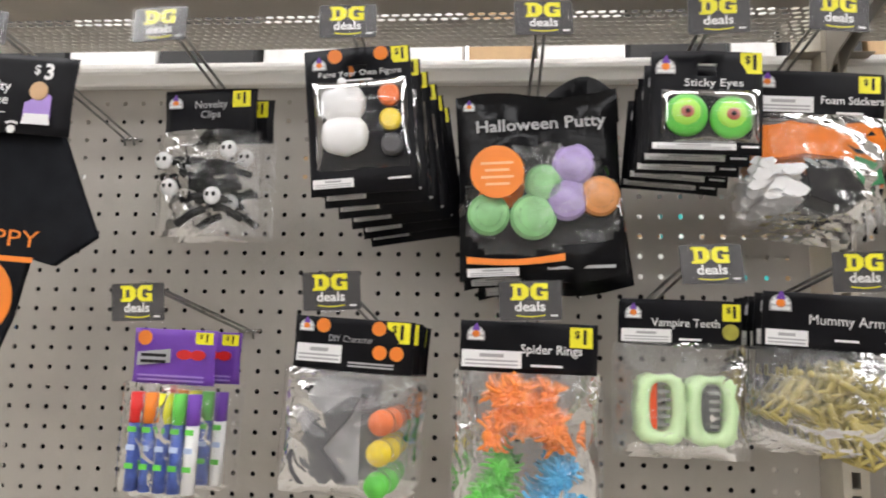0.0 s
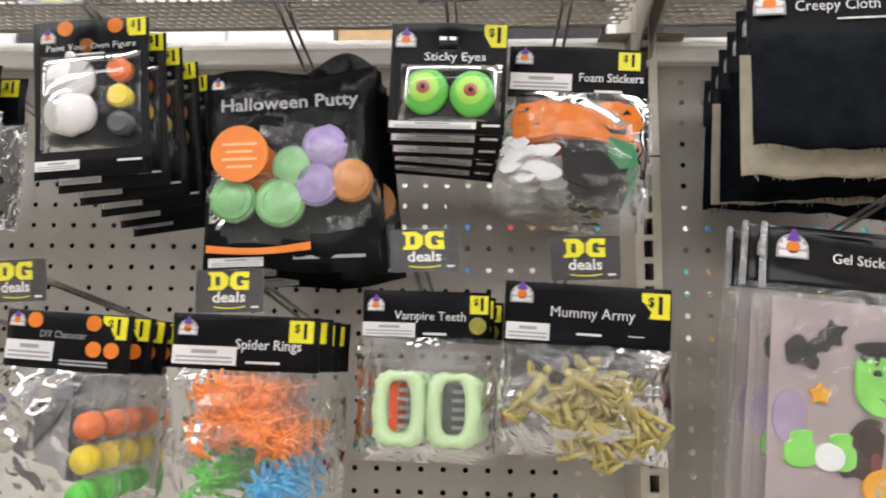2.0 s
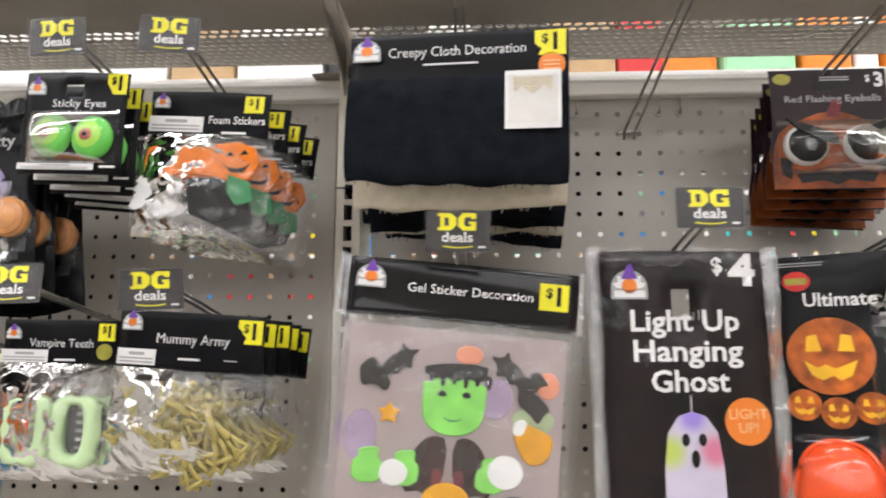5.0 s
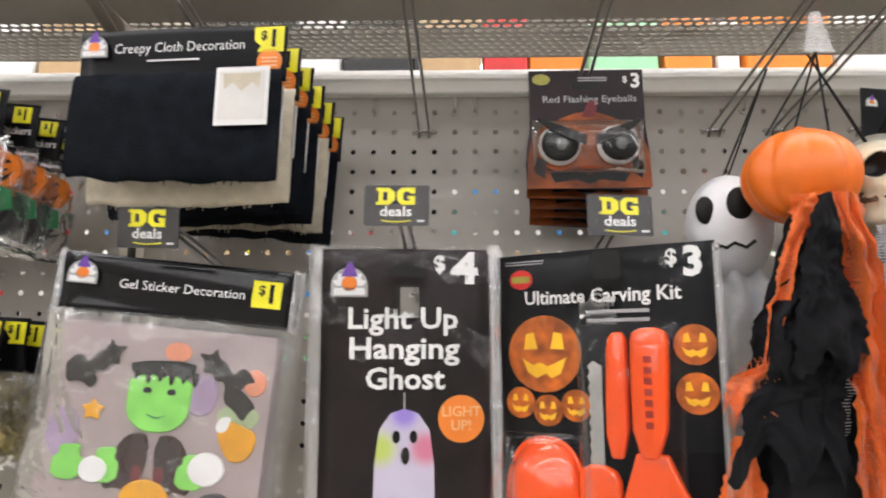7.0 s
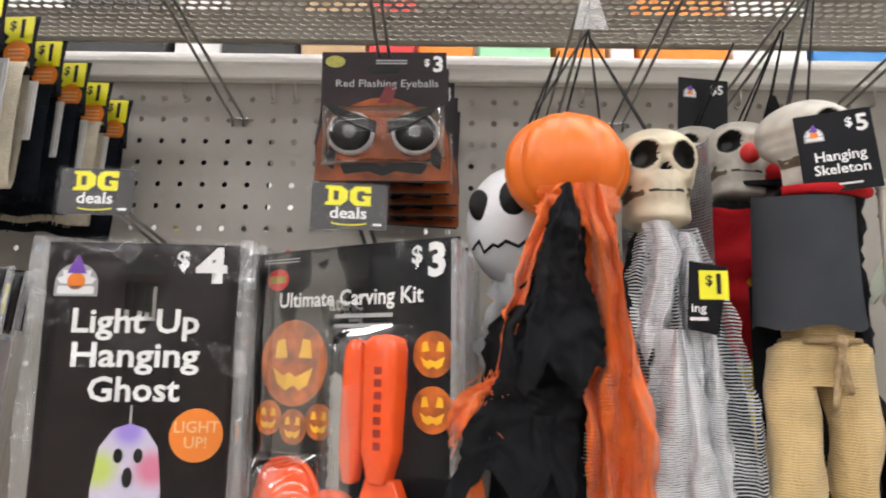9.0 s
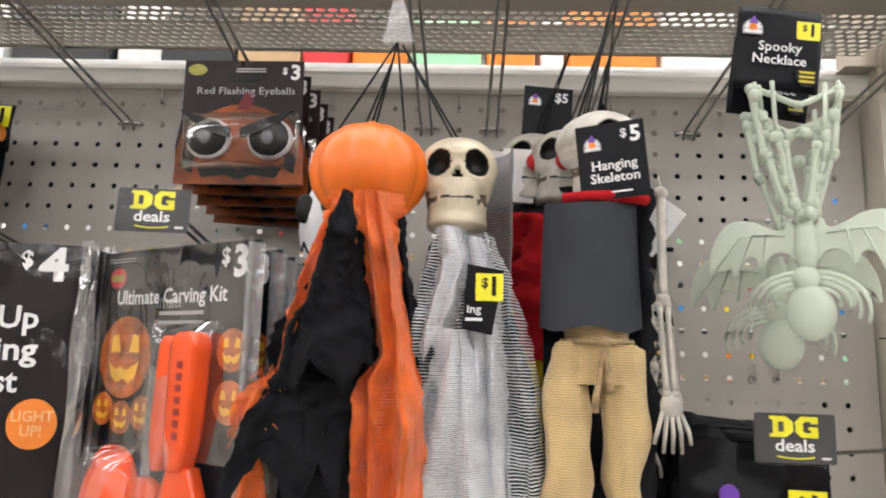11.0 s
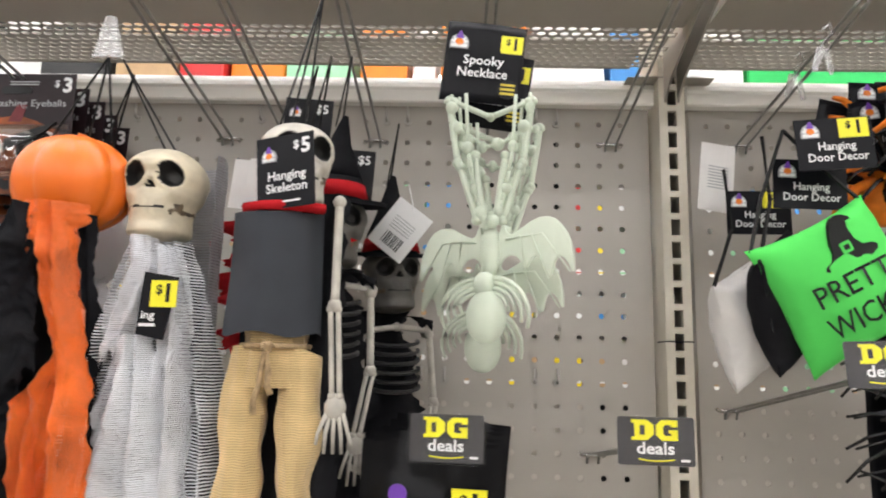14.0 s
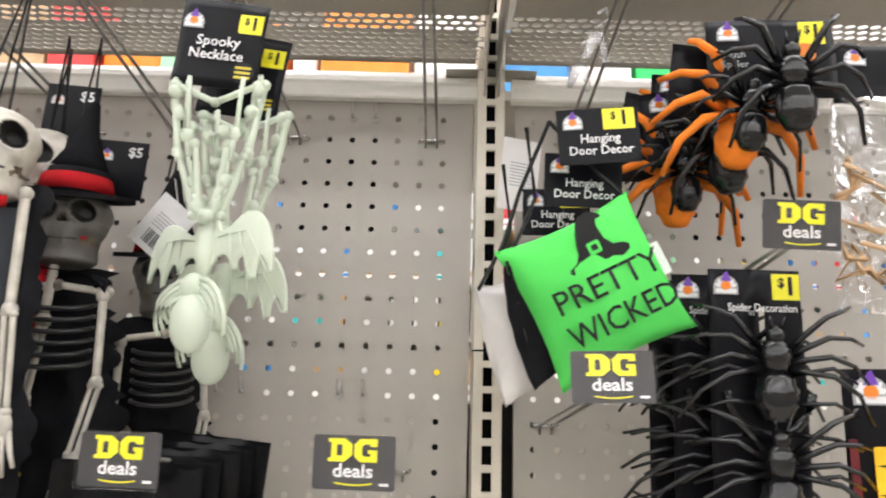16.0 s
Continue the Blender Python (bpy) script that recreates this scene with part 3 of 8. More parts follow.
# ---- parts that the packets share ----
def emblem(t, x, z, r, y):
    """The range's round mark, as plain shapes: grey arch, white rays, purple hat, orange middle."""
    k = 12
    part("emblem", poly(bmesh.new(), [(x + r * math.cos(math.pi * i / k), z + r * math.sin(math.pi * i / k)) for i in range(k + 1)] + [(x - r, z - 0.6 * r), (x + r, z - 0.6 * r)], y - 0.0004, y), M_GREY, t, "pale arched emblem")
    part("emblem_burst", poly(bmesh.new(), [(x + (0.95 if i % 2 else 0.72) * r * math.cos(math.pi * i / k), z + (0.95 if i % 2 else 0.72) * r * math.sin(math.pi * i / k)) for i in range(k + 1)], y - 0.0007, y - 0.00045), M_WHITE, t)
    part("emblem_middle", disc(bmesh.new(), x, z + 0.12 * r, 0.42 * r, y - 0.0010, y - 0.00075, 14), M_ORANGE, t)
    part("emblem_hat", poly(bmesh.new(), [(x - 0.45 * r, z + 0.5 * r), (x + 0.45 * r, z + 0.5 * r), (x + 0.1 * r, z + 1.35 * r), (x - 0.12 * r, z + 1.2 * r)], y - 0.0013, y - 0.00105), M_PURPLE, t)
    part("emblem_band", poly(bmesh.new(), rrect(x - 0.85 * r, x + 0.85 * r, z - 0.5 * r, z - 0.12 * r, 0.1 * r), y - 0.0010, y - 0.00075), M_WHITE, t)


def price(t, x0, z1, w, h, y, s="$1"):
    part("price_label", poly(bmesh.new(), [(x0, z1 - h), (x0 + w, z1 - h), (x0 + w, z1), (x0, z1)], y - 0.0004, y), M_YEL, t, "yellow price patch")
    text("$", h * 0.5, x0 + 0.33 * w, z1 - 0.36 * h, y - 0.0004, M_BLACK, t, bold=0.02)
    text(s[1:], h * 0.95, x0 + 0.66 * w, z1 - 0.5 * h, y - 0.0004, M_BLACK, t, bold=0.03)


def bars(t, x0, x1, z, h, y, n=1, gap=0.003, material=None):
    for k in range(n):
        part("print_bar", poly(bmesh.new(), [(x0, z - k * gap - h), (x1, z - k * gap - h), (x1, z - k * gap), (x0, z - k * gap)], y - 0.0003, y), material or M_WHITE, t)


def white_label(t, x0, x1, z0, z1, y):
    part("white_label", poly(bmesh.new(), [(x0, z0), (x1, z0), (x1, z1), (x0, z1)], y - 0.0003, y), M_WHITE, t, "white printed label")
    bars(t, x0 + 0.3 * (x1 - x0), x1 - 0.3 * (x1 - x0), z1 - 0.2 * (z1 - z0), 0.2 * (z1 - z0), y - 0.0003, 1, 1, M_GREY)
    bars(t, x0 + 0.06 * (x1 - x0), x1 - 0.06 * (x1 - x0), z1 - 0.55 * (z1 - z0), 0.1 * (z1 - z0), y - 0.0003, 2, 0.22 * (z1 - z0), M_GREY)


def card(t, w, z0, z1, name="card", material=None, bend=0.003, slot=True, label=""):
    """A printed card, a little bowed, with the hang slot cut through its top edge."""
    n = 12

    def f(u, v):
        return (w * (u - 0.5), bend * (4 * (u - 0.5) ** 2 - 1) + 0.0014 * math.sin(5 * v + 2 * u), z0 + (z1 - z0) * v)
    bm = sheet(bmesh.new(), f, n, 8)
    if slot:
        dead = [fc for fc in bm.faces if abs(fc.calc_center_median().x) < w / n * 1.1 and z1 - (z1 - z0) / 8 * 1.9 < fc.calc_center_median().z < z1 - (z1 - z0) / 8 * 0.9]
        if (z1 - z0) > 0.08:
            bmesh.ops.delete(bm, geom=dead, context="FACES")
    geo = bmesh.ops.extrude_face_region(bm, geom=list(bm.faces))
    bmesh.ops.translate(bm, verts=[e for e in geo["geom"] if isinstance(e, bmesh.types.BMVert)], vec=(0, 0.0007, 0))
    bmesh.ops.recalc_face_normals(bm, faces=bm.faces)
    ob = part(name, bm, material or M_CARD, t, label, True)
    return ob


def pouch(t, w, z0, z1, depth=0.014, seed=1, material=None, seam=True):
    """A clear bag that bulges over what is in it, crumpled, with flat seams down the sides."""
    off = Vector((seed * 3.1, seed * 1.7, 0))

    def front(u, v):
        x = w * (u - 0.5)
        b = math.sin(math.pi * u) ** 0.6 * math.sin(math.pi * min(1, 0.12 + 0.88 * v)) ** 0.5 if 0 < u < 1 else 0
        c = noise.noise(Vector((u * 5, v * 7, 0)) + off) * 0.006 + noise.noise(Vector((u * 13, v * 9, 2)) + off) * 0.0025
        return (x * (1 + 0.02 * math.sin(9 * v + seed)), -depth * b - c * b ** 0.5 - 0.0008, z1 + (z0 - z1) * v)

    def back(u, v):
        return (w * (u - 0.5), 0.0015 + 0.3 * depth * math.sin(math.pi * u) * math.sin(math.pi * v), z1 + (z0 - z1) * v)
    clear(part("bag_front", sheet(bmesh.new(), front, 20, 22), material or M_FILM2, t, "crumpled clear plastic", True))
    clear(part("bag_back", sheet(bmesh.new(), back, 6, 6), M_FILM, t, "", True))
    if seam:
        for s in (-1, 1):
            clear(part("bag_seam", box(bmesh.new(), *sorted((s * w / 2, s * (w / 2 + 0.004))), -0.0008, 0.0004, z0, z1), M_FILM, t))


def fan(t, n, step, dx=0.0, dz=0.0, turn=0.0):
    """More of the same behind the first on the hook."""
    m = t.matrix_basis.copy()
    r = random.Random(n * 7 + int(abs(step) * 1e5))
    for k in range(1, n + 1):
        copy_thing(t, Matrix.Translation((dx * k + r.uniform(-0.002, 0.002), step * k, dz * k)) @ m @ pose(0, 0, 0, r.uniform(-1.5, 1.5), turn * k + r.uniform(-1, 1), r.uniform(-2, 2)))


def tee():
    t = thing("pet_tee", "black pet tee shirt with orange print on a header card", "pet shirt", pose(-0.452, 0.585, 1.615, 0, 4, 0))
    out = [(-0.05, -0.055), (-0.125, -0.125), (-0.145, -0.165), (-0.105, -0.19), (-0.078, -0.175), (-0.07, -0.24), (-0.055, -0.31), (-0.015, -0.345), (0.02, -0.345), (0.050, -0.31), (0.072, -0.24), (0.080, -0.185), (0.105, -0.190), (0.143, -0.160), (0.125, -0.125), (0.088, -0.050), (0.03, -0.060), (-0.02, -0.060)]

    def f(bm):
        poly(bm, out, 0.000, 0.008)
        return bm
    part("shirt_body", bevelled(f(bmesh.new()), 0.0022, 2), M_TEE, t, "", True)
    part("collar", tube(bmesh.new(), [(-0.05, -0.001, -0.058), (-0.02, -0.004, -0.066), (0.03, -0.004, -0.066), (0.088, -0.001, -0.052)], 0.004, 6), M_TEE, t, "", True)
    c = card(t, 0.17, -0.075, 0.0, bend=0.004)
    c.location = (0.024, -0.011, 0.004)
    text("$", 0.012, 0.073, -0.010, -0.0150, M_WHITE, t, bold=0.02)
    text("3", 0.021, 0.085, -0.012, -0.0150, M_WHITE, t, bold=0.03)
    text("Novelty\nPet Tee", 0.0135, 0.028, -0.034, -0.0160, M_WHITE, t, bold=0.01)
    bars(t, 0.008, 0.048, -0.052, 0.0008, -0.0160)
    part("dog_picture", poly(bmesh.new(), rrect(0.064, 0.090, -0.058, -0.032, 0.005), -0.0145, -0.0125), M_LILAC, t)
    part("picture_head", disc(bmesh.new(), 0.077, -0.030, 0.009, -0.0155, -0.0147, 14), M_BURLAPFLAT, t)
    part("picture_hem", poly(bmesh.new(), [(0.064, -0.062), (0.092, -0.062), (0.090, -0.052), (0.066, -0.052)], -0.0155, -0.0147), M_WHITE, t)
    for x in (0.034, 0.056):
        part("paw_print", disc(bmesh.new(), x, -0.068, 0.004, -0.0165, -0.0155, 8), M_WHITE, t)
        for k in range(4):
            part("paw_toe", disc(bmesh.new(), x - 0.0045 + 0.003 * k, -0.062 + 0.001 * (k in (1, 2)), 0.0014, -0.0165, -0.0155, 6), M_WHITE, t)
    text("HAPPY", 0.022, 0.046, -0.168, -0.001, M_ORANGE, t, width=0.085, bold=0.0)
    bars(t, 0.026, 0.086, -0.184, 0.005, -0.0005, 1, 1, M_ORANGE)
    part("pumpkin_print", disc(bmesh.new(), 0.032, -0.225, 0.040, -0.0012, -0.0003, 24), M_ORANGE, t)
    for x in (0.005, 0.035):
        part("print_eye", disc(bmesh.new(), x, -0.215, 0.008, -0.0018, -0.0013, 12), M_TEE, t)
    part("print_mouth", poly(bmesh.new(), [(-0.005, -0.235), (0.045, -0.235), (0.035, -0.248), (0.005, -0.248)], -0.0018, -0.0013), M_TEE, t)


M_BURLAPFLAT = mat("tan_print", (0.62, 0.40, 0.22), 0.5, var=0.1)


def novelty_clips():
    t = thing("hair_clip_packet", "clear packet of black skull hair clips under a black header", "packet", pose(-0.262, 0.682, 1.620, 0, -1, -3), "packets on hooks")
    card(t, 0.104, -0.050, 0.0, "header", label="black header card")
    emblem(t, -0.038, -0.016, 0.008, -0.0045)
    text("Novelty\nClips", 0.0115, 0.002, -0.023, -0.0045, M_GREY, t, bold=0.01)
    price(t, 0.026, -0.003, 0.020, 0.018, -0.0035)
    pouch(t, 0.106, -0.160, -0.048, 0.022, 2, M_BLIST)
    r = random.Random(3)
    for k in range(16):
        x, z = r.uniform(-0.036, 0.036), r.uniform(-0.142, -0.080)
        a = r.uniform(-0.7, 0.7)
        part("clip_bar", tube(bmesh.new(), [(x - 0.017 * math.cos(a), -0.008 - 0.001 * k % 3 * 0.002, z - 0.017 * math.sin(a)), (x, -0.010, z + 0.002), (x + 0.017 * math.cos(a), -0.008, z + 0.017 * math.sin(a))], 0.0042, 6), M_RUBBER, t, "", True)
    for x, z in ((-0.044, -0.080), (-0.036, -0.109), (0.012, -0.119), (0.028, -0.070)):
        part("skull_bead", ball(bmesh.new(), (x, -0.014, z), 0.0095, 0.005, 0.0095, 12, 8), M_WHITE, t, "white skull bead", True)
        for s in (-1, 1):
            part("bead_eye", ball(bmesh.new(), (x + s * 0.0035, -0.0186, z + 0.001), 0.0022, 0.0012, 0.0026, 8, 5), M_BLACK, t)
    fan(t, 1, 0.024, 0.012, -0.004, 1)


def figure_set():
    t = thing("figure_paint_set", "black card with white pumpkin figure and three paint pots", "craft set", pose(-0.0935, 0.634, 1.644, 0, -5, 2), "paint sets on a hook")
    card(t, 0.106, -0.148, 0.0)
    emblem(t, -0.038, -0.017, 0.007, -0.0035)
    for x in (-0.022, 0.024):
        part("pumpkin_dot", disc(bmesh.new(), x, -0.008, 0.0072, -0.0042, -0.0036, 16), M_ORANGE, t, "orange printed pumpkin")
    price(t, 0.034, -0.001, 0.017, 0.017, -0.0015)
    text("Paint Your Own Figure", 0.0085, 0.002, -0.027, -0.0045, M_WHITE, t, width=0.082)
    bars(t, -0.012, 0.014, -0.033, 0.0018, -0.0042)
    for z, rx, rz in ((-0.058, 0.0235, 0.0200), (-0.090, 0.0245, 0.0205)):
        part("plaster_figure", ball(bmesh.new(), (-0.016, -0.006, z), rx, 0.012, rz, 22, 12, lambda d: 1 + 0.035 * math.cos(6 * math.atan2(d.z, d.x) if False else 9 * d.x)), M_WHITE, t, "white plaster pumpkin", True)
    part("figure_stalk", ball(bmesh.new(), (-0.016, -0.006, -0.037), 0.005, 0.005, 0.006, 8, 6), M_WHITE, t, "", True)
    for z, m, nm in ((-0.053, M_ORPOT, "orange paint pot"), (-0.078, M_YELPOT, "yellow paint pot"), (-0.103, M_DGREY, "black paint pot")):
        pot = part("paint_pot", tube(bmesh.new(), [(0.030, -0.002, z), (0.030, -0.012, z)], 0.0105, 18), m, t, nm, True)
        part("pot_rim", tube(bmesh.new(), [(0.030, -0.0122, z), (0.030, -0.0135, z)], 0.0085, 18), m, pot)
    clear(part("blister", sheet(bmesh.new(), lambda u, v: (-0.045 + 0.092 * u, -0.004 - 0.016 * (math.sin(math.pi * u) * math.sin(math.pi * v)) ** 0.35 if 0 < u < 1 and 0 < v < 1 else -0.004, -0.034 - 0.09 * v), 16, 14), M_BLIST, t, "clear blister", True))
    white_label(t, -0.050, -0.010, -0.141, -0.132, -0.0035)
    bars(t, 0.024, 0.046, -0.134, 0.002, -0.0025)
    fan(t, 5, 0.020, 0.007, -0.0068, -0.8)


M_ORPOT = mat("coral_paint", (0.85, 0.20, 0.05), 0.3, var=0.05)
M_YELPOT = mat("yellow_paint", (0.82, 0.62, 0.03), 0.3, var=0.05)


def putty():
    t = thing("putty_bag", "black foil bag of putty tubs with clear window", "putty bag", pose(0.086, 0.668, 1.607, 0, -2.5, 0), "putty bags on a hook")

    def f(u, v, s=1, k=0.0):
        b = (math.sin(math.pi * u) * math.sin(math.pi * v)) ** 0.5 if 0 < u < 1 and 0 < v < 1 else 0
        c = noise.noise(Vector((u * 4, v * 6, k))) * 0.006 * b + noise.noise(Vector((u * 12, v * 5, k + 4))) * 0.002
        return (0.164 * (u - 0.5) * (1 - 0.02 * math.sin(4 * v)), -s * 0.016 * b - c, -0.19 * v + 0.004 * math.sin(7 * u))
    bm = sheet(bmesh.new(), f, 26, 26)
    for fc in bm.faces:
        c = fc.calc_center_median()
        fc.smooth = True
        if (c.x / 0.079) ** 2 + ((c.z + 0.118) / 0.062) ** 2 < 1 and c.z > -0.165 + 0.20 * max(0, c.x):
            fc.material_index = 1
    part("bag_front", bm, [M_FOIL, M_FILM2], t, "black crinkled foil with window")
    part("bag_back", sheet(bmesh.new(), lambda u, v: f(u, v, -1, 3.0), 12, 12), M_FOIL, t, "", True)
    part("bag_gusset", sheet(bmesh.new(), lambda u, v: (0.01 + 0.075 * u, 0.010 + 0.004 * math.sin(7 * u), 0.020 * math.sin(math.pi * u) - 0.03 * v), 10, 4), M_FOIL, t, "crumpled foil top", True)
    text("Halloween Putty", 0.017, 0.002, -0.036, -0.0155, M_GREY, t, width=0.128, bold=0.02, tilt=1)
    emblem(t, -0.068, -0.013, 0.006, -0.006)
    part("orange_seal", disc(bmesh.new(), -0.042, -0.084, 0.0265, -0.0215, -0.0205, 28), M_ORANGE, t, "round orange seal")
    for k in range(4):
        bars(t, -0.058 + 0.004 * (k % 2), -0.026 - 0.004 * (k % 2), -0.074 - 0.007 * k, 0.0024, -0.0216, 1, 1, M_SEAL)
    for x, z, m, nm, rr in ((-0.052, -0.124, M_TUBG, "green putty tub", 0.021), (-0.008, -0.128, M_TUBG, "green putty tub", 0.023), (0.004, -0.095, M_TUBG, "green putty tub", 0.019), (0.034, -0.077, M_TUBP, "purple putty tub", 0.021), (0.026, -0.112, M_TUBP, "purple putty tub", 0.021), (0.058, -0.110, M_TUBO, "orange putty tub", 0.020)):
        tub = part("putty_tub", tube(bmesh.new(), [(x, -0.002, z), (x, -0.011, z)], rr, 20), m, t, nm, True)
        part("tub_lid", tube(bmesh.new(), [(x, -0.0112, z), (x, -0.0128, z)], rr * 0.93, 20, rr * 0.86), m, tub, "", True)
        part("lid_ring", tube(bmesh.new(), [(x + 0.62 * rr * math.cos(a), -0.0130, z + 0.62 * rr * math.sin(a)) for a in [math.pi * q / 9 for q in range(19)]], 0.0007, 5), M_LID, tub, "", True)
    part("orange_band", poly(bmesh.new(), [(-0.075 + 0.012 * k, -0.166 - 0.004 * math.sin(k * 0.4)) for k in range(9)] + [(0.021 - 0.012 * k, -0.173 - 0.003 * math.sin(k * 0.4)) for k in range(9)], -0.0135, -0.0125), M_ORANGE, t)
    white_label(t, -0.075, -0.024, -0.186, -0.1775, -0.007)
    bars(t, 0.004, 0.07, -0.178, 0.003, -0.008, 1, 1, M_GREY)
    fan(t, 2, 0.03, 0.003, -0.006, -1)


M_TUBG = mat("pastel_green_putty", (0.30, 0.62, 0.28), 0.25, var=0.2, scale=45)
M_TUBP = mat("pastel_lilac_putty", (0.42, 0.33, 0.62), 0.25, var=0.2, scale=45)
M_TUBO = mat("pastel_peach_putty", (0.80, 0.36, 0.14), 0.25, var=0.2, scale=45)
M_FOIL = mat("black_foil_film", (0.008, 0.008, 0.009), 0.15, var=0.2, scale=30, bump=0.5, bscale=40, spec=0.15)
M_SEAL = mat("pale_orange_print", (0.9, 0.5, 0.25), 0.4)
M_LID = film("milky_lid", milk=0.04, gloss=0.0, rough=0.10, bscale=20, bump=0.1)


def sticky_eyes():
    t = thing("sticky_eyes_card", "black card of green sticky eyeballs under blister", "toy card", pose(0.240, 0.612, 1.626, 0, 2, -2), "sticky eye cards")
    card(t, 0.100, -0.097, 0.0)
    emblem(t, -0.037, -0.017, 0.009, -0.004)
    text("Sticky Eyes", 0.0105, 0.006, -0.031, -0.0045, M_WHITE, t, width=0.052)
    price(t, 0.030, -0.001, 0.019, 0.020, -0.0018)
    for x, z in ((-0.018, -0.061), (0.022, -0.063)):
        eye = part("eyeball", ball(bmesh.new(), (x, -0.003, z), 0.0195, 0.009, 0.0205, 22, 12), M_GREEN, t, "lime green gel eyeball", True)
        part("iris", ball(bmesh.new(), (x - 0.001, -0.0085, z + 0.001), 0.0135, 0.0052, 0.0135, 18, 8), M_LIME, eye, "", True)
        part("pupil", ball(bmesh.new(), (x - 0.001, -0.0124, z + 0.0005), 0.0066, 0.0022, 0.0062, 14, 6), M_MAROON2, eye, "dusky red pupil", True)
        part("pupil_dot", ball(bmesh.new(), (x - 0.001, -0.0142, z + 0.0005), 0.0026, 0.0010, 0.0026, 10, 5), M_BLACK, eye, "", True)
    clear(part("blister", sheet(bmesh.new(), lambda u, v: (-0.040 + 0.086 * u, -0.004 - 0.017 * (math.sin(math.pi * u) * math.sin(math.pi * v)) ** 0.3 if 0 < u < 1 and 0 < v < 1 else -0.004, -0.037 - 0.05 * v), 14, 10), M_BLIST, t, "clear blister", True))
    white_label(t, -0.048, 0.026, -0.0935, -0.0875, -0.0035)
    bars(t, 0.031, 0.046, -0.089, 0.002, -0.0025)
    fan(t, 4, 0.026, 0.000, -0.0035, 1.0)


M_LIME = mat("pale_lime_gel", (0.42, 0.78, 0.12), 0.25, var=0.05)
M_MAROON2 = mat("dusky_red_gel", (0.45, 0.10, 0.08), 0.3, var=0.1)


def foam_stickers():
    t = thing("foam_sticker_packet", "clear packet of orange, white and black foam stickers", "sticker packet", pose(0.354, 0.645, 1.618, 0, 3.5, -3), "foam sticker packets")
    card(t, 0.121, -0.047, 0.0, "header", label="black header card")
    emblem(t, -0.047, -0.013, 0.008, -0.0045)
    white_label(t, -0.059, -0.004, -0.041, -0.0255, -0.0035)
    text("Foam Stickers", 0.011, 0.030, -0.029, -0.0045, M_WHITE, t, width=0.056, bold=0.01)
    bars(t, 0.016, 0.040, -0.040, 0.0022, -0.0042)
    price(t, 0.036, -0.004, 0.019, 0.0165, -0.0035)
    pouch(t, 0.127, -0.145, -0.045, 0.020, 5)
    r = random.Random(2)
    body = [(-0.056, -0.072), (-0.050, -0.058), (-0.028, -0.052), (-0.010, -0.054), (0.008, -0.056), (0.022, -0.053), (0.038, -0.052), (0.052, -0.058), (0.057, -0.072), (0.050, -0.086), (0.030, -0.086), (0.012, -0.084), (-0.014, -0.084), (-0.036, -0.088), (-0.052, -0.086)]
    for k in range(3):
        part("orange_sticker", poly(bmesh.new(), [(x + r.uniform(-0.002, 0.002), z + r.uniform(-0.002, 0.002)) for x, z in body], -0.010 + 0.003 * k, -0.0075 + 0.003 * k), M_FLOCK, t, "orange foam pumpkin sticker")
    for x, z in ((0.030, -0.066), (0.044, -0.064)):
        part("sticker_eye", poly(bmesh.new(), [(x - 0.004, z), (x + 0.004, z + 0.001), (x, z + 0.005)], -0.0114, -0.0103), M_BLACK, t)
    part("sticker_grin", poly(bmesh.new(), [(0.024, -0.073), (0.030, -0.0765), (0.038, -0.0775), (0.046, -0.0755), (0.050, -0.072), (0.044, -0.081), (0.032, -0.081)], -0.0114, -0.0103), M_BLACK, t)
    part("sticker_leaf", poly(bmesh.new(), [(0.030, -0.083), (0.052, -0.090), (0.056, -0.108), (0.040, -0.112), (0.030, -0.100)], -0.011, -0.009), M_LEAF, t)
    part("black_sticker", poly(bmesh.new(), [(-0.012, -0.088), (0.014, -0.086), (0.038, -0.090), (0.050, -0.104), (0.044, -0.122), (0.016, -0.130), (-0.006, -0.122)], -0.008, -0.005), M_BFAB, t, "black foam bat sticker")
    for k in range(26):
        x, z = r.uniform(-0.056, -0.016), r.uniform(-0.124, -0.089)
        part("white_sticker", poly(bmesh.new(), [(x + 0.009 * math.cos(a), z + 0.006 * math.sin(a + 0.4)) for a in (0, 1.1, 2.2, 3.1, 4.3, 5.3)], -0.012 + 0.0005 * (k % 9), -0.0108 + 0.0005 * (k % 9)), M_WHITE, t)
    fan(t, 3, 0.032, 0.008, -0.003, 1)


M_LEAF = mat("deep_green_foam", (0.03, 0.22, 0.08), 0.6, var=0.15)


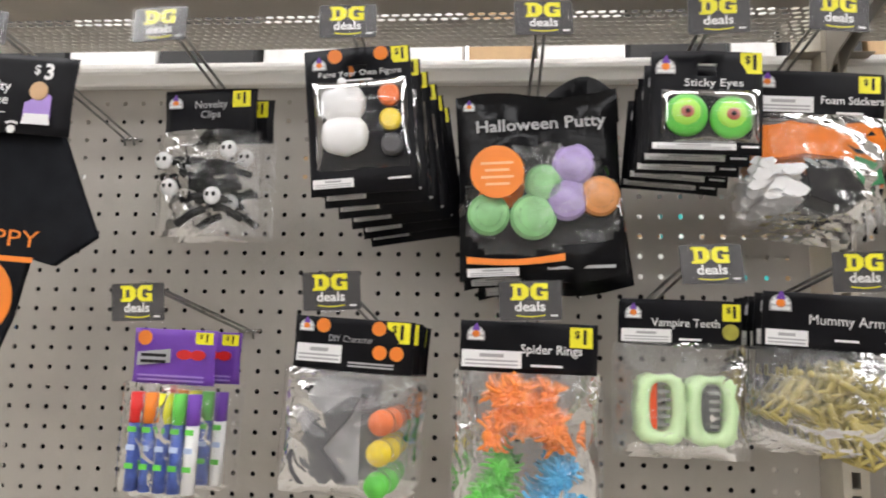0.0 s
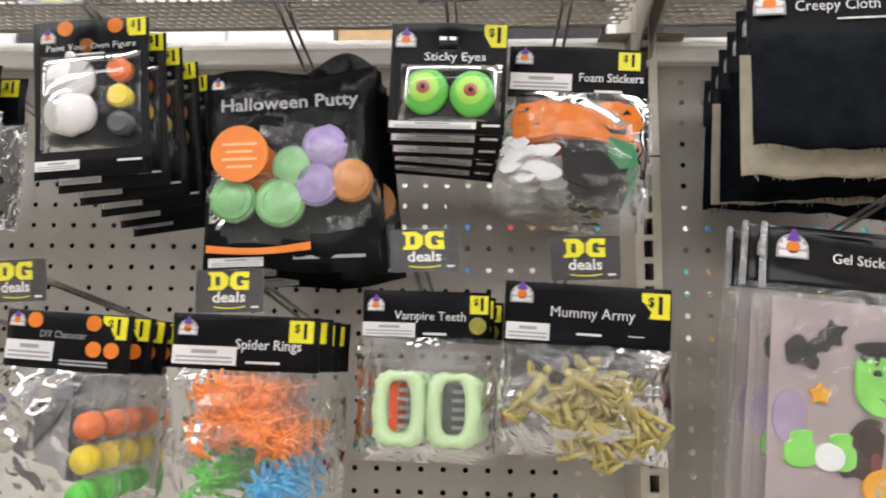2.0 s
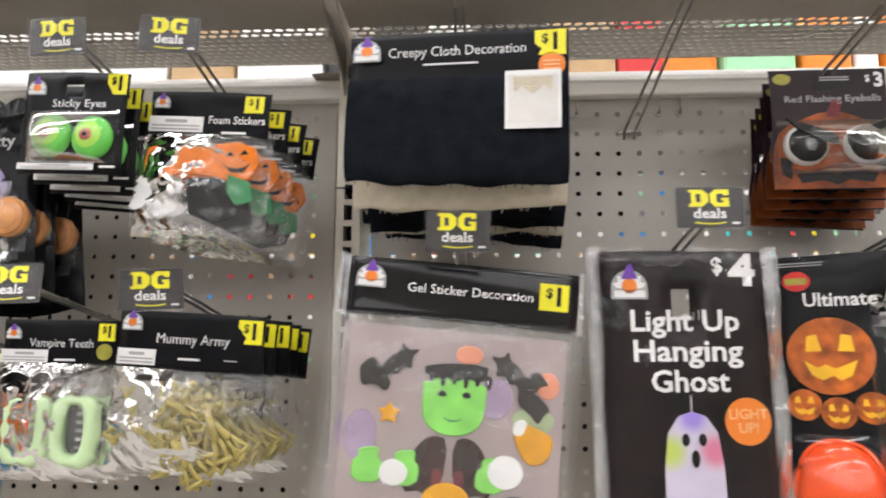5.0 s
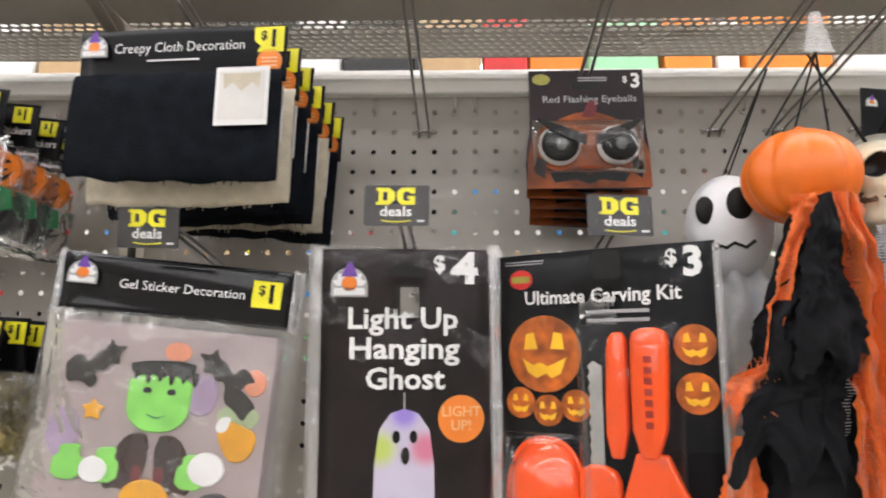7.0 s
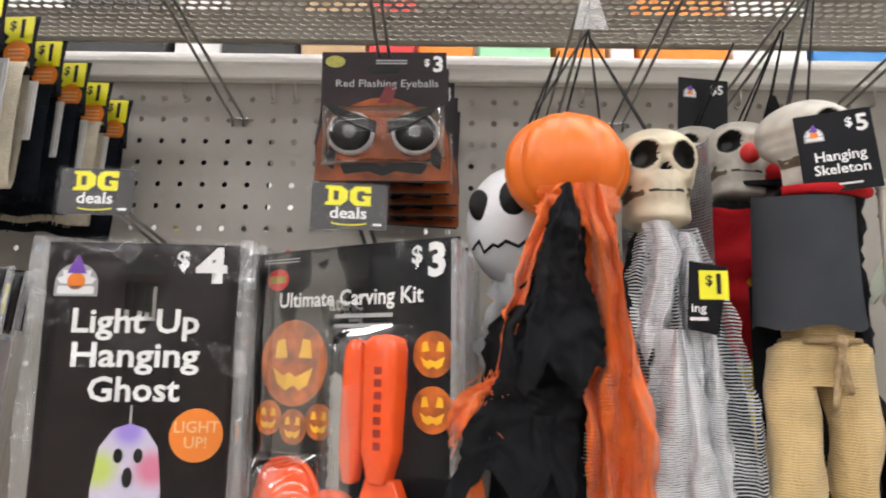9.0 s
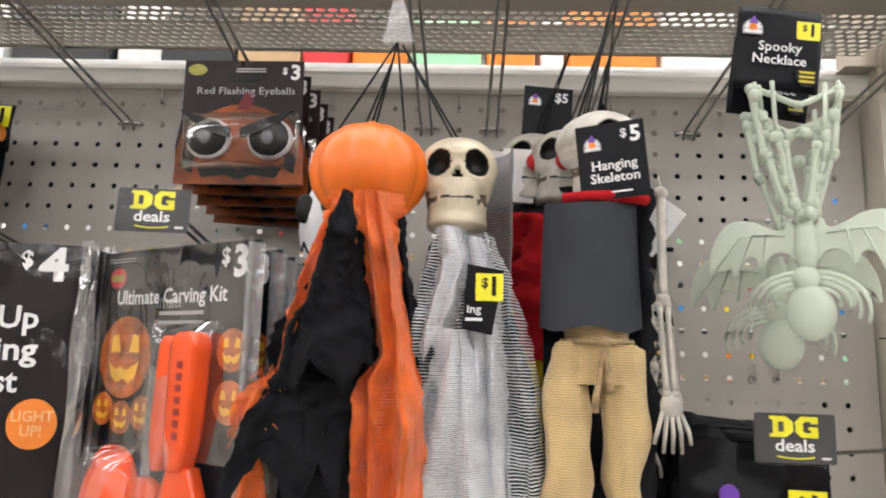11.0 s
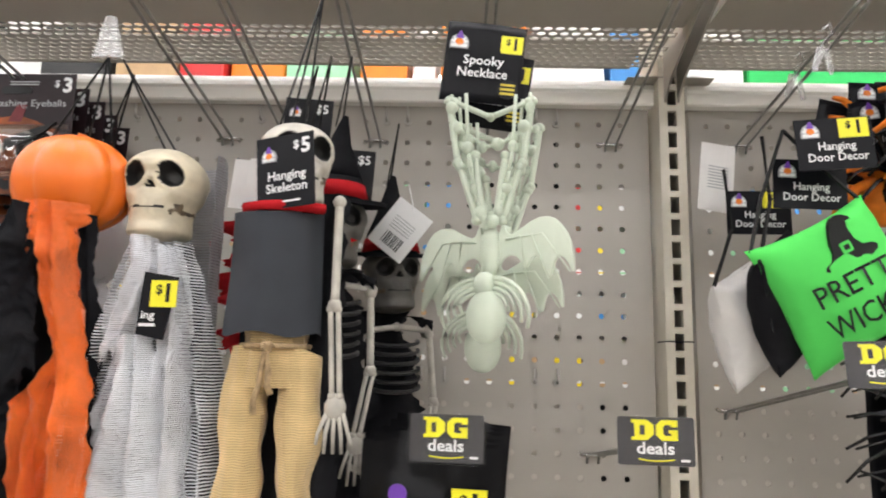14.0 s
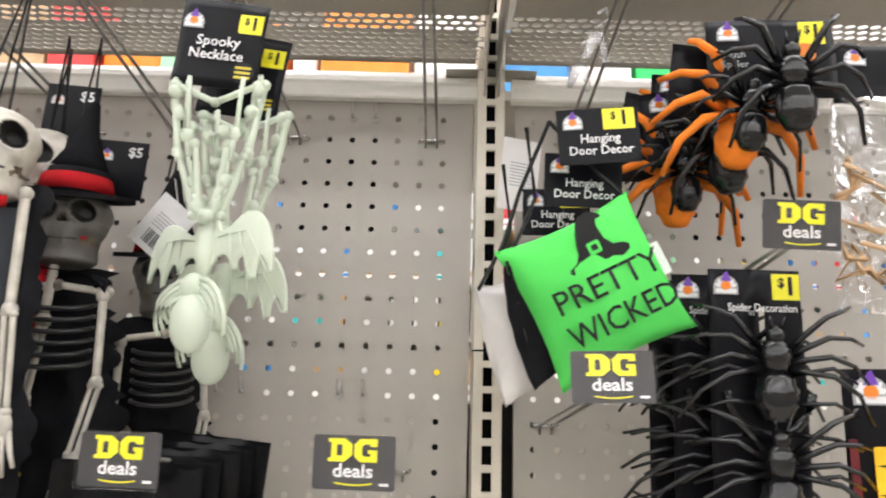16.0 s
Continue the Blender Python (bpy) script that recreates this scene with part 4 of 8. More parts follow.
def creepy_cloth():
    for k in range(6):
        t = thing("cloth_pack", ("black" if k % 3 != 1 else "cream") + " folded gauze cloth on a black header card", "cloth pack", pose(0.594 + 0.004 * k, 0.610 + 0.034 * k, 1.657 - 0.004 * k, 0, 1 + 0.5 * k, -6), "creepy cloth packs")
        card(t, 0.200, -0.052, 0.0, "header", label="black header card")
        emblem(t, -0.083, -0.018, 0.013, -0.005)
        text("Creepy Cloth Decoration", 0.0135, 0.000, -0.019, -0.0050, M_WHITE, t, width=0.125)
        bars(t, -0.030, 0.020, -0.030, 0.0015, -0.0048)
        price(t, 0.070, -0.002, 0.0275, 0.0235, -0.0022)
        part("orange_dot", disc(bmesh.new(), 0.085, -0.0345, 0.0118, -0.0026, -0.0018, 18), M_ORANGE, t)
        bars(t, 0.0775, 0.0925, -0.0305, 0.0014, -0.0027, 3, 0.0036, M_SEAL)
        ph = part("photo_inset", poly(bmesh.new(), rrect(0.045, 0.093, -0.098, -0.046, 0.001), -0.0185, -0.0178), M_WHITE, t, "white bordered photo of draped cloth")
        part("photo", poly(bmesh.new(), rrect(0.048, 0.090, -0.093, -0.050, 0.001), -0.0189, -0.01855), M_PILLW, ph)
        part("photo_cloth", poly(bmesh.new(), [(0.052, -0.052), (0.086, -0.052), (0.085, -0.066), (0.078, -0.060), (0.069, -0.068), (0.060, -0.060), (0.053, -0.066)], -0.0193, -0.01895), M_CLOTHC, ph)
        m = (M_CLOTHB, M_CLOTHC, M_CLOTHB)[k % 3]
        drop = (0.138, 0.149, 0.151, 0.153, 0.150, 0.150)[k]

        def f(u, v, s):
            a = 2 * math.pi * v
            w = 0.098 * (1 + 0.02 * math.sin(6 * v))
            low = -drop - 0.006 * math.sin(2.2 * u + 0.8 * k) + 0.004 * noise.noise(Vector((u * 7, k, 0)))
            top = -0.042
            mid, half = (low + top) / 2, (top - low) / 2
            wob = 0.0025 * noise.noise(Vector((u * 9, v * 8, k * 3.3)))
            return (w * (2 * u - 1), -0.003 - 0.013 * math.sin(a) * math.sin(math.pi * min(max(u, 0.02), 0.98)) ** 0.25 + wob, mid + half * math.copysign(abs(math.cos(a)) ** 0.5, math.cos(a)))
        bm = sheet(bmesh.new(), lambda u, v: f(u, v, 0), 26, 26)
        bmesh.ops.remove_doubles(bm, verts=bm.verts, dist=0.0004)
        part("folded_cloth", bm, m, t, "cream gauze cloth" if k % 3 == 1 else "", True)
        rr = random.Random(k)
        bm = bmesh.new()
        for _ in range(40):
            x = rr.uniform(-0.095, 0.095)
            z = -drop - 0.006 * math.sin(2.2 * (x / 0.196 + 0.5) + 0.8 * k)
            tube(bm, [(x, -0.006, z + 0.004), (x + rr.uniform(-0.003, 0.003), -0.008, z - rr.uniform(0.000, 0.005))], 0.0004, 3)
        tagged(part("loose_threads", bm, m, t), "loose frayed threads", kind="stuff")


def eyeball_lights():
    t = thing("flashing_eyes_card", "card with printed pumpkin and two silver flashing eyeballs", "light set", pose(0.977, 0.722, 1.664, 0, -1, 1), "flashing eyeball cards")
    bm = poly(bmesh.new(), [(-0.060, 0.0), (-0.060, -0.060), (-0.0645, -0.090), (-0.062, -0.128), (0.062, -0.130), (0.063, -0.090), (0.060, -0.060), (0.060, 0.0)], 0, 0.0008)
    part("card", bm, M_PRINTDK, t, "dark printed card")
    bm = poly(bmesh.new(), [(-0.064 + 0.064 * (1 - math.cos(math.pi * k / 16)), -0.128 + 0.078 * math.sin(math.pi * k / 16) ** 0.55 + 0.004 * abs(math.sin(3 * math.pi * k / 16))) for k in range(17)], -0.0008, -0.0002)
    part("printed_pumpkin", bm, M_PRINTPUMP, t, "brown orange printed pumpkin")
    part("printed_stalk", poly(bmesh.new(), [(-0.006, -0.052), (0.008, -0.052), (0.012, -0.034), (0.002, -0.034)], -0.0009, -0.0003), M_MAROON, t)
    part("printed_mouth", poly(bmesh.new(), [(-0.044, -0.106), (-0.030, -0.112), (-0.016, -0.108), (0.0, -0.114), (0.016, -0.108), (0.030, -0.112), (0.046, -0.106), (0.036, -0.122), (0.012, -0.119), (0.0, -0.124), (-0.014, -0.119), (-0.036, -0.122)], -0.0014, -0.0009), M_BLACK, t)
    for x in (-0.050, 0.050):
        part("printed_shade", poly(bmesh.new(), [(x - 0.006, -0.094), (x + 0.006, -0.098), (x + 0.004, -0.118), (x - 0.005, -0.112)], -0.0014, -0.0009), M_BLACK, t)
    part("hang_slot", poly(bmesh.new(), rrect(-0.016, 0.016, -0.022, -0.014, 0.004), -0.0006, -0.0001), M_BLACK, t)
    for s in (-1, 1):
        cx, cz = s * 0.0305, -0.083
        eye = part("eye_reflector", ball(bmesh.new(), (cx, -0.003, cz), 0.0225, 0.012, 0.0215, 26, 12), M_BRIGHT, t, "silver reflector ring", True)
        part("eye_ring", ball(bmesh.new(), (cx, -0.0075, cz), 0.0200, 0.0092, 0.0190, 20, 10), M_BLACK, eye, "black eye hollow", True)
        part("pupil", ball(bmesh.new(), (cx, -0.0120, cz - 0.001), 0.0105, 0.0052, 0.0105, 16, 8), M_SMOKE, eye, "smoky clear pupil", True)
        part("brow", poly(bmesh.new(), [(cx - s * 0.026, cz + 0.006), (cx - s * 0.025, cz - 0.004), (cx - s * 0.006, cz + 0.003), (cx + s * 0.014, cz + 0.014), (cx + s * 0.024, cz + 0.024), (cx - s * 0.004, cz + 0.015)], -0.0195, -0.0165), M_BLACK, t, "slanting dark brow")
    clear(part("blister", sheet(bmesh.new(), lambda u, v: (-0.058 + 0.116 * u, -0.002 - 0.022 * (math.sin(math.pi * u) * math.sin(math.pi * v)) ** 0.3 if 0 < u < 1 and 0 < v < 1 else -0.002, -0.055 - 0.058 * v), 16, 10), M_BLIST, t, "clear blister", True))
    text("Red Flashing Eyeballs", 0.0105, 0.003, -0.0325, -0.0006, M_GREY, t, width=0.098, bold=0.005)
    text("$", 0.010, 0.041, -0.011, -0.0001, M_WHITE, t, bold=0.02)
    text("3", 0.022, 0.052, -0.013, -0.0001, M_WHITE, t, bold=0.03)
    part("brand_patch", disc(bmesh.new(), -0.047, -0.010, 0.0095, -0.0007, -0.0002, 16, 0.006), M_YELDULL, t, "small printed badge")
    bars(t, -0.008, 0.022, -0.008, 0.0014, -0.0001, 2, 0.0028, M_GREY)
    bars(t, -0.044, 0.044, -0.1100, 0.0016, -0.0015, 1, 1, M_DGREY)
    fan(t, 4, 0.022, 0.0035, -0.006, 0.5)


M_PRINTDK = mat("maroon_black_print", (0.016, 0.008, 0.010), 0.35, var=0.6, scale=14, spec=0.2)
M_PRINTPUMP = mat("burnt_orange_print", (0.24, 0.055, 0.010), 0.35, var=0.75, scale=20, spec=0.25)
M_SMOKE = mat("smoky_lens", (0.12, 0.12, 0.125), 0.10, var=0.1, coat=0.5)
M_BRIGHT = mat("bright_chromed_plastic", (0.86, 0.87, 0.88), 0.32, metal=0.35, var=0.06)
M_YELDULL = mat("olive_print", (0.35, 0.32, 0.04), 0.4, var=0.2, scale=200)


# ---- lower row of packets ----
def markers():
    for k, (x, y) in enumerate(((-0.264, 0.640), (-0.258, 0.690))):
        t = thing("marker_packet", "packet of bright markers under a purple header", "marker packet", pose(x, y, 1.362 - 0.002 * k, 0, 1.5, -3), "marker packets")
        card(t, 0.084, -0.053, 0.0, "header", M_PURPLE, label="purple printed header card")
        part("orange_dot", disc(bmesh.new(), -0.030, -0.009, 0.0075, -0.0040, -0.0034, 14), M_ORANGE, t)
        price(t, 0.022, -0.002, 0.018, 0.0115, -0.0028)
        part("title_patch", poly(bmesh.new(), [(-0.036, -0.036), (-0.002, -0.032), (-0.002, -0.019), (-0.036, -0.023)], -0.0048, -0.0042), M_GREY, t, "slanted title patch")
        bars(t, -0.032, -0.006, -0.024, 0.003, -0.0049, 2, 0.006, M_BLACK)
        for bx in (0.012, 0.026):
            part("bat_print", disc(bmesh.new(), bx, -0.024, 0.008, -0.0044, -0.0036, 10, 0.005), M_RED, t)
        bars(t, -0.034, 0.034, -0.044, 0.0018, -0.0044, 2, 0.004, M_LILAC)
        cols = (M_RED, M_ORANGE, M_YEL, M_GREEN, M_PURPLE)
        for j, c in enumerate(cols):
            mx = -0.030 + 0.0145 * j
            pen = part("marker", tube(bmesh.new(), [(mx, -0.006, -0.090), (mx, -0.006, -0.153)], 0.0062, 10), M_MBLUE if j < 4 else M_WHITE, t, "blue printed marker barrel", True)
            part("marker_cap", tube(bmesh.new(), [(mx, -0.006, -0.061), (mx, -0.006, -0.0895)], 0.0067, 10), c, pen, "coloured marker cap", True)
            for q in range(3):
                part("barrel_print", box(bmesh.new(), mx - 0.0042, mx + 0.0042, -0.0128, -0.0118, -0.098 - 0.017 * q, -0.093 - 0.017 * q), M_MPALE if q % 2 else M_GREEN, pen)
        pouch(t, 0.090, -0.160, -0.052, 0.012, 7 + k)


M_MBLUE = mat("marker_blue_print", (0.07, 0.12, 0.42), 0.35, var=0.3, scale=120)
M_MPALE = mat("marker_pale_print", (0.45, 0.55, 0.75), 0.4, var=0.1)


def makeup_kit():
    t = thing("makeup_packet", "clear packet with dark brush and three paint pots", "makeup packet", pose(-0.084, 0.626, 1.375, 0, 3, -2), "makeup packets")
    card(t, 0.114, -0.050, 0.0, "header", label="black header card")
    emblem(t, -0.045, -0.010, 0.007, -0.004)
    for x, z in ((-0.029, -0.008), (0.024, -0.008), (0.026, -0.030), (0.042, -0.030)):
        part("pumpkin_dot", disc(bmesh.new(), x, z, 0.0068, -0.0045, -0.0038, 14), M_ORANGE, t)
    price(t, 0.031, -0.001, 0.022, 0.0195, -0.0022)
    white_label(t, -0.053, -0.010, -0.042, -0.0255, -0.0038)
    text("DIY Character", 0.0085, -0.002, -0.0195, -0.0046, M_GREY, t, width=0.042)
    bars(t, -0.003, 0.040, -0.040, 0.0016, -0.0042, 2, 0.003, M_GREY)
    pouch(t, 0.118, -0.162, -0.048, 0.024, 12)
    blade = [(-0.048, -0.142), (-0.052, -0.128), (-0.030, -0.096), (0.004, -0.070), (0.012, -0.072), (0.004, -0.090), (-0.020, -0.120), (0.004, -0.146), (-0.020, -0.154), (-0.040, -0.152)]
    part("face_brush", bevelled(poly(bmesh.new(), blade, -0.010, -0.004), 0.001, 1), M_DGREY, t, "dark moulded tool")
    part("silver_sheet", poly(bmesh.new(), [(-0.054, -0.152), (-0.050, -0.060), (0.012, -0.058), (0.016, -0.150)], -0.0035, -0.003), M_SILVER2, t, "grey wrapped sheet")
    for z, m, nm in ((-0.092, M_ORPOT, "orange paint pot"), (-0.119, M_YELPOT, "yellow paint pot"), (-0.147, M_GREEN, "green paint pot")):
        pot = part("paint_pot", tube(bmesh.new(), [(0.034, -0.001, z), (0.034, -0.013, z)], 0.0115, 18), m, t, nm, True)
        part("pot_lid", tube(bmesh.new(), [(0.034, -0.0133, z), (0.034, -0.0150, z)], 0.0092, 18), m, pot, "", True)
    fan(t, 3, 0.028, 0.003, -0.001, 0.4)


M_SILVER2 = mat("silver_grey_film", (0.42, 0.42, 0.44), 0.25, metal=0.5, var=0.25, scale=40, bump=0.5, bscale=60)


def spider(bm, x, y, z, s, r):
    """A moulded spider ring: body, head, eight curled legs and the finger loop."""
    turn = r.uniform(0, 6.28)
    c, n = math.cos(turn), math.sin(turn)

    def at(u, v, w=0.0):
        return (x + s * (u * c - v * n), y + s * w, z + s * (u * n + v * c))
    ball(bm, at(0, -0.003), 0.0052 * s, 0.0040 * s, 0.0058 * s, 9, 6)
    ball(bm, at(0, 0.005), 0.0036 * s, 0.0030 * s, 0.0036 * s, 8, 5)
    for g in (-1, 1):
        for k in range(4):
            v = 0.007 - 0.0042 * k
            e = v * 2.2
            tube(bm, [at(g * 0.003, v * 0.6), at(g * 0.008, v + 0.001, -0.004), at(g * 0.0115, 0.8 * e, -0.002), at(g * 0.0125, 0.8 * e - 0.003 * (1 if k > 1 else -1), 0.002)], 0.0021 * s, 6, 0.0014 * s)
    tube(bm, [at(0.008 * math.cos(a), 0.0, 0.008 + 0.008 * math.sin(a)) for a in [math.pi * (0.1 + 0.2 * q) for q in range(10)]], 0.0013 * s, 5)
    return bm


def spider_rings():
    t = thing("spider_ring_packet", "clear packet of orange, green and blue spider rings", "ring packet", pose(0.077, 0.607, 1.374, 0, 1.5, 1), "spider ring packets")
    card(t, 0.122, -0.045, 0.0, "header", label="black header card")
    emblem(t, -0.047, -0.013, 0.008, -0.004)
    white_label(t, -0.059, -0.006, -0.041, -0.026, -0.0036)
    text("Spider Rings", 0.0115, 0.020, -0.024, -0.0046, M_WHITE, t, width=0.054, bold=0.01)
    bars(t, 0.002, 0.030, -0.037, 0.002, -0.0042)
    price(t, 0.036, -0.003, 0.020, 0.018, -0.0030)
    pouch(t, 0.126, -0.185, -0.044, 0.030, 21)
    r = random.Random(8)
    for k in range(26):
        kind = k % 5
        if kind < 3:
            x, z, m, c = r.uniform(-0.032, 0.040), r.uniform(-0.105, -0.062), M_ORRING, "orange"
        elif kind == 3:
            x, z, m, c = r.uniform(-0.040, -0.008), r.uniform(-0.160, -0.112), M_GREEN, "green"
        else:
            x, z, m, c = r.uniform(0.002, 0.042), r.uniform(-0.160, -0.104), M_BLUE, "blue"
        part("spider_ring", spider(bmesh.new(), x, r.uniform(-0.018, -0.006), z, r.uniform(0.85, 1.1), r), m, t, c + " plastic spider ring")
    fan(t, 3, 0.030, 0.003, -0.001, 0.4)


def vampire_teeth():
    t = thing("vampire_teeth_packet", "clear packet with two pale green vampire teeth", "teeth packet", pose(0.221, 0.650, 1.398, 0, 1.0, -1), "vampire teeth packets")
    card(t, 0.112, -0.041, 0.0, "header", label="black header card")
    emblem(t, -0.044, -0.014, 0.0075, -0.004)
    text("Vampire Teeth", 0.011, 0.004, -0.022, -0.0046, M_WHITE, t, width=0.062, bold=0.0)
    white_label(t, -0.055, -0.009, -0.040, -0.028, -0.0036)
    bars(t, -0.002, 0.018, -0.036, 0.002, -0.0042)
    price(t, 0.038, -0.003, 0.016, 0.016, -0.0028)
    part("yellow_seal", disc(bmesh.new(), 0.045, -0.029, 0.0075, -0.0035, -0.0026, 14), M_YELDULL, t)
    pouch(t, 0.116, -0.146, -0.040, 0.018, 31)
    for k, (x, m) in enumerate(((-0.020, M_ORPL), (0.026, M_DGREY))):
        bm = bmesh.new()
        outer = [(x + (0.0222 + 0.0012 * math.cos(12 * a)) * math.copysign(abs(math.cos(a)) ** 0.45, math.cos(a)), -0.101 + (0.0315 + 0.0014 * math.cos(14 * a)) * math.copysign(abs(math.sin(a)) ** 0.45, math.sin(a))) for a in [2 * math.pi * i / 36 for i in range(36)]]
        inner = [(x + 0.0105 * math.copysign(abs(math.cos(a)) ** 0.7, math.cos(a)), -0.099 + 0.0225 * math.copysign(abs(math.sin(a)) ** 0.7, math.sin(a))) for a in [2 * math.pi * i / 36 for i in range(36)]]
        rings = [[bm.verts.new((px, y, pz)) for px, pz in o] for o, y in ((outer, -0.002), (outer, -0.010), ([(a * 0.5 + c * 0.5, b * 0.5 + d * 0.5) for (a, b), (c, d) in zip(outer, inner)], -0.0145), (inner, -0.011), (inner, -0.002))]
        for a, b in zip(rings, rings[1:] + rings[:1]):
            for i in range(36):
                bm.faces.new((a[i], a[(i + 1) % 36], b[(i + 1) % 36], b[i]))
        bmesh.ops.recalc_face_normals(bm, faces=bm.faces)
        teeth = part("teeth", bm, M_PGREEN, t, "pale glow green plastic teeth", True)
        part("bite_plate", poly(bmesh.new(), [(x - 0.009, -0.120), (x + 0.009 if k else x - 0.002, -0.120), (x + 0.009 if k else x - 0.002, -0.078), (x - 0.009, -0.078)], -0.003, -0.0015), m, teeth)
        for q in range(6):
            part("gum_ridge", box(bmesh.new(), x - 0.001, x + 0.0105, -0.0036, -0.002, -0.117 + 0.0075 * q, -0.114 + 0.0075 * q), M_TEETHGREY, teeth)
    fan(t, 2, 0.032, 0.006, -0.002, 0.5)


M_TEETHGREY = mat("grey_translucent_plastic", (0.32, 0.32, 0.31), 0.35, var=0.15)


def mummy_army():
    t = thing("mummy_figure_packet", "clear packet of olive tan mummy figures", "figure packet", pose(0.357, 0.626, 1.403, 0, 3.0, -3), "mummy army packets")
    card(t, 0.136, -0.052, 0.0, "header", label="black header card")
    emblem(t, -0.054, -0.012, 0.0095, -0.0045)
    text("Mummy Army", 0.0125, 0.004, -0.024, -0.0048, M_WHITE, t, width=0.068, bold=0.0)
    white_label(t, -0.066, -0.030, -0.048, -0.034, -0.0032)
    bars(t, -0.008, 0.012, -0.040, 0.002, -0.0046)
    bars(t, 0.034, 0.046, -0.040, 0.0008, -0.0038)
    price(t, 0.044, -0.004, 0.0225, 0.021, -0.0022)
    pouch(t, 0.138, -0.142, -0.050, 0.026, 41)
    r = random.Random(17)
    for k in range(20):
        x, y, z, a = r.uniform(-0.042, 0.042), r.uniform(-0.018, -0.004), r.uniform(-0.118, -0.074), r.uniform(-1.2, 1.2) + math.pi / 2
        c, s = math.cos(a), math.sin(a)

        def at(u, v, w=0.0):
            u, v = 1.3 * u, 1.3 * v
            return (x + u * c - v * s, y + w, z + u * s + v * c)
        bm = tube(bmesh.new(), [at(-0.012, 0), at(0.0, 0), at(0.008, 0.0)], 0.0032, 6)
        ball(bm, at(0.0125, 0), 0.0034, None, None, 7, 5)
        for sgn in (-1, 1):
            tube(bm, [at(0.006, sgn * 0.003), at(0.004, sgn * 0.008, -0.004), at(0.009, sgn * 0.012, -0.007)], 0.0014, 5)
            tube(bm, [at(-0.011, sgn * 0.002), at(-0.018, sgn * 0.003), at(-0.024, sgn * 0.0045)], 0.0019, 5)
        tube(bm, [at(-0.0245, -0.006), at(-0.0245, 0.006)], 0.0022, 5)
        part("mummy_figure", bm, M_TAN, t, "olive tan plastic mummy figure", True)
    fan(t, 4, 0.028, 0.003, -0.001, 0.3)


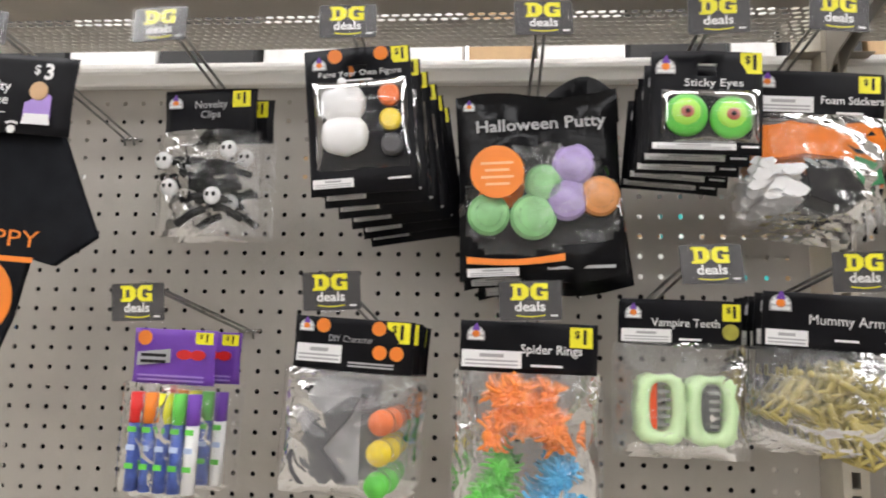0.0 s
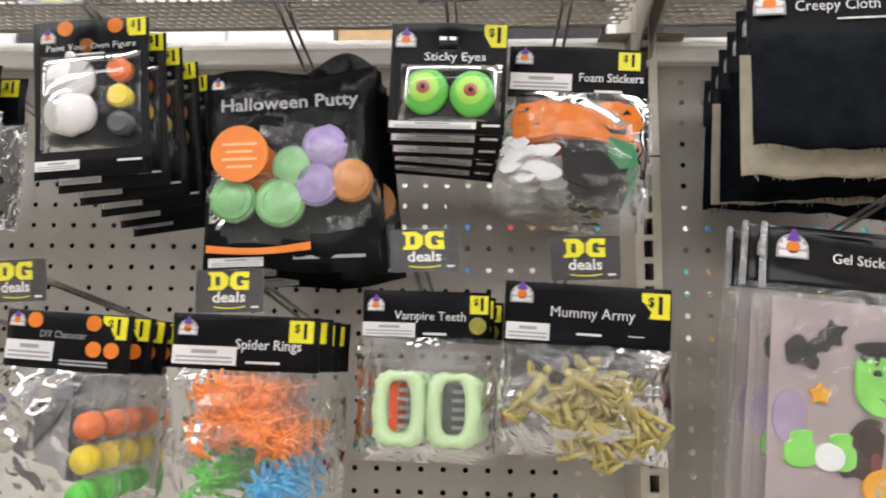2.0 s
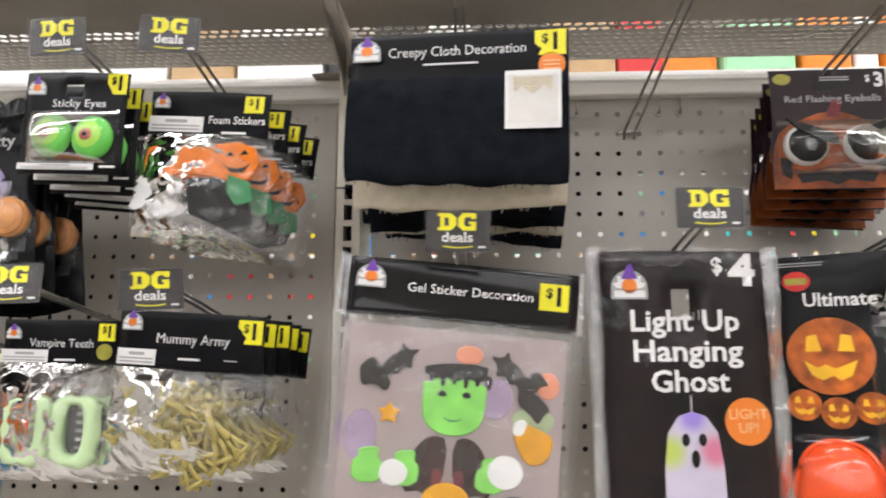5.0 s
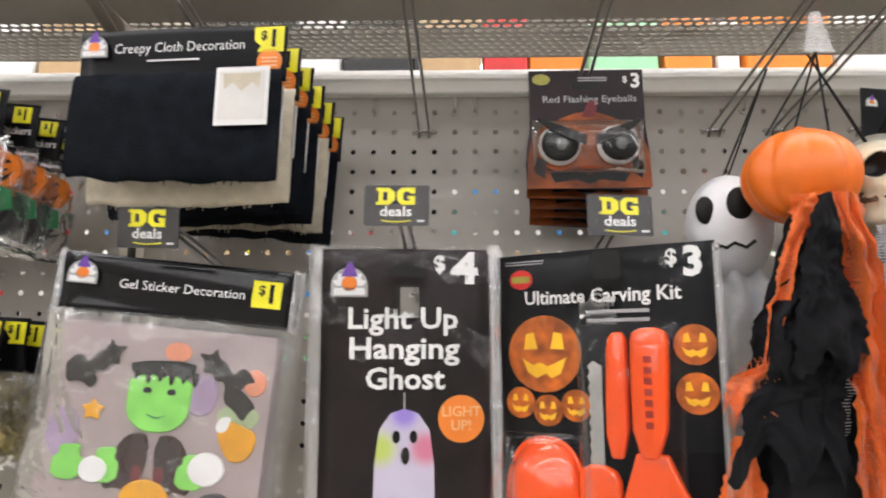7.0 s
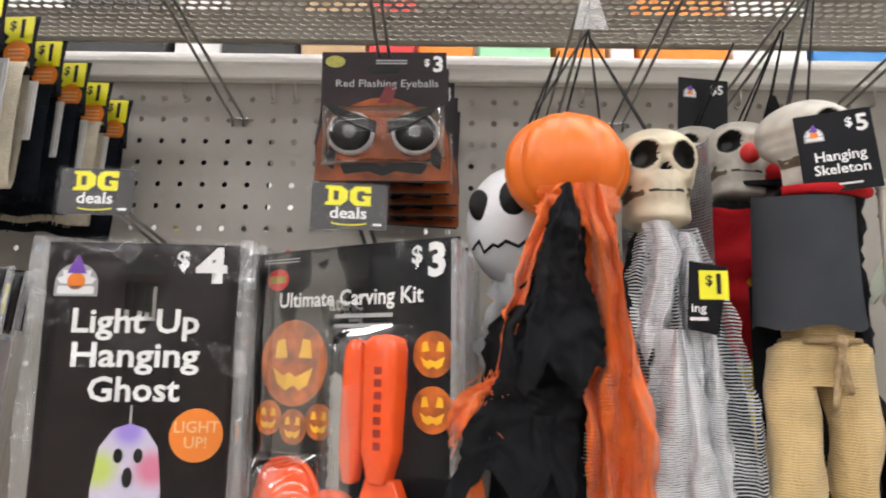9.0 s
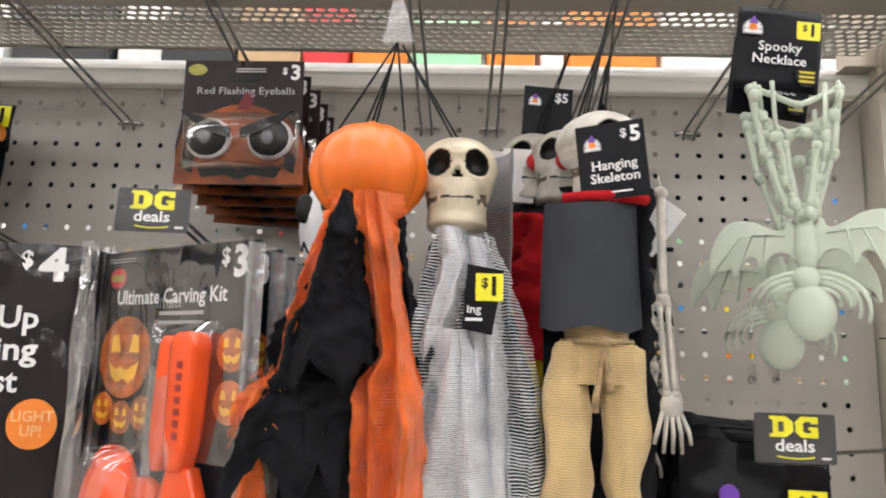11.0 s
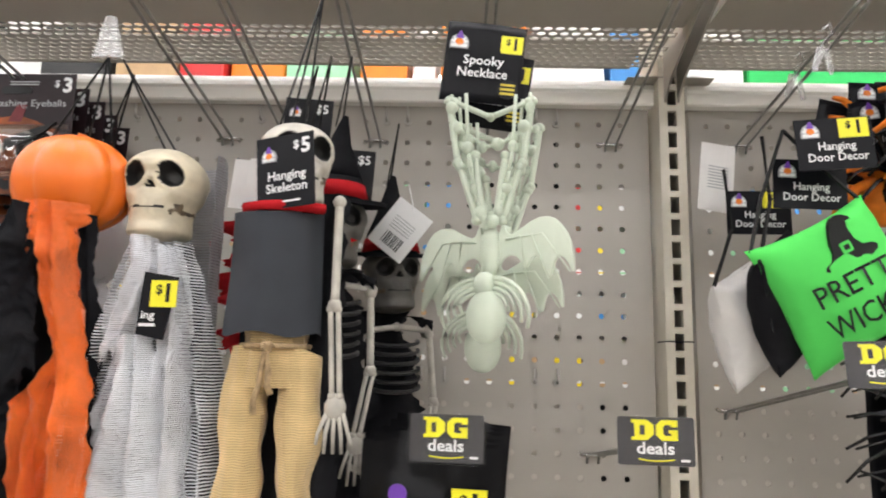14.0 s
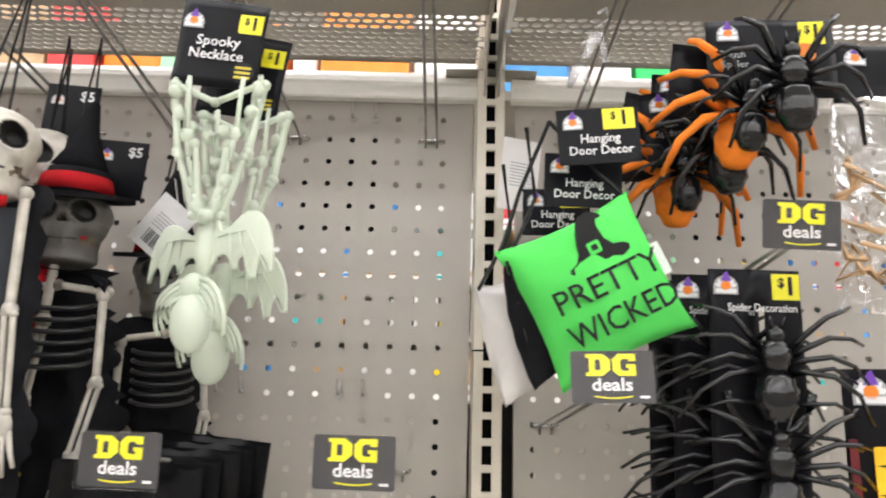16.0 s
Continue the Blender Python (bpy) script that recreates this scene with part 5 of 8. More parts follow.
def gel_stickers():
    t = thing("gel_sticker_packet", "large clear packet of gel window stickers on pale backing", "sticker packet", pose(0.601, 0.622, 1.445, 0, 5, 3) @ Matrix.Diagonal((1.04, 1, 1, 1)), "gel sticker packets")
    card(t, 0.194, -0.050, 0.0, "header", M_GLOSSCARD, label="glossy black header card")
    for e in (-0.101, 0.097):
        clear(part("header_edge", box(bmesh.new(), e, e + 0.004, -0.003, 0.0, -0.052, 0.002), M_MILK, t, "milky bag edge"))
    emblem(t, -0.078, -0.019, 0.0125, -0.005)
    text("Gel Sticker Decoration", 0.0115, 0.006, -0.024, -0.0048, M_WHITE, t, width=0.105, bold=0.005)
    price(t, 0.064, -0.010, 0.0245, 0.0235, -0.0030)
    part("backing_sheet", poly(bmesh.new(), rrect(-0.090, 0.090, -0.235, -0.058, 0.003), -0.001, 0.0), M_PINK, t, "pale backing sheet")
    pouch(t, 0.200, -0.245, -0.048, 0.010, 51, M_GELFILM)

    def gel(name, pts, m, label, y=-0.0045):
        return part(name, bevelled(poly(bmesh.new(), rounded(list(pts)), y, -0.0012), 0.0008, 1), m, t, label)
    # the square green head
    head = [(-0.022, -0.138), (-0.026, -0.128), (-0.026, -0.096), (0.026, -0.096), (0.026, -0.128), (0.020, -0.140), (0.008, -0.146), (-0.010, -0.146)]
    gel("green_monster", head, M_GELGREEN, "green square-headed gel sticker")
    gel("monster_hair", [(-0.026, -0.096), (-0.026, -0.088), (0.026, -0.084), (0.026, -0.096), (0.018, -0.101), (0.010, -0.097), (0.0, -0.101), (-0.010, -0.097), (-0.018, -0.101)], M_BLACK, "black gel hair", -0.0055)
    for s in (-1, 1):
        gel("monster_eye", [(s * 0.010 - 0.004, -0.114), (s * 0.010 + 0.004, -0.114), (s * 0.010 + 0.003, -0.109), (s * 0.010 - 0.003, -0.109)], M_BLACK, "", -0.006)
    gel("monster_mouth", [(-0.010, -0.130), (0.0, -0.134), (0.010, -0.130), (0.0, -0.136)], M_LEAF, "", -0.006)
    wing = [(-0.026, -0.008), (-0.016, 0.004), (-0.010, 0.002), (-0.006, -0.004), (0.002, 0.008), (0.008, 0.010), (0.010, 0.020), (0.014, 0.012), (0.026, 0.014), (0.018, 0.006), (0.020, -0.004), (0.012, -0.002), (0.008, -0.010), (0.002, -0.008), (-0.002, -0.018), (-0.008, -0.010), (-0.014, -0.016), (-0.018, -0.008)]
    for x, z, k in ((-0.056, -0.090, 1), (0.052, -0.090, -1)):
        gel("gel_bat", [(x + k * a, z + b) for a, b in wing], M_GELBLACK, "black gel bat")
    gel("gel_bat", [(0.052, -0.100), (0.066, -0.104), (0.080, -0.118), (0.074, -0.122), (0.070, -0.132), (0.062, -0.122), (0.052, -0.116)], M_GELBLACK, "black gel bat")
    gel("gel_bat", [(-0.080, -0.094), (-0.066, -0.096), (-0.052, -0.104), (-0.056, -0.116), (-0.066, -0.108), (-0.078, -0.112)], M_GELBLACK, "black gel bat")
    gel("red_blot", [(0.076 + 0.010 * math.cos(a), -0.098 + 0.012 * math.sin(a)) for a in [q * 0.7 for q in range(9)]], M_GELPEACH, "peach gel dot", -0.003)
    gel("green_blot", [(0.066 + 0.018 * math.cos(a), -0.128 + 0.012 * math.sin(a)) for a in [q * 0.6 for q in range(10)]], M_GELPALE, "pale green gel shape", -0.002)
    gel("grey_blot", [(-0.074 + 0.014 * math.cos(a), -0.152 + 0.022 * math.sin(a)) for a in [q * 0.6 for q in range(10)]], M_LILGEL, "lilac gel shape", -0.002)
    for q in range(6):
        gel("hair_tuft", [(-0.024 + 0.0095 * q, -0.094), (-0.016 + 0.0095 * q, -0.094), (-0.020 + 0.0095 * q, -0.107 - 0.003 * (q % 2))], M_GELBLACK, "", -0.0058)
    gel("gel_dot", [(0.010 + 0.012 * math.cos(a), -0.078 + 0.009 * math.sin(a)) for a in [k * 0.7 for k in range(9)]], M_GELPEACH, "peach gel dot", -0.003)
    gel("gel_star", [(-0.052 + (0.011 if k % 2 == 0 else 0.005) * math.sin(k * math.pi / 5), -0.132 + (0.011 if k % 2 == 0 else 0.005) * math.cos(k * math.pi / 5)) for k in range(10)], M_GOLD, "amber gel star")
    gel("gel_candy", [(0.050, -0.140), (0.058, -0.130), (0.070, -0.134), (0.084, -0.140), (0.080, -0.160), (0.066, -0.166), (0.056, -0.156)], M_GOLD, "amber gel sweet")
    gel("gel_ghost", [(0.048, -0.140), (0.052, -0.128), (0.062, -0.128), (0.058, -0.142)], M_WHITE, "white gel ghost", -0.005)
    for k in (-1, 1):
        gel("monster_coat", [(k * 0.002, -0.150), (k * 0.014, -0.146), (k * 0.026, -0.154), (k * 0.034, -0.176), (k * 0.036, -0.196), (k * 0.022, -0.192), (k * 0.014, -0.200), (k * 0.004, -0.186)], M_GELCOAT, "dark brown gel coat", -0.004)
        gel("red_trim", [(k * 0.004, -0.176), (k * 0.012, -0.172), (k * 0.014, -0.186), (k * 0.006, -0.190)], M_MAROON, "", -0.0048)
    gel("gel_pumpkin", [(0.000 + 0.020 * math.cos(a), -0.200 + 0.016 * math.sin(a)) for a in [k * 0.45 for k in range(14)]], M_GOLD, "amber gel pumpkin", -0.006)
    for x in (-0.066, 0.034, -0.036):
        gel("gel_bottle", [(x - 0.012, -0.190), (x - 0.012, -0.172), (x - 0.007, -0.170), (x - 0.008, -0.162), (x + 0.010, -0.160), (x + 0.008, -0.170), (x + 0.013, -0.172), (x + 0.012, -0.190)], M_GELGREEN, "green gel bottle")
    gel("gel_skull", [(0.046 + 0.015 * math.cos(a), -0.172 + 0.014 * math.sin(a)) for a in [k * 0.48 for k in range(13)]], M_WHITE, "white gel skull", -0.005)
    gel("gel_skull", [(-0.044 + 0.012 * math.cos(a), -0.180 + 0.011 * math.sin(a)) for a in [k * 0.48 for k in range(13)]], M_WHITE, "white gel skull", -0.005)
    gel("gel_moon", [(0.056 + 0.018 * math.cos(a), -0.206 + 0.016 * math.sin(a)) for a in [k * 0.48 for k in range(13)]], M_DGREY, "grey gel moon", -0.004)
    gel("lilac_blot", [(0.034 + 0.014 * math.cos(a), -0.112 + 0.018 * math.sin(a)) for a in [k * 0.48 for k in range(13)]], M_LILGEL, "lilac gel shape", -0.003)
    fan(t, 2, 0.020, -0.004, 0.001, 0.3)


M_GLOSSCARD = mat("glossy_black_film_card", (0.008, 0.008, 0.010), 0.14, var=0.2, scale=20, bump=0.25, bscale=28, spec=0.45)
M_GELGREEN = mat("bright_green_gel", (0.25, 0.72, 0.12), 0.12, var=0.15, scale=60, bump=0.2, bscale=90, coat=0.5)
M_GELCOAT = mat("dark_brown_gel", (0.030, 0.012, 0.010), 0.15, var=0.5, scale=50, bump=0.3, bscale=80, coat=0.3)
M_GELBLACK = mat("black_gel", (0.014, 0.010, 0.010), 0.12, var=0.3, scale=60, bump=0.4, bscale=80, coat=0.4)
M_GELFILM = film("hazy_crumpled_film", milk=0.05, rough=0.09, bscale=26, bump=0.8, shine=0.9)
M_GELPALE = mat("pale_green_gel", (0.42, 0.52, 0.30), 0.2, var=0.15)
M_GELPEACH = mat("peach_gel", (0.80, 0.32, 0.20), 0.2, var=0.1)
M_LILGEL = mat("lilac_gel", (0.40, 0.30, 0.45), 0.2, var=0.15)


def hanging_ghost_pack():
    t = thing("ghost_light_pack", "glossy black pack for a light up hanging ghost", "light pack", pose(0.796, 0.651, 1.461, 0, -0.5, 5), "ghost light packs")
    c = card(t, 0.150, -0.250, 0.0, "card", M_PRINTGH, 0.004, label="dark printed card")
    emblem(t, -0.050, -0.034, 0.0165, -0.0055)
    text("$", 0.020, 0.031, -0.014, -0.0035, M_WHITE, t, bold=0.03)
    text("4", 0.038, 0.054, -0.019, -0.0035, M_WHITE, t, width=0.025, bold=0.045)
    for k, s in enumerate(("Light Up", "Hanging", "Ghost")):
        text(s, 0.0265, -0.002 + 0.001 * k, -0.064 - 0.0265 * k, -0.0058, M_WHITE, t, width=(0.098, 0.098, 0.070)[k], bold=0.022)
    part("orange_dot", disc(bmesh.new(), 0.050, -0.151, 0.0205, -0.0050, -0.0042, 26), M_ORANGE, t, "round orange patch")
    text("LIGHT\nUP!", 0.0125, 0.050, -0.151, -0.0050, M_SEAL, t, bold=0.01)
    part("hang_slot", poly(bmesh.new(), [(-0.018, -0.020), (-0.010, -0.016), (-0.004, -0.010), (0.002, -0.012), (0.012, -0.016), (0.020, -0.020), (0.016, -0.026), (-0.012, -0.025)], -0.0052, -0.0046), M_BLACK, t)
    g = [(-0.027, -0.250), (-0.026, -0.190), (-0.022, -0.160), (-0.012, -0.146), (0.0, -0.142), (0.012, -0.146), (0.022, -0.160), (0.026, -0.190), (0.027, -0.250)]
    part("ghost_picture", poly(bmesh.new(), g, -0.0060, -0.0053), M_GHOSTP, t, "pale lilac printed ghost")
    for x, z, rx, rz in ((-0.007, -0.166, 0.0035, 0.0055), (0.008, -0.166, 0.0035, 0.0055), (0.001, -0.182, 0.0038, 0.0075)):
        part("ghost_face", disc(bmesh.new(), x, z, rx, -0.0069, -0.0066, 12, rz), M_BLACK, t)
    bars(t, -0.0008, 0.0008, -0.128, 0.014, -0.0054, 1, 1, M_GREY)
    clear(part("clear_bag", sheet(bmesh.new(), lambda u, v: (0.168 * (u - 0.5), -0.0085 - 0.004 * noise.noise(Vector((u * 3, v * 5, 9))) - 0.002 * math.sin(math.pi * u), 0.004 - 0.256 * v), 18, 20), M_FILM3, t, "shiny clear bag", True))
    for s in (-1, 1):
        clear(part("bag_edge", sheet(bmesh.new(), lambda u, v: (s * (0.076 + 0.010 * u), -0.006 + 0.003 * math.sin(14 * v + 3 * u), 0.004 - 0.256 * v), 2, 16), M_MILK, t, "milky bag edge", True))
    fan(t, 3, 0.014, 0.002, 0.0, 0.2)


M_PRINTGH = mat("sooty_print", (0.014, 0.009, 0.010), 0.3, var=0.7, scale=18, spec=0.2)
M_GHOSTP = mat("lilac_white_print", (0.60, 0.55, 0.70), 0.4, var=0.05)


def tinted(m, spots):
    """Soft printed patches of colour round points of the thing: (x, z, reach, colour)."""
    nt = m.node_tree
    p = nt.nodes["Principled BSDF"]
    tc = nt.nodes.new("ShaderNodeTexCoord")
    last = p.inputs["Base Color"].links[0].from_socket
    for x, z, reach, col in spots:
        flat = nt.nodes.new("ShaderNodeVectorMath")
        flat.operation = "MULTIPLY"
        flat.inputs[1].default_value = (1, 0, 1)
        nt.links.new(tc.outputs["Object"], flat.inputs[0])
        d = nt.nodes.new("ShaderNodeVectorMath")
        d.operation = "DISTANCE"
        d.inputs[1].default_value = (x, 0, z)
        nt.links.new(flat.outputs[0], d.inputs[0])
        k = nt.nodes.new("ShaderNodeMapRange")
        k.interpolation_type = "SMOOTHSTEP"
        k.inputs["From Min"].default_value, k.inputs["From Max"].default_value = 0.25 * reach, reach
        k.inputs["To Min"].default_value, k.inputs["To Max"].default_value = 1, 0
        nt.links.new(d.outputs["Value"], k.inputs["Value"])
        mix = nt.nodes.new("ShaderNodeMix")
        mix.data_type = "RGBA"
        mix.inputs["B"].default_value = (*col, 1)
        nt.links.new(k.outputs["Result"], mix.inputs["Factor"])
        nt.links.new(last, mix.inputs["A"])
        last = mix.outputs["Result"]
    nt.links.new(last, p.inputs["Base Color"])
    return m


tinted(M_GHOSTP, ((-0.021, -0.176, 0.020, (0.52, 0.64, 0.14)), (0.019, -0.176, 0.020, (0.66, 0.20, 0.32)), (0.0, -0.147, 0.017, (0.34, 0.24, 0.72))))
M_KITFILM = film("stiff_clear_film", milk=0.004, rough=0.05, bscale=9, bump=0.12, shine=0.30)
M_MILK = film("milky_bag_edge", milk=0.20, gloss=0.04, rough=0.12, bscale=40, bump=0.5)


def carved(t, x, z, r, y, name="pumpkin_picture"):
    p = part(name, disc(bmesh.new(), x, z, r, y - 0.0004, y, 24, r * 0.98), M_PRINTOR, t, "glowing printed pumpkin")
    for s in (-1, 1):
        part("lit_eye", poly(bmesh.new(), [(x + s * 0.55 * r, z + 0.10 * r), (x + s * 0.18 * r, z + 0.12 * r), (x + s * 0.28 * r, z + 0.55 * r), (x + s * 0.5 * r, z + 0.5 * r)], y - 0.0008, y - 0.00045), M_PRINTYL, p)
    part("lit_mouth", poly(bmesh.new(), [(x - 0.6 * r, z - 0.12 * r), (x - 0.3 * r, z - 0.3 * r), (x - 0.12 * r, z - 0.22 * r), (x + 0.1 * r, z - 0.32 * r), (x + 0.3 * r, z - 0.24 * r), (x + 0.6 * r, z - 0.10 * r), (x + 0.45 * r, z - 0.5 * r), (x + 0.2 * r, z - 0.62 * r), (x + 0.05 * r, z - 0.5 * r), (x - 0.2 * r, z - 0.62 * r), (x - 0.45 * r, z - 0.48 * r)], y - 0.0008, y - 0.00045), M_PRINTYL, p)


M_PRINTOR = mat("carved_orange_print", (0.50, 0.11, 0.008), 0.35, var=0.55, scale=70)
M_PRINTYL = mat("lit_yellow_print", (0.92, 0.52, 0.02), 0.35, var=0.15)


def carving_kit():
    t = thing("carving_kit", "black carded pumpkin carving kit with orange tools in blister", "carving kit", pose(0.966, 0.629, 1.458, 0, -0.5, -30), "carving kits")
    card(t, 0.194, -0.262, 0.0, "card", M_CARD, 0.003)
    part("hang_slot", poly(bmesh.new(), rrect(-0.004, 0.022, -0.027, -0.002, 0.004), -0.0046, -0.0040), M_BLACK, t)
    text("$", 0.018, 0.063, -0.012, -0.0022, M_WHITE, t, bold=0.03)
    text("3", 0.033, 0.080, -0.017, -0.0022, M_WHITE, t, bold=0.04)
    text("Ultimate Carving Kit", 0.0170, 0.001, -0.041, -0.0048, M_WHITE, t, width=0.138, bold=0.020)
    bars(t, -0.010, 0.044, -0.053, 0.0030, -0.0045, 2, 0.0075, M_GREY)
    bars(t, -0.088, -0.040, -0.006, 0.0009, -0.0030, 2, 0.0024, M_GREY)
    part("brand_patch", disc(bmesh.new(), -0.072, -0.023, 0.0115, -0.0034, -0.0026, 18, 0.0090), M_RED, t, "small red and green badge")
    part("badge_band", poly(bmesh.new(), rrect(-0.081, -0.063, -0.0260, -0.0200, 0.0015), -0.0038, -0.00345), M_YELDULL, t)
    carved(t, -0.050, -0.090, 0.0345, -0.0048)
    for x, z in ((-0.073, -0.133), (-0.047, -0.139), (-0.021, -0.134)):
        carved(t, x, z, 0.0138, -0.0056)
    for z in (-0.083, -0.121):
        carved(t, 0.0785, z, 0.0165, -0.0040)
    saw = part("saw_blade", poly(bmesh.new(), [(-0.008, -0.180), (0.004, -0.180), (0.004, -0.100), (-0.003, -0.096)] + [(-0.0085 + 0.0019 * (k % 2), -0.100 - 0.0047 * k) for k in range(17)], -0.0105, -0.0092), M_SILVER, t, "toothed steel saw blade")
    part("saw_handle", bevelled(poly(bmesh.new(), rounded([(-0.014, -0.180), (-0.018, -0.196), (-0.012, -0.262), (0.016, -0.262), (0.020, -0.196), (0.012, -0.180)]), -0.017, -0.006), 0.003, 2), M_ORPL, saw, "", True)
    part("poker_handle", bevelled(poly(bmesh.new(), rounded([(0.007, -0.174), (0.009, -0.092), (0.012, -0.074), (0.022, -0.071), (0.0275, -0.080), (0.026, -0.174)]), -0.018, -0.006), 0.0030, 2), M_ORPL, t, "orange plastic handle", True)
    sc = part("scraper", bevelled(poly(bmesh.new(), rounded([(0.031, -0.172), (0.0305, -0.084), (0.033, -0.070), (0.059, -0.069), (0.061, -0.084), (0.056, -0.172)]), -0.023, -0.006), 0.0035, 2), M_ORPL, t, "orange scraper handle", True)
    part("scraper_head", bevelled(poly(bmesh.new(), [(0.032, -0.168), (0.056, -0.168), (0.066, -0.190), (0.079, -0.214), (0.068, -0.214), (0.073, -0.228), (0.058, -0.222), (0.062, -0.238), (0.046, -0.230), (0.044, -0.262), (0.010, -0.262), (0.020, -0.205)], -0.018, -0.006), 0.0022, 2), M_ORPL, sc, "", True)
    for q in range(7):
        bars(t, 0.0425, 0.0485, -0.092 - 0.0085 * q, 0.0052, -0.0231, 1, 1, M_REDDK)
    part("scoop", ball(bmesh.new(), (-0.050, -0.004, -0.216), 0.0345, 0.022, 0.052, 28, 16, lambda d: 1 + 0.10 * (1 - d.y * d.y) * abs(d.x * d.z)), M_ORPL, t, "orange plastic scoop", True)
    part("scoop_rim", tube(bmesh.new(), [(-0.050 + 0.0365 * math.copysign(abs(math.cos(a)) ** 0.8, math.cos(a)), -0.006, -0.216 + 0.0535 * math.sin(a)) for a in [math.pi * k / 18 for k in range(19)]], 0.0024, 6), M_ORPL, t, "", True)

    def shell(u, v):
        rim = (math.sin(math.pi * u) * math.sin(math.pi * 0.5 * v)) ** 0.5 if 0 < u < 1 and v > 0 else 0
        return (-0.020 + 0.088 * u, -0.006 - 0.022 * rim - 0.0008 * rim * math.sin(9 * u + 3 * v), -0.062 - 0.198 * v)
    clear(part("tool_blister", sheet(bmesh.new(), shell, 22, 20), M_KITFILM, t, "clear moulded blister", True))
    clear(part("scoop_blister", sheet(bmesh.new(), lambda u, v: (-0.092 + 0.078 * u, -0.006 - 0.026 * ((math.sin(math.pi * u) * math.sin(math.pi * 0.5 * v)) ** 0.45 if 0 < u < 1 and v > 0 else 0), -0.158 - 0.102 * v), 18, 14), M_KITFILM, t, "clear moulded blister", True))

    def wrap(u, v):
        tight = math.sin(math.pi * u) ** 0.5 if 0 < u < 1 else 0
        return (0.196 * (u - 0.5), -0.0075 - tight * (0.0032 * noise.noise(Vector((u * 3.0, v * 2.0, 5))) + 0.0008 * noise.noise(Vector((u * 8, v * 4, 2))) + 0.0005 * math.sin(16 * u + 3 * v)), 0.001 - 0.166 * v)
    clear(part("wrap", sheet(bmesh.new(), wrap, 46, 36), M_KITFILM, t, "crinkled clear wrap", True))
    clear(part("pack_edge", box(bmesh.new(), 0.0972, 0.1012, -0.012, 0.001, -0.262, -0.004), M_MILK, t))
    fan(t, 4, 0.034, 0.004, -0.001, 0.2)


M_ROPE = mat("brown_twine", (0.40, 0.28, 0.15), 0.85, var=0.35, scale=200, bump=0.6, bscale=900)
M_REDDK = mat("dark_red_print", (0.35, 0.02, 0.01), 0.4)


# ---- hanging figures ----
def strip(pts, widths, depth, folds, seed, nu=12, nv=44, ragged=0.012):
    """A hanging length of cloth along pts (x, y, z), folded across its width, its sides frayed and its hem torn."""
    pts = [Vector(p) for p in pts]
    r = random.Random(seed)
    rag = [ragged * (0.5 + noise.noise(Vector((q * 0.55, seed, 0)))) + r.uniform(0, 0.35 * ragged) for q in range(nu + 1)]
    fray = {(s, q): r.uniform(-1, 1) for s in (0, nu) for q in range(nv + 1)}

    def f(u, v):
        k = v * (len(pts) - 1)
        i = min(int(k), len(pts) - 2)
        p = pts[i].lerp(pts[i + 1], k - i)
        w = widths[i] + (widths[i + 1] - widths[i]) * (k - i)
        fold = depth * math.sin(folds * math.pi * u + seed + 2.2 * v) + 0.9 * depth * noise.noise(Vector((u * 3, v * 5, seed))) + 0.6 * depth * noise.noise(Vector((u * 7, v * 14, seed))) + 0.45 * depth * noise.noise(Vector((u * 12, v * 38, seed)))
        w *= 0.86 + 0.45 * noise.noise(Vector((seed, v * 6.5, 21)))
        sway = 0.26 * w * noise.noise(Vector((seed, v * 4.5, 3)))
        side = 2 * u - 1
        edge = side * w * 0.30 * noise.noise(Vector((seed, v * 7, 3 if u > 0.5 else 8))) * abs(side) ** 2
        edge += w * 0.085 * fray.get((round(u * nu), round(v * nv)), 0)
        drop = rag[round(u * nu)] * max(0, (v - 0.8) / 0.2)
        return (p.x + w * (u - 0.5) + edge + sway, p.y + fold - 0.30 * w * (1 - side ** 2), p.z - drop)
    return sheet(bmesh.new(), f, nu, nv)


def along(knots, z):
    for (za, va), (zb, vb) in zip(knots, knots[1:]):
        if z >= zb:
            return va + (vb - va) * (za - z) / (za - zb)
    return knots[-1][1]


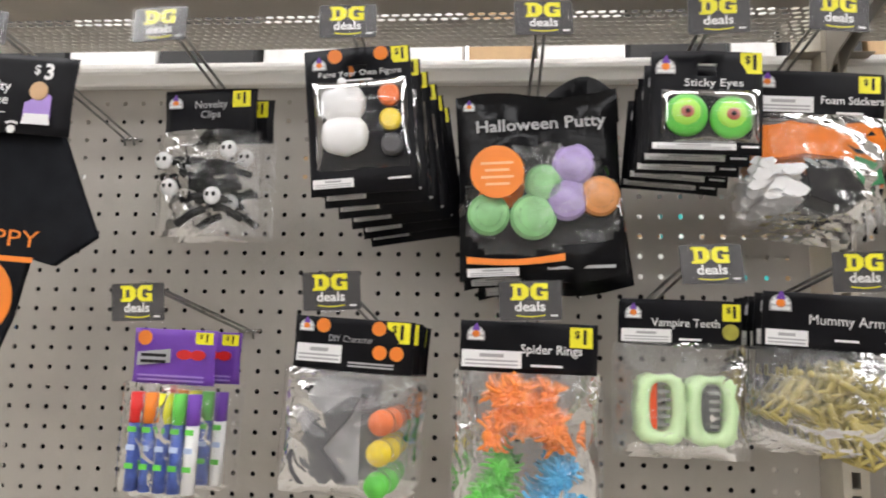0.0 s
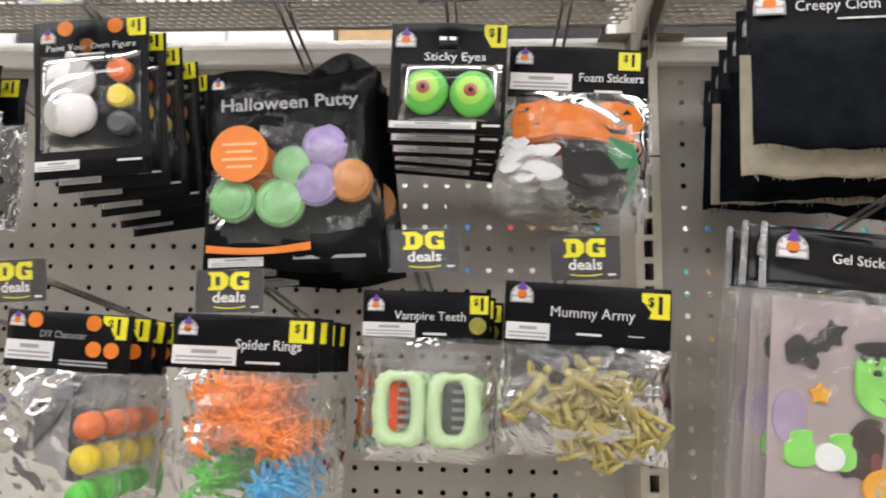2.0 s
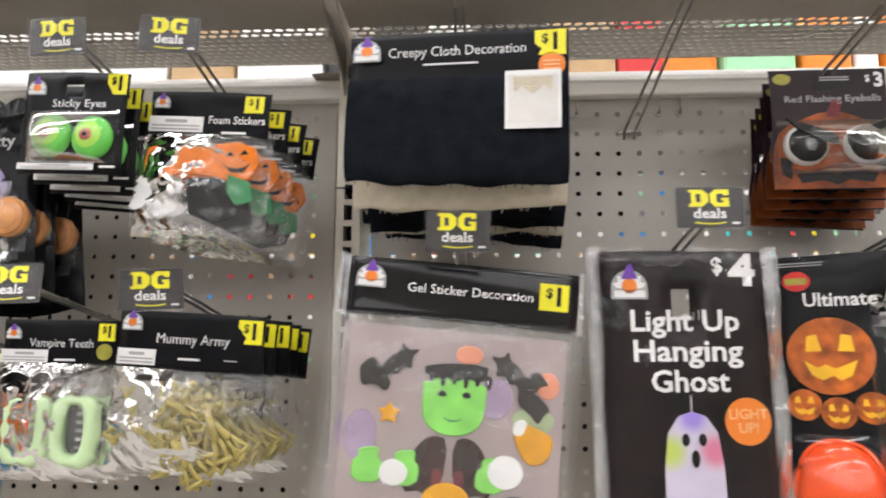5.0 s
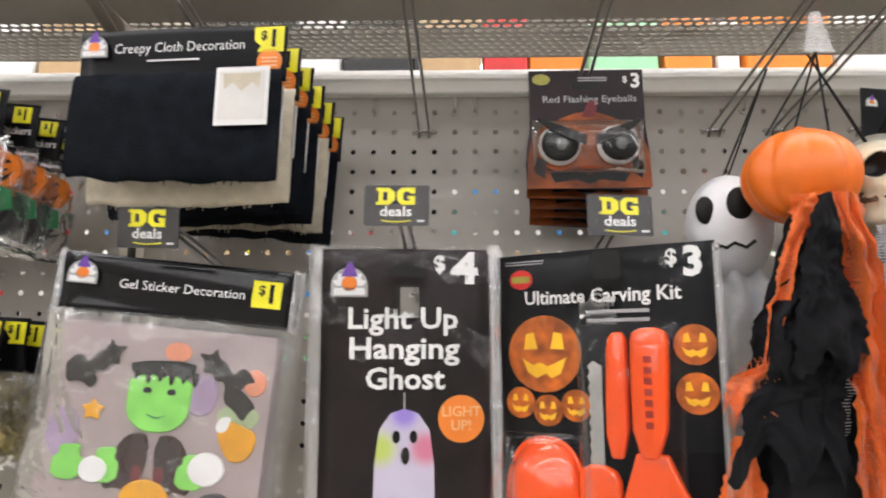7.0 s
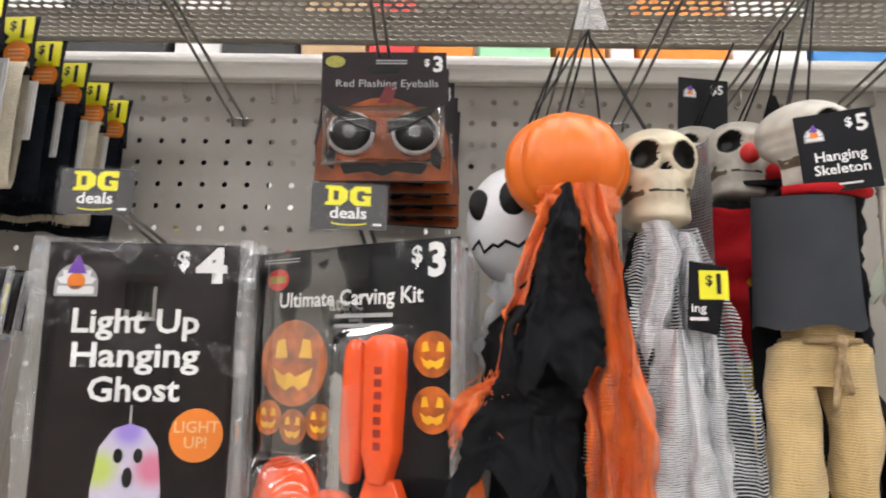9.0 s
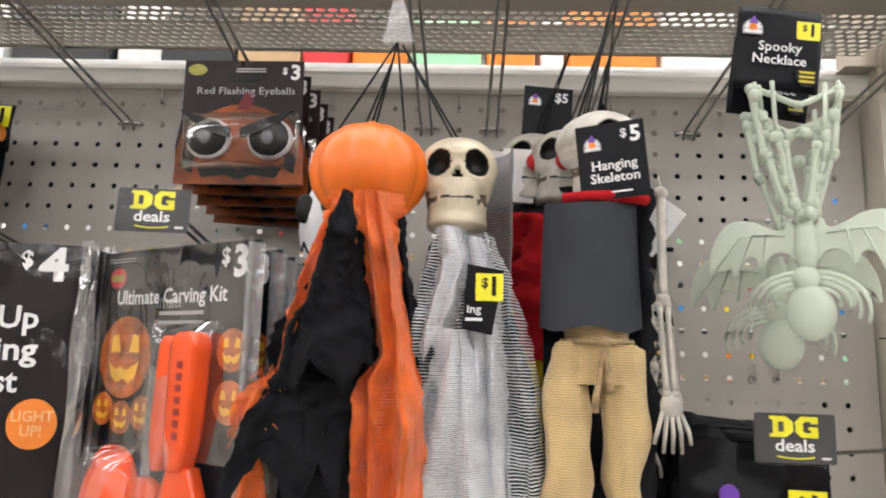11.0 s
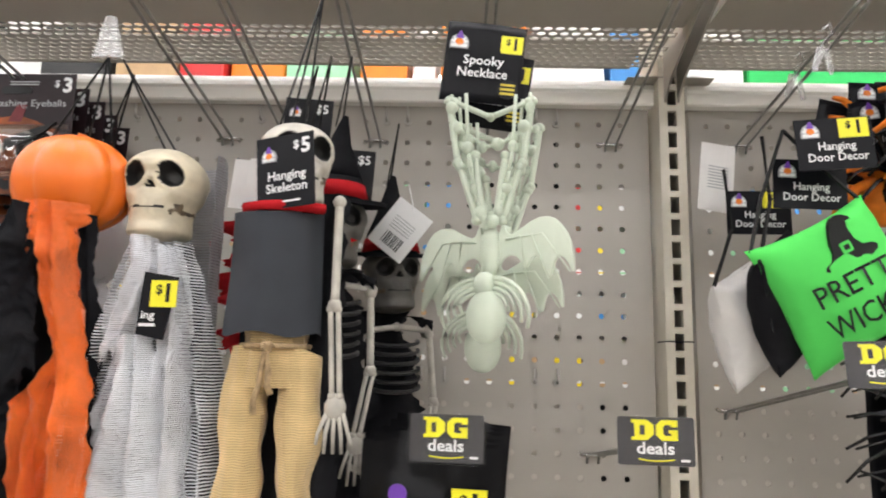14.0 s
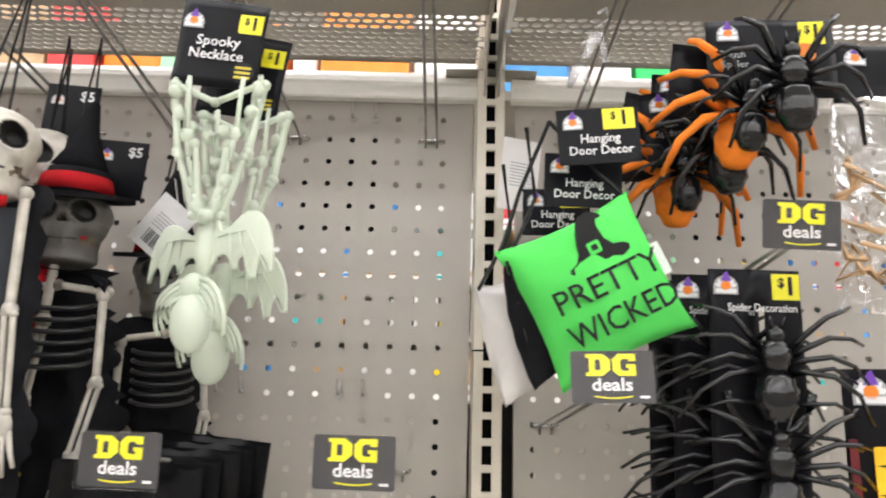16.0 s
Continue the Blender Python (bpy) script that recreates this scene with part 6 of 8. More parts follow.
def drape(left, right, y, seed, bulge=0.010, fold=0.004, folds=3, hem=0.012, teeth=3, nu=26, nv=54, crease=1.0):
    """A hung piece of cloth between two side lines of (z, x), with folds that run down it and a torn hem."""
    top, low = left[0][0], left[-1][0]
    r = random.Random(seed)
    fray = {(e, q): r.uniform(-1, 1) for e in (0, nu) for q in range(nv + 1)}
    jag = [r.uniform(0, 0.25) for _ in range(nu + 1)]

    def f(u, v):
        z = top + (low - top) * v
        a, b = along(left, z), along(right, z)
        side = 2 * u - 1
        n1 = noise.noise(Vector((u * 2.2, v * 3.5, seed * 1.7)))
        n2 = noise.noise(Vector((u * 6 + 2 * n1, v * 9, seed * 2.3)))
        n3 = noise.noise(Vector((u * 9 + 3 * n1, v * 24 + 2 * n2, seed * 3.1)))
        run = math.sin(folds * math.pi * (u + 0.16 * n1 + 0.05 * n2) + seed + 1.3 * v)
        deep = fold * (run + 0.9 * crease * n1 + 0.6 * crease * n2 + 0.42 * crease * n3) * (0.35 + 0.65 * min(1, 3 * v))
        x = a + (b - a) * (u + 0.05 * math.sin(2 * run)) + 0.0030 * side * abs(side) * noise.noise(Vector((seed, v * 11, side)))
        x += 0.0011 * fray.get((round(u * nu), round(v * nv)), 0)
        tooth = abs(((u * teeth + 0.37 * seed) % 1) * 2 - 1)
        z -= hem * (tooth + jag[round(u * nu)]) * max(0, (v - 0.72) / 0.28) ** 1.4
        yy = y[0] + (y[1] - y[0]) * v
        return (x, yy - bulge * (1 - side * side) + deep, z)
    return sheet(bmesh.new(), f, nu, nv)


def threads(t, m, spots, seed, length=0.014, r0=0.00035):
    """Loose ends that stand off a torn edge: spots are (x, y, z, half width, count)."""
    r = random.Random(seed)
    bm = bmesh.new()
    for x, y, z, w, n in spots:
        for _ in range(n):
            p = Vector((x + r.uniform(-w, w), y + r.uniform(-0.003, 0.003), z + r.uniform(-0.006, 0.006)))
            d = Vector((r.uniform(-0.5, 0.5), r.uniform(-0.3, 0.1), -r.uniform(0.3, 1))) * length
            tube(bm, [p, p + 0.5 * d + Vector((r.uniform(-0.003, 0.003), 0, 0)), p + d], r0, 3)
    return tagged(part("loose_threads", bm, m, t), "loose frayed threads", kind="stuff")


def rounded(pts, n=1):
    """Corners of an outline cut round."""
    for _ in range(n):
        pts = [q for a, b in zip(pts, pts[1:] + pts[:1]) for q in ((0.75 * a[0] + 0.25 * b[0], 0.75 * a[1] + 0.25 * b[1]), (0.25 * a[0] + 0.75 * b[0], 0.25 * a[1] + 0.75 * b[1]))]
    return pts


def cords(t, x, y, z0, top, spread=0.03, n=3, m=None):
    for k in range(n):
        s = (k - (n - 1) / 2) / max(1, (n - 1) / 2)
        part("hang_cord", tube(bmesh.new(), [(x + spread * s, y + 0.01 * (k % 2), z0), (top[0], top[1], top[2])], 0.0010, 5), m or M_BLACK, t, "thin black hanging cord")


def profile(z, *knots):
    """A smooth curve through (height, value) knots given from the top down."""
    for (za, va), (zb, vb) in zip(knots, knots[1:]):
        if z >= zb:
            k = min(1, max(0, (za - z) / (za - zb)))
            return va + (vb - va) * k * k * (3 - 2 * k)
    return knots[-1][1]


def skull_mesh(c, w, h, d):
    """A skull in one mesh: domed crown, sunk sockets and nose, cheekbones, drawn-in mouth, square jaw."""
    bm = bmesh.new()
    rings, turn = 112, 132
    rows = []
    for i in range(rings + 1):
        z = math.cos(math.pi * i / rings)
        dome = math.sqrt(max(0, 1 - ((z - 0.32) / 0.68) ** 2)) if z > 0.32 else 1.0
        chin = math.sqrt(max(0, 1 - ((-0.80 - z) / 0.20) ** 2)) if z < -0.80 else 1.0
        chin = 0.2 + 0.8 * chin if chin > 0 else 0.0
        a = dome * chin * profile(z, (0.32, 1.0), (0.10, 0.92), (-0.06, 0.87), (-0.30, 0.77), (-0.50, 0.73), (-0.75, 0.75), (-1.0, 0.70))
        f = dome * chin * profile(z, (0.62, 1.0), (0.52, 0.97), (0.34, 0.86), (0.10, 0.86), (-0.30, 0.94), (-0.60, 0.89), (-0.82, 0.94), (-1.0, 0.9))
        b = dome * chin * profile(z, (0.32, 1.0), (0.05, 0.90), (-0.40, 0.35), (-1.0, 0.25))
        row = []
        for k in range(turn):
            q = 2 * math.pi * k / turn
            cx, sy = math.cos(q), math.sin(q)
            x = a * math.copysign(abs(cx) ** 0.86, cx)
            y = (f if sy < 0 else b) * math.copysign(abs(sy) ** 0.86, sy)
            if y < 0:
                s = ((abs(x) - 0.45) / 0.29) ** 2 + ((z - 0.32 + 0.10 * (abs(x) - 0.45)) / 0.255) ** 2
                y += 0.30 * min(1, 1.3 * max(0, 1 - s)) - 0.03 * math.exp(-((s - 1.3) / 0.3) ** 2)
                nose = 0.15 * (0.25 - z) / 0.21 - abs(x)
                if 0.03 < z < 0.25 and nose > 0:
                    y += 0.22 * min(1, nose / 0.05)
                y -= 0.05 * math.exp(-((abs(x) - 0.60) / 0.16) ** 2 - ((z + 0.03) / 0.08) ** 2)
                y += 0.10 * math.exp(-((abs(x) - 0.52) / 0.14) ** 2 - ((z + 0.26) / 0.12) ** 2)
                if abs(x) < 0.45 and -0.50 < z < -0.22:
                    y += 0.010 * math.cos(34 * x) * (1 - abs(x) / 0.45)
            row.append(bm.verts.new((c[0] + w * x, c[1] + d * y, c[2] + h * z)))
        rows.append(row)
    for i in range(rings):
        for k in range(turn):
            fc = bm.faces.new((rows[i][k], rows[i + 1][k], rows[i + 1][(k + 1) % turn], rows[i][(k + 1) % turn]))
            m = fc.calc_center_median()
            x, y, z = (m.x - c[0]) / w, (m.y - c[1]) / d, (m.z - c[2]) / h
            fc.smooth = True
            s = ((abs(x) - 0.45) / 0.29) ** 2 + ((z - 0.32 + 0.10 * (abs(x) - 0.45)) / 0.255) ** 2
            dark = s < 1.01 or (0.035 < z < 0.24 and abs(x) < 0.14 * (0.25 - z) / 0.21) or (abs(z + 0.365 - 0.05 * x * x) < 0.020 and abs(x) < 0.40 and y < -0.5)
            wash = noise.noise(Vector((9 * x, 3, 9 * z))) > 0.55 * (((abs(x) - 0.66) / 0.16) ** 2 + ((z + 0.36) / 0.16) ** 2) - 0.25
            fc.material_index = 1 if y < 0.1 and dark else 2 if y < 0.2 and wash else 0
    bmesh.ops.remove_doubles(bm, verts=bm.verts, dist=1e-6)
    bmesh.ops.recalc_face_normals(bm, faces=bm.faces)
    return bm


def pumpkin_figure():
    t = thing("hanging_pumpkin", "orange pumpkin head with torn orange and black cloth", "hanging decoration", pose(1.1276, 0.592, 1.5130), "hanging figures")
    part("pumpkin_head", ball(bmesh.new(), (0, 0, 0), 0.0442, 0.042, 0.0425, 90, 28, lambda d: 0.93 + 0.12 * abs(math.cos(4.5 * math.atan2(d.y, d.x) + 0.4)) ** 0.6 * (1 - d.z * d.z) - 0.12 * max(0, d.z - 0.9) * 8), M_PUMP, t, "ribbed orange pumpkin head", True)
    part("stalk", tube(bmesh.new(), [(0, 0, 0.034), (0.002, 0, 0.042)], 0.005, 8, 0.004), M_PUMP, t, "", True)
    O, B = M_GORANGE, M_BFAB
    for left, right, y, m, q, opt in (
            # black sheets behind the orange stand in for shade in its gaps
            ([(-0.03, -0.018), (-0.12, -0.045), (-0.32, -0.066)], [(-0.03, 0.016), (-0.12, 0.028), (-0.32, 0.056)], (-0.010, 0.004), B, 2, dict(bulge=0.006)),
            ([(-0.028, -0.020), (-0.07, -0.036), (-0.116, -0.048), (-0.145, -0.054)], [(-0.028, -0.004), (-0.07, -0.024), (-0.116, -0.036), (-0.145, -0.046)], (-0.034, -0.028), O, 3, dict(bulge=0.005, hem=0.022, fold=0.006)),
            ([(-0.150, -0.050), (-0.162, -0.078), (-0.180, -0.084)], [(-0.150, -0.034), (-0.162, -0.048), (-0.180, -0.060)], (-0.030, -0.028), O, 5, dict(bulge=0.004, hem=0.010, nv=20)),
            ([(-0.205, -0.074), (-0.25, -0.088), (-0.32, -0.092)], [(-0.205, -0.064), (-0.25, -0.052), (-0.32, -0.046)], (-0.024, -0.016), O, 7, dict(bulge=0.006)),
            ([(-0.028, 0.008), (-0.10, 0.022), (-0.20, 0.030), (-0.25, 0.028)], [(-0.028, 0.028), (-0.10, 0.040), (-0.20, 0.046), (-0.25, 0.044)], (-0.018, -0.010), B, 9, dict(bulge=0.008, hem=0.03, folds=5, fold=0.006)),
            ([(-0.024, -0.004), (-0.086, 0.007), (-0.138, 0.016), (-0.156, 0.004), (-0.20, 0.004), (-0.245, 0.010)], [(-0.024, 0.020), (-0.086, 0.031), (-0.138, 0.040), (-0.156, 0.046), (-0.20, 0.050), (-0.245, 0.046)], (-0.040, -0.034), O, 11, dict(folds=5, fold=0.0085, hem=0.040, teeth=3, crease=2.0)),
            ([(-0.175, -0.042), (-0.22, -0.052), (-0.32, -0.052)], [(-0.175, 0.000), (-0.22, 0.010), (-0.32, 0.036)], (-0.030, -0.018), B, 13, dict(hem=0.02)),
            ([(-0.105, -0.026), (-0.15, -0.048), (-0.19, -0.074), (-0.205, -0.084)], [(-0.105, 0.004), (-0.15, 0.006), (-0.19, 0.002), (-0.205, -0.002)], (-0.036, -0.034), B, 16, dict(hem=0.034, teeth=2, folds=2, fold=0.006, crease=1.6)),
            ([(-0.085, -0.030), (-0.12, -0.060), (-0.150, -0.064)], [(-0.085, -0.014), (-0.12, -0.016), (-0.150, -0.020)], (-0.034, -0.030), B, 18, dict(hem=0.020, teeth=2, nv=26, fold=0.006, crease=1.6)),
            ([(-0.026, -0.012), (-0.05, -0.022), (-0.086, -0.031), (-0.138, -0.040)], [(-0.026, -0.004), (-0.05, 0.004), (-0.086, 0.006), (-0.138, 0.016)], (-0.048, -0.046), B, 21, dict(hem=0.022, teeth=2, folds=2, fold=0.006, crease=1.8)),
            ([(-0.022, -0.022), (-0.034, -0.026), (-0.050, -0.022)], [(-0.022, 0.026), (-0.034, 0.030), (-0.050, 0.028)], (-0.028, -0.034), O, 24, dict(bulge=0.014, fold=0.0035, folds=7, hem=0.012, teeth=5, nv=16))):
        part("cloth_strip", drape(left, right, y, q, **opt), m, t, "torn orange gauze" if m is O else "black felt, as scrap and as shade behind the gauze", True)
    threads(t, O, ((0.022, -0.046, -0.282, 0.026, 60), (-0.066, -0.034, -0.182, 0.014, 24), (-0.055, -0.036, -0.15, 0.012, 20)), 5, 0.018)
    cords(t, 0, 0, 0.036, (0.018, -0.004, 0.108), 0.026, 3)
    part("clear_hanger", poly(bmesh.new(), [(0.014, 0.142), (0.022, 0.142), (0.032, 0.106), (0.006, 0.106)], -0.008, -0.006), M_MILK, t, "clear plastic hang tab")


def ghost_figure():
    t = thing("hanging_ghost", "white ghost head with black drawn face and pale cloth", "hanging decoration", pose(1.096, 0.668, 1.484, 0, 0, -8), "hanging figures")
    part("ghost_head", ball(bmesh.new(), (0, 0, 0), 0.039, 0.038, 0.050, 32, 20), M_WHITEPL, t, "white plastic ghost head", True)
    for x, z, rx, rz in ((-0.026, 0.012, 0.0085, 0.013), (0.002, 0.016, 0.0115, 0.015)):
        part("ghost_eye", ball(bmesh.new(), (x, -0.029 - 0.008 * (x > -0.01), z), rx, 0.004, rz, 14, 8), M_BLACK, t, "black painted eye", True)
    zig = [(-0.032, -0.022), (-0.026, -0.017), (-0.022, -0.026), (-0.014, -0.021), (-0.010, -0.023), (-0.004, -0.019), (0.006, -0.023), (0.014, -0.017)]
    part("ghost_mouth", tube(bmesh.new(), [(x, -0.0375 * math.sqrt(max(0.05, 1 - (x / 0.039) ** 2 - (z / 0.05) ** 2)) - 0.0006, z) for x, z in zig], 0.0016, 5), M_BLACK, t, "jagged black mouth")
    part("ghost_cloth", strip([(0.0, 0.0, -0.035), (0.01, 0.0, -0.16), (0.015, 0.0, -0.30)], (0.06, 0.09, 0.10), 0.006, 4, 31), M_GWHITE2, t, "pale gauze body", True)
    cords(t, 0, 0, 0.048, (0.040, -0.01, 0.150), 0.006, 2)


M_WHITEPL = mat("white_plastic", (0.78, 0.78, 0.80), 0.35, var=0.04)


def skull_figure():
    t = thing("hanging_reaper", "bone skull head in torn white gauze robe", "hanging decoration", pose(1.196, 0.606, 1.507), "hanging figures")
    part("skull_head", skull_mesh((0, 0, 0), 0.0315, 0.0395, 0.036), [M_BONE, M_SOCKET, M_WASH], t, "aged bone skull")
    part("hood", sheet(bmesh.new(), lambda u, v: (0.040 * math.cos(-0.35 + 2.4 * u) * (1 + 0.05 * noise.noise(Vector((u * 5, v * 5, 2)))) + 0.004, 0.008 + 0.036 * math.sin(-0.35 + 2.4 * u), 0.036 - 0.15 * v), 18, 14), M_GREYG, t, "grey gauze hood", True)
    W, D = M_GWHITE, M_GWHITE2
    for left, right, y, m, q, lab, opt in (
            # black sheet added behind the gauze to give its gaps shade
            ([(-0.040, -0.016), (-0.15, -0.044), (-0.26, -0.066)], [(-0.040, 0.024), (-0.15, 0.056), (-0.26, 0.072)], (-0.002, 0.0), M_BFAB, 41, "black backing that darkens the gauze gaps", dict(bulge=0.004)),
            ([(-0.23, -0.066), (-0.272, -0.068)], [(-0.23, -0.034), (-0.272, -0.030)], (-0.010, -0.008), M_BFAB, 43, "black cuff", dict(bulge=0.008, nv=8, hem=0.004)),
            ([(-0.236, 0.034), (-0.268, 0.032)], [(-0.236, 0.066), (-0.268, 0.070)], (-0.010, -0.008), M_BFAB, 44, "black cuff", dict(bulge=0.008, nv=8, hem=0.004)),
            ([(-0.040, -0.016), (-0.075, -0.028), (-0.123, -0.040), (-0.17, -0.056), (-0.232, -0.071)], [(-0.040, 0.004), (-0.075, -0.002), (-0.123, -0.002), (-0.17, -0.016), (-0.232, -0.034)], (-0.014, -0.012), W, 46, "torn gauze sleeve", dict(bulge=0.014, hem=0.006, teeth=4, folds=3, fold=0.0065, crease=1.5)),
            ([(-0.040, 0.010), (-0.075, 0.020), (-0.123, 0.030), (-0.17, 0.034), (-0.228, 0.032)], [(-0.040, 0.028), (-0.075, 0.042), (-0.123, 0.058), (-0.17, 0.069), (-0.228, 0.078)], (-0.012, -0.010), W, 48, "torn gauze sleeve", dict(bulge=0.014, hem=0.006, teeth=4, folds=3, fold=0.0065, crease=1.5)),
            ([(-0.040, -0.012), (-0.09, -0.016), (-0.16, -0.024), (-0.24, -0.03)], [(-0.040, 0.014), (-0.09, 0.012), (-0.16, 0.012), (-0.24, 0.014)], (-0.016, -0.020), W, 50, "white gauze robe front", dict(fold=0.007, folds=5, crease=1.7)),
            ([(-0.044, 0.006), (-0.09, 0.012), (-0.16, 0.012), (-0.23, 0.014)], [(-0.044, 0.024), (-0.09, 0.034), (-0.16, 0.040), (-0.23, 0.044)], (-0.018, -0.022), D, 52, "white gauze robe side", dict(fold=0.007, folds=4, crease=1.8)),
            ([(-0.112, -0.008), (-0.15, -0.018), (-0.20, -0.032), (-0.33, -0.052)], [(-0.112, 0.010), (-0.15, 0.020), (-0.20, 0.032), (-0.33, 0.052)], (-0.026, -0.030), D, 55, "white gauze robe skirt", dict(bulge=0.014, fold=0.0065, folds=5, crease=1.5)),
            ([(-0.036, -0.016), (-0.058, -0.012), (-0.120, -0.026)], [(-0.036, 0.006), (-0.058, 0.012), (-0.120, -0.004)], (-0.022, -0.026), D, 57, "white gauze neck cloth", dict(fold=0.004, folds=4, hem=0.016))):
        part("robe_strip", drape(left, right, y, q, **opt), m, t, lab, True)
    threads(t, D, ((-0.045, -0.024, -0.236, 0.017, 46), (0.052, -0.022, -0.232, 0.020, 50), (0.0, -0.032, -0.13, 0.012, 16)), 9, 0.013)
    part("swing_tag", poly(bmesh.new(), [(0.006, -0.112), (0.027, -0.116), (0.035, -0.070), (0.009, -0.066)], -0.043, -0.0424), M_CARD, t, "black swing tag")
    price(t, 0.0150, -0.0725, 0.0195, 0.0195, -0.0432)
    text("ing", 0.0080, 0.014, -0.098, -0.0431, M_WHITE, t, width=0.010, bold=0.02)
    bars(t, 0.008, 0.020, -0.104, 0.0022, -0.0431)
    cords(t, 0, 0, 0.038, (-0.048, 0.000, 0.120), 0.006, 2)


def bone(bm, a, b, r):
    a, b = Vector(a), Vector(b)
    tube(bm, [a, a.lerp(b, 0.12), a.lerp(b, 0.5), a.lerp(b, 0.88), b], r, 7)
    for p in (a, b):
        ball(bm, p, r * 1.55, None, None, 8, 6)


def arm(t, pts, r=0.0033, hand_turn=0.0):
    bm = bmesh.new()
    bone(bm, pts[0], pts[1], r)
    a, b = Vector(pts[1]), Vector(pts[2])
    for s in (-1, 1):
        bone(bm, a + Vector((s * 0.0028, 0, -0.003)), b + Vector((s * 0.0028, 0, 0)), r * 0.62)
    part("arm", bm, M_BONEG, t, "greyish plastic arm bones", True)
    bm = bmesh.new()
    ball(bm, b + Vector((0, 0, -0.008)), 0.0080, 0.004, 0.009, 10, 7)
    for k in range(5):
        s = (k - 2) * 0.0042
        tube(bm, [b + Vector((s * 0.7, 0, -0.012)), b + Vector((s * 1.3, -0.003, -0.026)), b + Vector((s * 1.5 + hand_turn, -0.001, -0.040 + 0.006 * (abs(k - 2) > 1)))], 0.0018, 6, 0.0012)
    part("hand_piece", bm, M_BONEG, t, "spread bony hand", True)


M_RIB = mat("charcoal_rib_plastic", (0.024, 0.024, 0.024), 0.45, var=0.2)


def skeleton_figure(name, label, m):
    t = thing(name, label, "hanging decoration", m, "hanging figures")
    part("skull_head", skull_mesh((0, 0, 0), 0.030, 0.036, 0.034), [M_BONEG, M_SOCKET, M_WASH], t, "greyish bone skull")
    return t


def skeletons():
    # in front: slate coat, burlap trousers, black price card
    t = skeleton_figure("hanging_skeleton", "plastic skeleton in slate coat and tan burlap trousers", pose(1.304, 0.592, 1.529, 0, 0, 28))
    t.rotation_mode = "XYZ"
    body = thing("coat_skeleton_card", "black price card hung on the skeleton", "price card", pose(1.304, 0.556, 1.545, 0, -5, -16))
    poly_card = part("card", poly(bmesh.new(), rrect(-0.024, 0.024, -0.056, 0.0, 0.0006), 0, 0.0008), M_CARD, body)
    emblem(body, -0.013, -0.016, 0.0062, -0.0002)
    text("$", 0.009, 0.0095, -0.009, -0.0001, M_WHITE, body, bold=0.02)
    text("5", 0.016, 0.0175, -0.0105, -0.0001, M_WHITE, body, bold=0.03)
    text("Hanging\nSkeleton", 0.0098, 0.001, -0.036, -0.0001, M_WHITE, body, width=0.034, bold=0.015)
    bars(body, -0.012, 0.012, -0.0505, 0.0012, -0.0001)
    w = Matrix(t.matrix_basis).inverted() @ pose(1.304, 0.592, 1.529)
    coat = part("coat", sheet(bmesh.new(), lambda u, v: tuple(w @ Vector((-0.008 + (0.034 + 0.003 * v) * math.cos(math.pi * (1.10 - 1.20 * u)), -0.006 - 0.030 * math.sin(math.pi * (1.10 - 1.20 * u)) + 0.0034 * math.sin(9 * u + 1.2 * v) * (0.5 + 0.5 * v) + 0.003 * noise.noise(Vector((3 * u, 2 * v, 4))), -0.042 - 0.090 * v + 0.008 * abs(2 * u - 1) ** 3 * (1 - v) + 0.002 * math.sin(17 * u) * v))), 40, 14), M_SLATE, t, "slate grey felt coat", True)
    part("collar", tube(bmesh.new(), [tuple(w @ Vector((-0.030 + 0.06 * k / 6, -0.022 - 0.012 * math.sin(math.pi * k / 6), -0.037))) for k in range(7)], 0.0042, 7), M_REDFAB, t, "red neck cloth", True)
    for s, x in ((-1, -0.022), (1, 0.014)):
        part("trouser_leg", sheet(bmesh.new(), lambda u, v: tuple(w @ Vector((x * (1 + 0.35 * v) + (0.0158 - 0.003 * v + 0.002 * math.sin(5 * v + s) + 0.0085 * noise.noise(Vector((u * 2.5, v * 5, s)))) * math.cos(math.pi * (1.15 - 1.3 * u)), -0.004 - 0.020 * math.sin(math.pi * (1.15 - 1.3 * u)) + 0.0015 * math.sin(40 * u), -0.146 - 0.185 * v + 0.006 * math.sin(4 * u)))), 18, 22), M_BURLAP, t, "tan burlap trouser leg", True)
    part("waist", sheet(bmesh.new(), lambda u, v: tuple(w @ Vector((-0.004 + (0.026 - 0.004 * math.sin(math.pi * v)) * math.cos(math.pi * (1.1 - 1.2 * u)), -0.006 - 0.022 * math.sin(math.pi * (1.1 - 1.2 * u)) + 0.002 * math.sin(34 * u), -0.118 - 0.052 * v))), 22, 10), M_BURLAP, t, "gathered burlap waist", True)
    part("rope_belt", tube(bmesh.new(), [tuple(w @ Vector((-0.004 + 0.025 * math.cos(math.pi * (1.1 - 1.2 * k / 12)), -0.008 - 0.023 * math.sin(math.pi * (1.1 - 1.2 * k / 12)), -0.140))) for k in range(13)], 0.0022, 6), M_ROPE, t, "rope belt", True)
    for a, q in ((-0.007, -0.188), (0.004, -0.174)):
        part("rope_tail", tube(bmesh.new(), [tuple(w @ Vector((-0.004 + a * k / 5 + 0.0012 * math.sin(3 * k), -0.034 - 0.0015 * math.sin(2 * k), -0.140 + (q + 0.140) * k / 5))) for k in range(6)], 0.0019, 6, 0.0026), M_ROPE, t, "frayed rope end", True)
